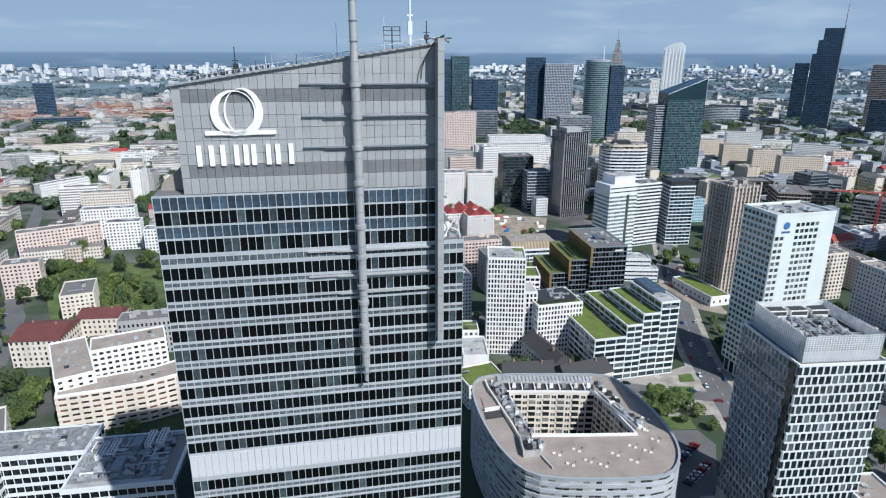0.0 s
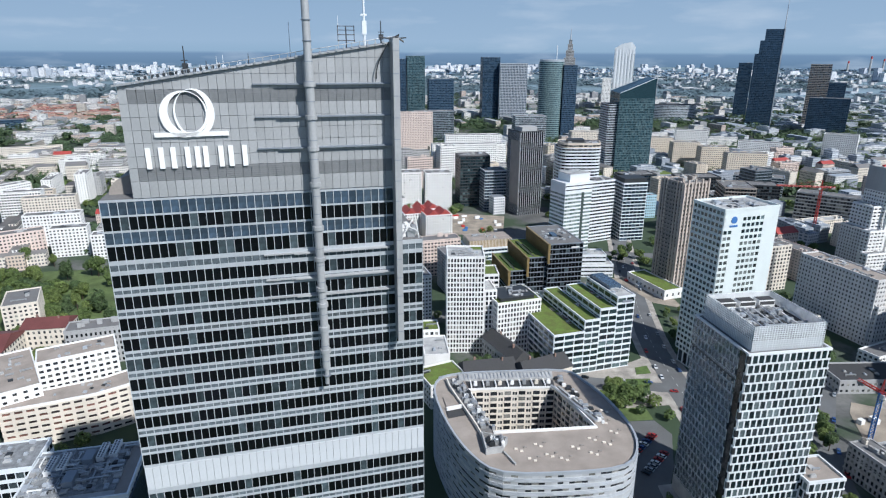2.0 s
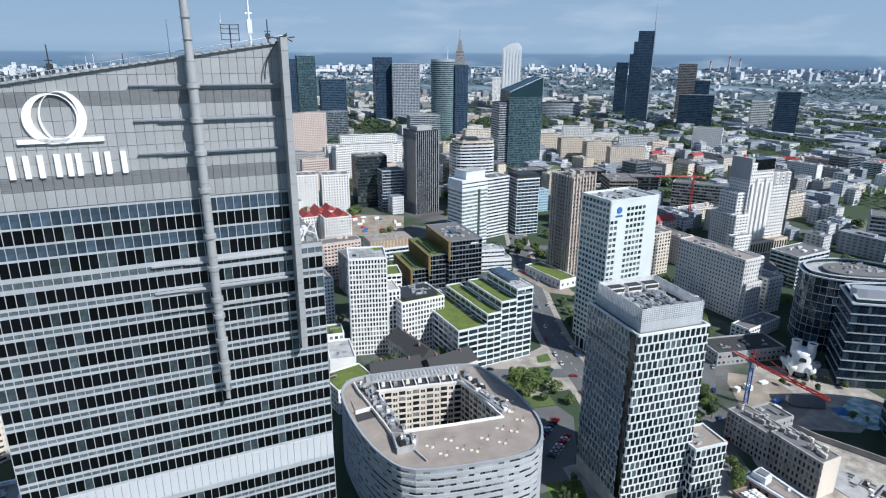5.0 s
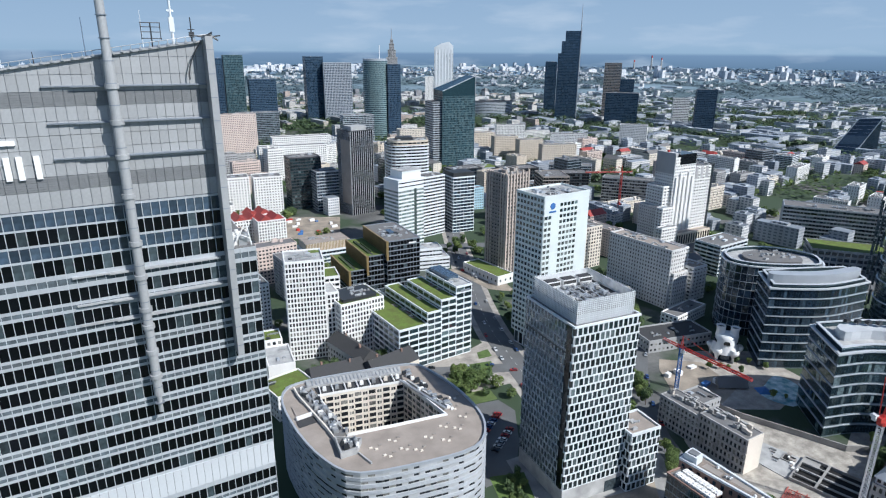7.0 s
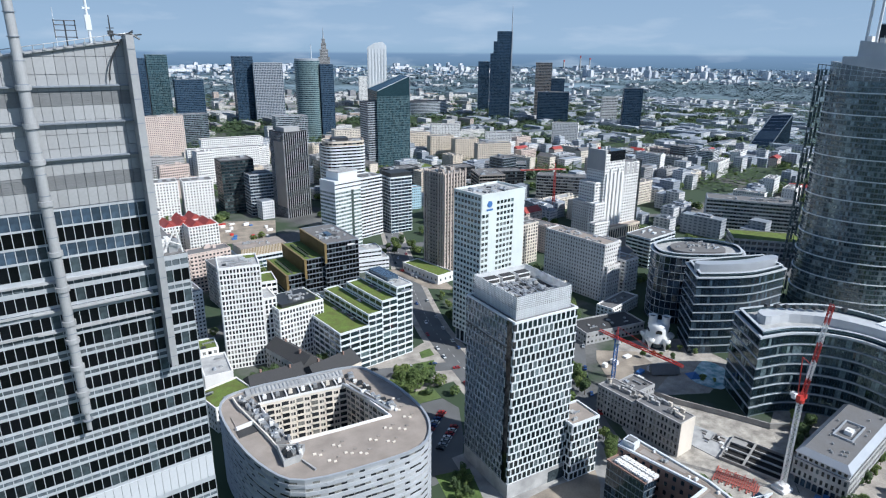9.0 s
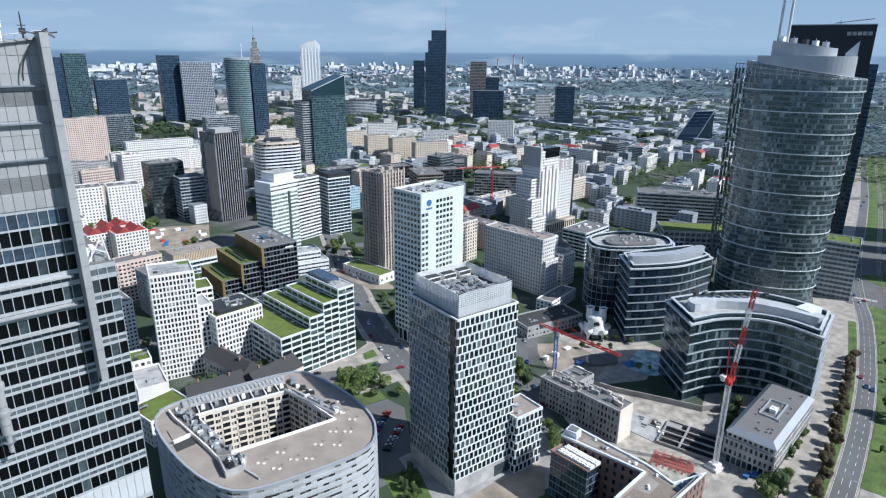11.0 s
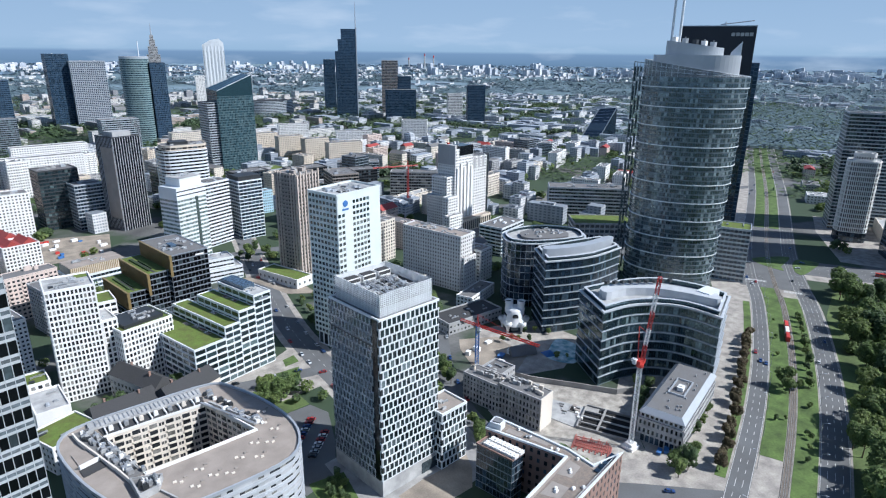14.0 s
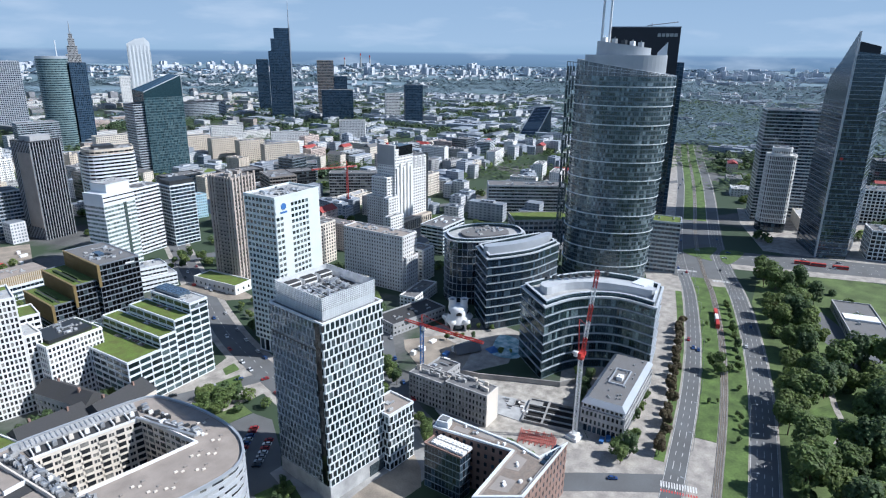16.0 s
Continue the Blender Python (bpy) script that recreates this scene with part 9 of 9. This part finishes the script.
spots = [(x + TOWN.uniform(-11, 11), y + TOWN.uniform(-11, 11), 0, TOWN.uniform(0.5, 1.1)) for x, y in LEAFY if math.hypot(x, y) < 640 for _ in range(4) if is_free(x, y, 3)]
for i in range(3):
    leaf_stuff("near_yard_trees", "green trees in the yards between the blocks", spots[i::3], 0.8, 130, LEAF[i], 10 + i)
spots = [(x + TOWN.uniform(-8, 8), y + TOWN.uniform(-8, 8), 0, TOWN.uniform(0.7, 1.3)) for x, y in LEAFY if math.hypot(x, y) > 640 for _ in range(4) if is_free(x, y, 2)]
for i in range(3):
    leaf_stuff("yard_trees", "green trees between the town blocks", spots[i::3], 1.5, 46, LEAF[i], i)

GREEN_LINES = (((690, 575), (880, 640), 150, 30), ((640, 560), (690, 540), 16, 6), ((372, 398), (452, 424), 26, 10), ((505, 330), (470, 400), 22, 8), ((236, 300), (262, 330), 14, 6), ((150, 330), (170, 440), 16, 4))
for (xa, ya), (xb, yb), n, wide in GREEN_LINES:
    for k in range(n):
        u, v, w = TOWN.random(), TOWN.uniform(-wide, wide), TOWN.uniform(-wide, wide)
        x, y = xa + (xb - xa) * u + v, ya + (yb - ya) * u + w
        if is_free(x, y, 1.5):
            PARK_SPOTS.append((x, y, -1.0, TOWN.uniform(0.6, 1.15)))
for i in range(3):
    leaf_stuff("park_thicket", "dense green park trees and bushes", PARK_SPOTS[i::3], 0.62, 420, LEAF[i], 20 + i)

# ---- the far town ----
# Haze is painted in: bluish walls, roofs and windows lifted towards it.
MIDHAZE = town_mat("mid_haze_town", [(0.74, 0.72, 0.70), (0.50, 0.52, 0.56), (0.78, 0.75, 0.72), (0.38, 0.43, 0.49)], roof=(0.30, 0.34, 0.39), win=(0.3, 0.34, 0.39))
SHADES = [(0.66, 0.65, 0.63), (0.56, 0.50, 0.43), (0.70, 0.69, 0.67), (0.30, 0.30, 0.31), (0.72, 0.71, 0.70), (0.52, 0.42, 0.36), (0.64, 0.61, 0.57), (0.74, 0.73, 0.72)]
FARTOWN = town_mat("far_town", SHADES, roof=(0.3, 0.31, 0.32), win=(0.15, 0.165, 0.19))
OLDTOWN = town_mat("old_town", [(0.55, 0.45, 0.38), (0.5, 0.36, 0.28), (0.62, 0.55, 0.45)], roof=(0.30, 0.09, 0.06))
# Greyed house colours put in for cloud shade, tinted blue for haze.
SHADE_HAZE_TOWN = town_mat("shade_haze_town", [(0.58, 0.60, 0.63), (0.42, 0.45, 0.49), (0.68, 0.68, 0.69), (0.34, 0.37, 0.42), (0.72, 0.71, 0.70), (0.52, 0.48, 0.45)], roof=(0.24, 0.27, 0.31), win=(0.17, 0.20, 0.24))
OLDQ = town_mat("old_quarter", [(0.72, 0.66, 0.58), (0.76, 0.75, 0.73), (0.68, 0.56, 0.46), (0.74, 0.71, 0.66), (0.62, 0.50, 0.43)], roof=(0.20, 0.19, 0.18), win=(0.12, 0.12, 0.13))
# Still paler haze put into the walls, roofs and windows near the horizon.
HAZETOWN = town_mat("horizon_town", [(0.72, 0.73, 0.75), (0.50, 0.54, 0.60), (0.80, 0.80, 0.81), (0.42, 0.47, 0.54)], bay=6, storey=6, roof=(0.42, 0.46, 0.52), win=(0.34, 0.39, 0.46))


def far_boxes(name, label, material, n, r0, r1, a0, a1, sizes, seed, power=1.0, keep=None):
    rnd = random.Random(seed)
    g = Geo()
    made = 0
    while made < n:
        az, r = radians(rnd.uniform(a0, a1)), r0 + (r1 - r0) * rnd.random() ** power
        x, y = -math.sin(az) * r, math.cos(az) * r
        made += 1
        if keep and not keep(x, y, rnd):
            continue
        q, z = far_map(r)
        s = q / r
        w, d, h = (rnd.uniform(*k) * s for k in rnd.choice(sizes))
        t = radians(14 + 90 * (rnd.random() < 0.5) + rnd.uniform(-6, 6))
        g.m = Matrix.Translation((x * s, y * s, z - 1)) @ Matrix.Rotation(t, 4, "Z")
        g.box(-w / 2, -d / 2, 0, w / 2, d / 2, h + 1)
        if rnd.random() < 0.5:
            g.box(-w / 5, -d / 4, h + 1, w / 6, d / 4, h + 3)
    single(name, g, material, label, "houses", kind="stuff")


SM = [((24, 44), (12, 16), (9, 18)), ((40, 90), (12, 15), (12, 20)), ((40, 90), (12, 15), (10, 18)), ((18, 26), (16, 20), (18, 34)), ((30, 60), (20, 34), (7, 14))]
LOWS = [((20, 50), (12, 18), (9, 18)), ((40, 90), (12, 15), (12, 20)), ((30, 60), (20, 34), (8, 14))]
GROVE = mat("dark_grove_leaves", (0.085, 0.135, 0.062), 0.8, var=0.3, big=0.3, fine=1.5, bump=0, pieces=0.35, other=(0.06, 0.105, 0.05))
GROVES = []
grnd = random.Random(33)
for n, a0, a1, r0, r1 in ((330, 4, 39, 470, 2100), (190, -58, 4, 760, 2200), (60, -84, -58, 620, 1400)):
    for _ in range(n):
        az, r = radians(grnd.uniform(a0, a1)), r0 + (r1 - r0) * grnd.random() ** 0.8
        x, y, s = -math.sin(az) * r, math.cos(az) * r, grnd.uniform(11, 30)
        if is_free(x, y, s * 0.45):
            GROVES.append((x, y, s))
for x, y, s in GROVES:
    TAKEN.append((x, y, s * 0.8))
spots = []
for x, y, s in GROVES:
    for _ in range(max(3, int(s * s / 34))):
        a, q = grnd.uniform(0, 6.28), s * math.sqrt(grnd.random())
        spots.append((x + q * math.cos(a) * 1.5, y + q * math.sin(a), grnd.uniform(-1, 1), grnd.uniform(0.9, 1.7)))
for i in range(3):
    leaf_stuff("town_groves", "dark green groves of trees between town houses", spots[i::3], 1.35, 42, GROVE, 50 + i)
clear = lambda x, y, rnd: is_free(x, y, 16) and not (math.atan2(x, y) > 0.97 and 1350 < math.hypot(x, y) < 2500 and rnd.random() < 0.93)
mid = lambda x, y, rnd: is_free(x, y, 10)
far_boxes("old_quarter", "dense pale town houses in long rows", OLDQ, 560, 430, 1300, 7, 39, [((40, 90), (11, 14), (11, 17)), ((20, 36), (11, 14), (13, 18))], 8, 0.8, keep=mid)
far_boxes("town_quarter", "dense town houses greyed for cloud shade", SHADE_HAZE_TOWN, 800, 640, 1250, -56, -8, [((20, 44), (11, 16), (10, 20)), ((14, 20), (12, 16), (12, 26))], 9, 0.8, keep=mid)
far_boxes("far_town", "distant pale town houses in rows", FARTOWN, 1100, 1160, 2700, -28, 39, SM, 1, keep=clear)
far_boxes("far_grey_town", "distant town, cloud shade and haze in its greys", SHADE_HAZE_TOWN, 1150, 1160, 2700, -84, -28, [((40, 90), (11, 15), (9, 15)), ((24, 50), (12, 18), (8, 15)), ((40, 80), (26, 40), (7, 12)), ((30, 60), (12, 15), (10, 17))], 12, keep=clear)
far_boxes("far_low_town", "distant low houses among trees", FARTOWN, 600, 1160, 2700, 5, 39, LOWS, 2, keep=clear)
far_boxes("old_town", "distant red-roofed old town", OLDTOWN, 420, 1850, 2350, 4, 39, LOWS, 3)
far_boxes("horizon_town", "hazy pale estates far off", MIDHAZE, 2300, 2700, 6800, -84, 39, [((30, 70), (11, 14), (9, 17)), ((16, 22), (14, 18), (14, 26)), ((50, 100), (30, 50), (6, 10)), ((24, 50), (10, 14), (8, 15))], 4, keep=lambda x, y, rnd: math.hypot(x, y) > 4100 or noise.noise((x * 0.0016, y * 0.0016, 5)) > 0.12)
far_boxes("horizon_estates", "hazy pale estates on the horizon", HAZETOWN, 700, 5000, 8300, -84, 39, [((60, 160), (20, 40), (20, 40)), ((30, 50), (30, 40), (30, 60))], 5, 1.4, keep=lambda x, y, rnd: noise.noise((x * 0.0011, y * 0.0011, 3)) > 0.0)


# Haze put into the leaf colour: a pale, blue-tinted green.
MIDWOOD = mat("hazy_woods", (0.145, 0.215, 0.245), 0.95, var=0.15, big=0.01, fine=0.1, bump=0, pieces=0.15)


def woods(name, n, r0, r1, material, seed, k, thresh, scale=0.0016, a0=-84, a1=39):
    """Far woods: masses of small sprays, thick where the land is wooded."""
    rnd = random.Random(seed)
    vs, fs = [], []
    tries = 0
    while len(fs) < n and tries < n * 12:
        tries += 1
        az, r = radians(rnd.uniform(a0, a1)), math.sqrt(rnd.uniform(r0 * r0, r1 * r1))
        x, y = -math.sin(az) * r, math.cos(az) * r
        if noise.noise((x * scale, y * scale, seed * 7.1)) < thresh:
            continue
        q, z = far_map(r)
        s = q / r
        for _ in range(6):
            p = Vector((x + rnd.gauss(0, 9) * k, y + rnd.gauss(0, 9) * k, 0)) * s
            p.z = z + rnd.uniform(3, 12) * s
            a = Vector((rnd.gauss(0, 1), rnd.gauss(0, 1), rnd.gauss(0, 0.12))).normalized() * rnd.uniform(3.0, 5.5) * k * s
            b = Vector((-a.y, a.x, rnd.gauss(0, 0.12) * a.length))
            i = len(vs)
            vs += [tuple(p + a), tuple(p + b), tuple(p - a), tuple(p - b)]
            fs += [(i, i + 1, i + 2, i + 3)]
    single(name, Geo().add(vs, fs), material, "far woods and parks, haze painted into the farther ones", "trees", kind="stuff")


az0, az1 = radians(-86), radians(-54.5)
floor_pts = [(-math.sin(az0 + (az1 - az0) * k / 12) * r, math.cos(az0 + (az1 - az0) * k / 12) * r) for r, ks in ((1380, range(12, -1, -1)), (2480, range(13))) for k in ks]
# Same haze tint painted into the floor, so gaps between sprays blend.
strip("woodland_floor", "wooded park floor, tinted with painted haze", floor_pts, 0.3, mat("woodland_floor", (0.13, 0.195, 0.225), 0.95, var=0.3, big=0.01, fine=0.1), 0.3, category="ground")
woods("far_trees", 120000, 900, 2700, LEAF[2], 1, 0.7, -0.22, 0.004)
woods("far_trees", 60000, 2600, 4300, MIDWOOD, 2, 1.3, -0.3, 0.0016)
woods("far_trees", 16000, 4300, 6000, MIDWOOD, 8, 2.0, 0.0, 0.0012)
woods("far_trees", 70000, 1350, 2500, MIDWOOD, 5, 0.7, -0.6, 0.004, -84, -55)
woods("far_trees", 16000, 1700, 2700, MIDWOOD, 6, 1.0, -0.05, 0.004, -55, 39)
woods("far_woods", 22000, 5000, 8300, HAZEWOODS, 3, 3.4, -0.12, 0.0005)
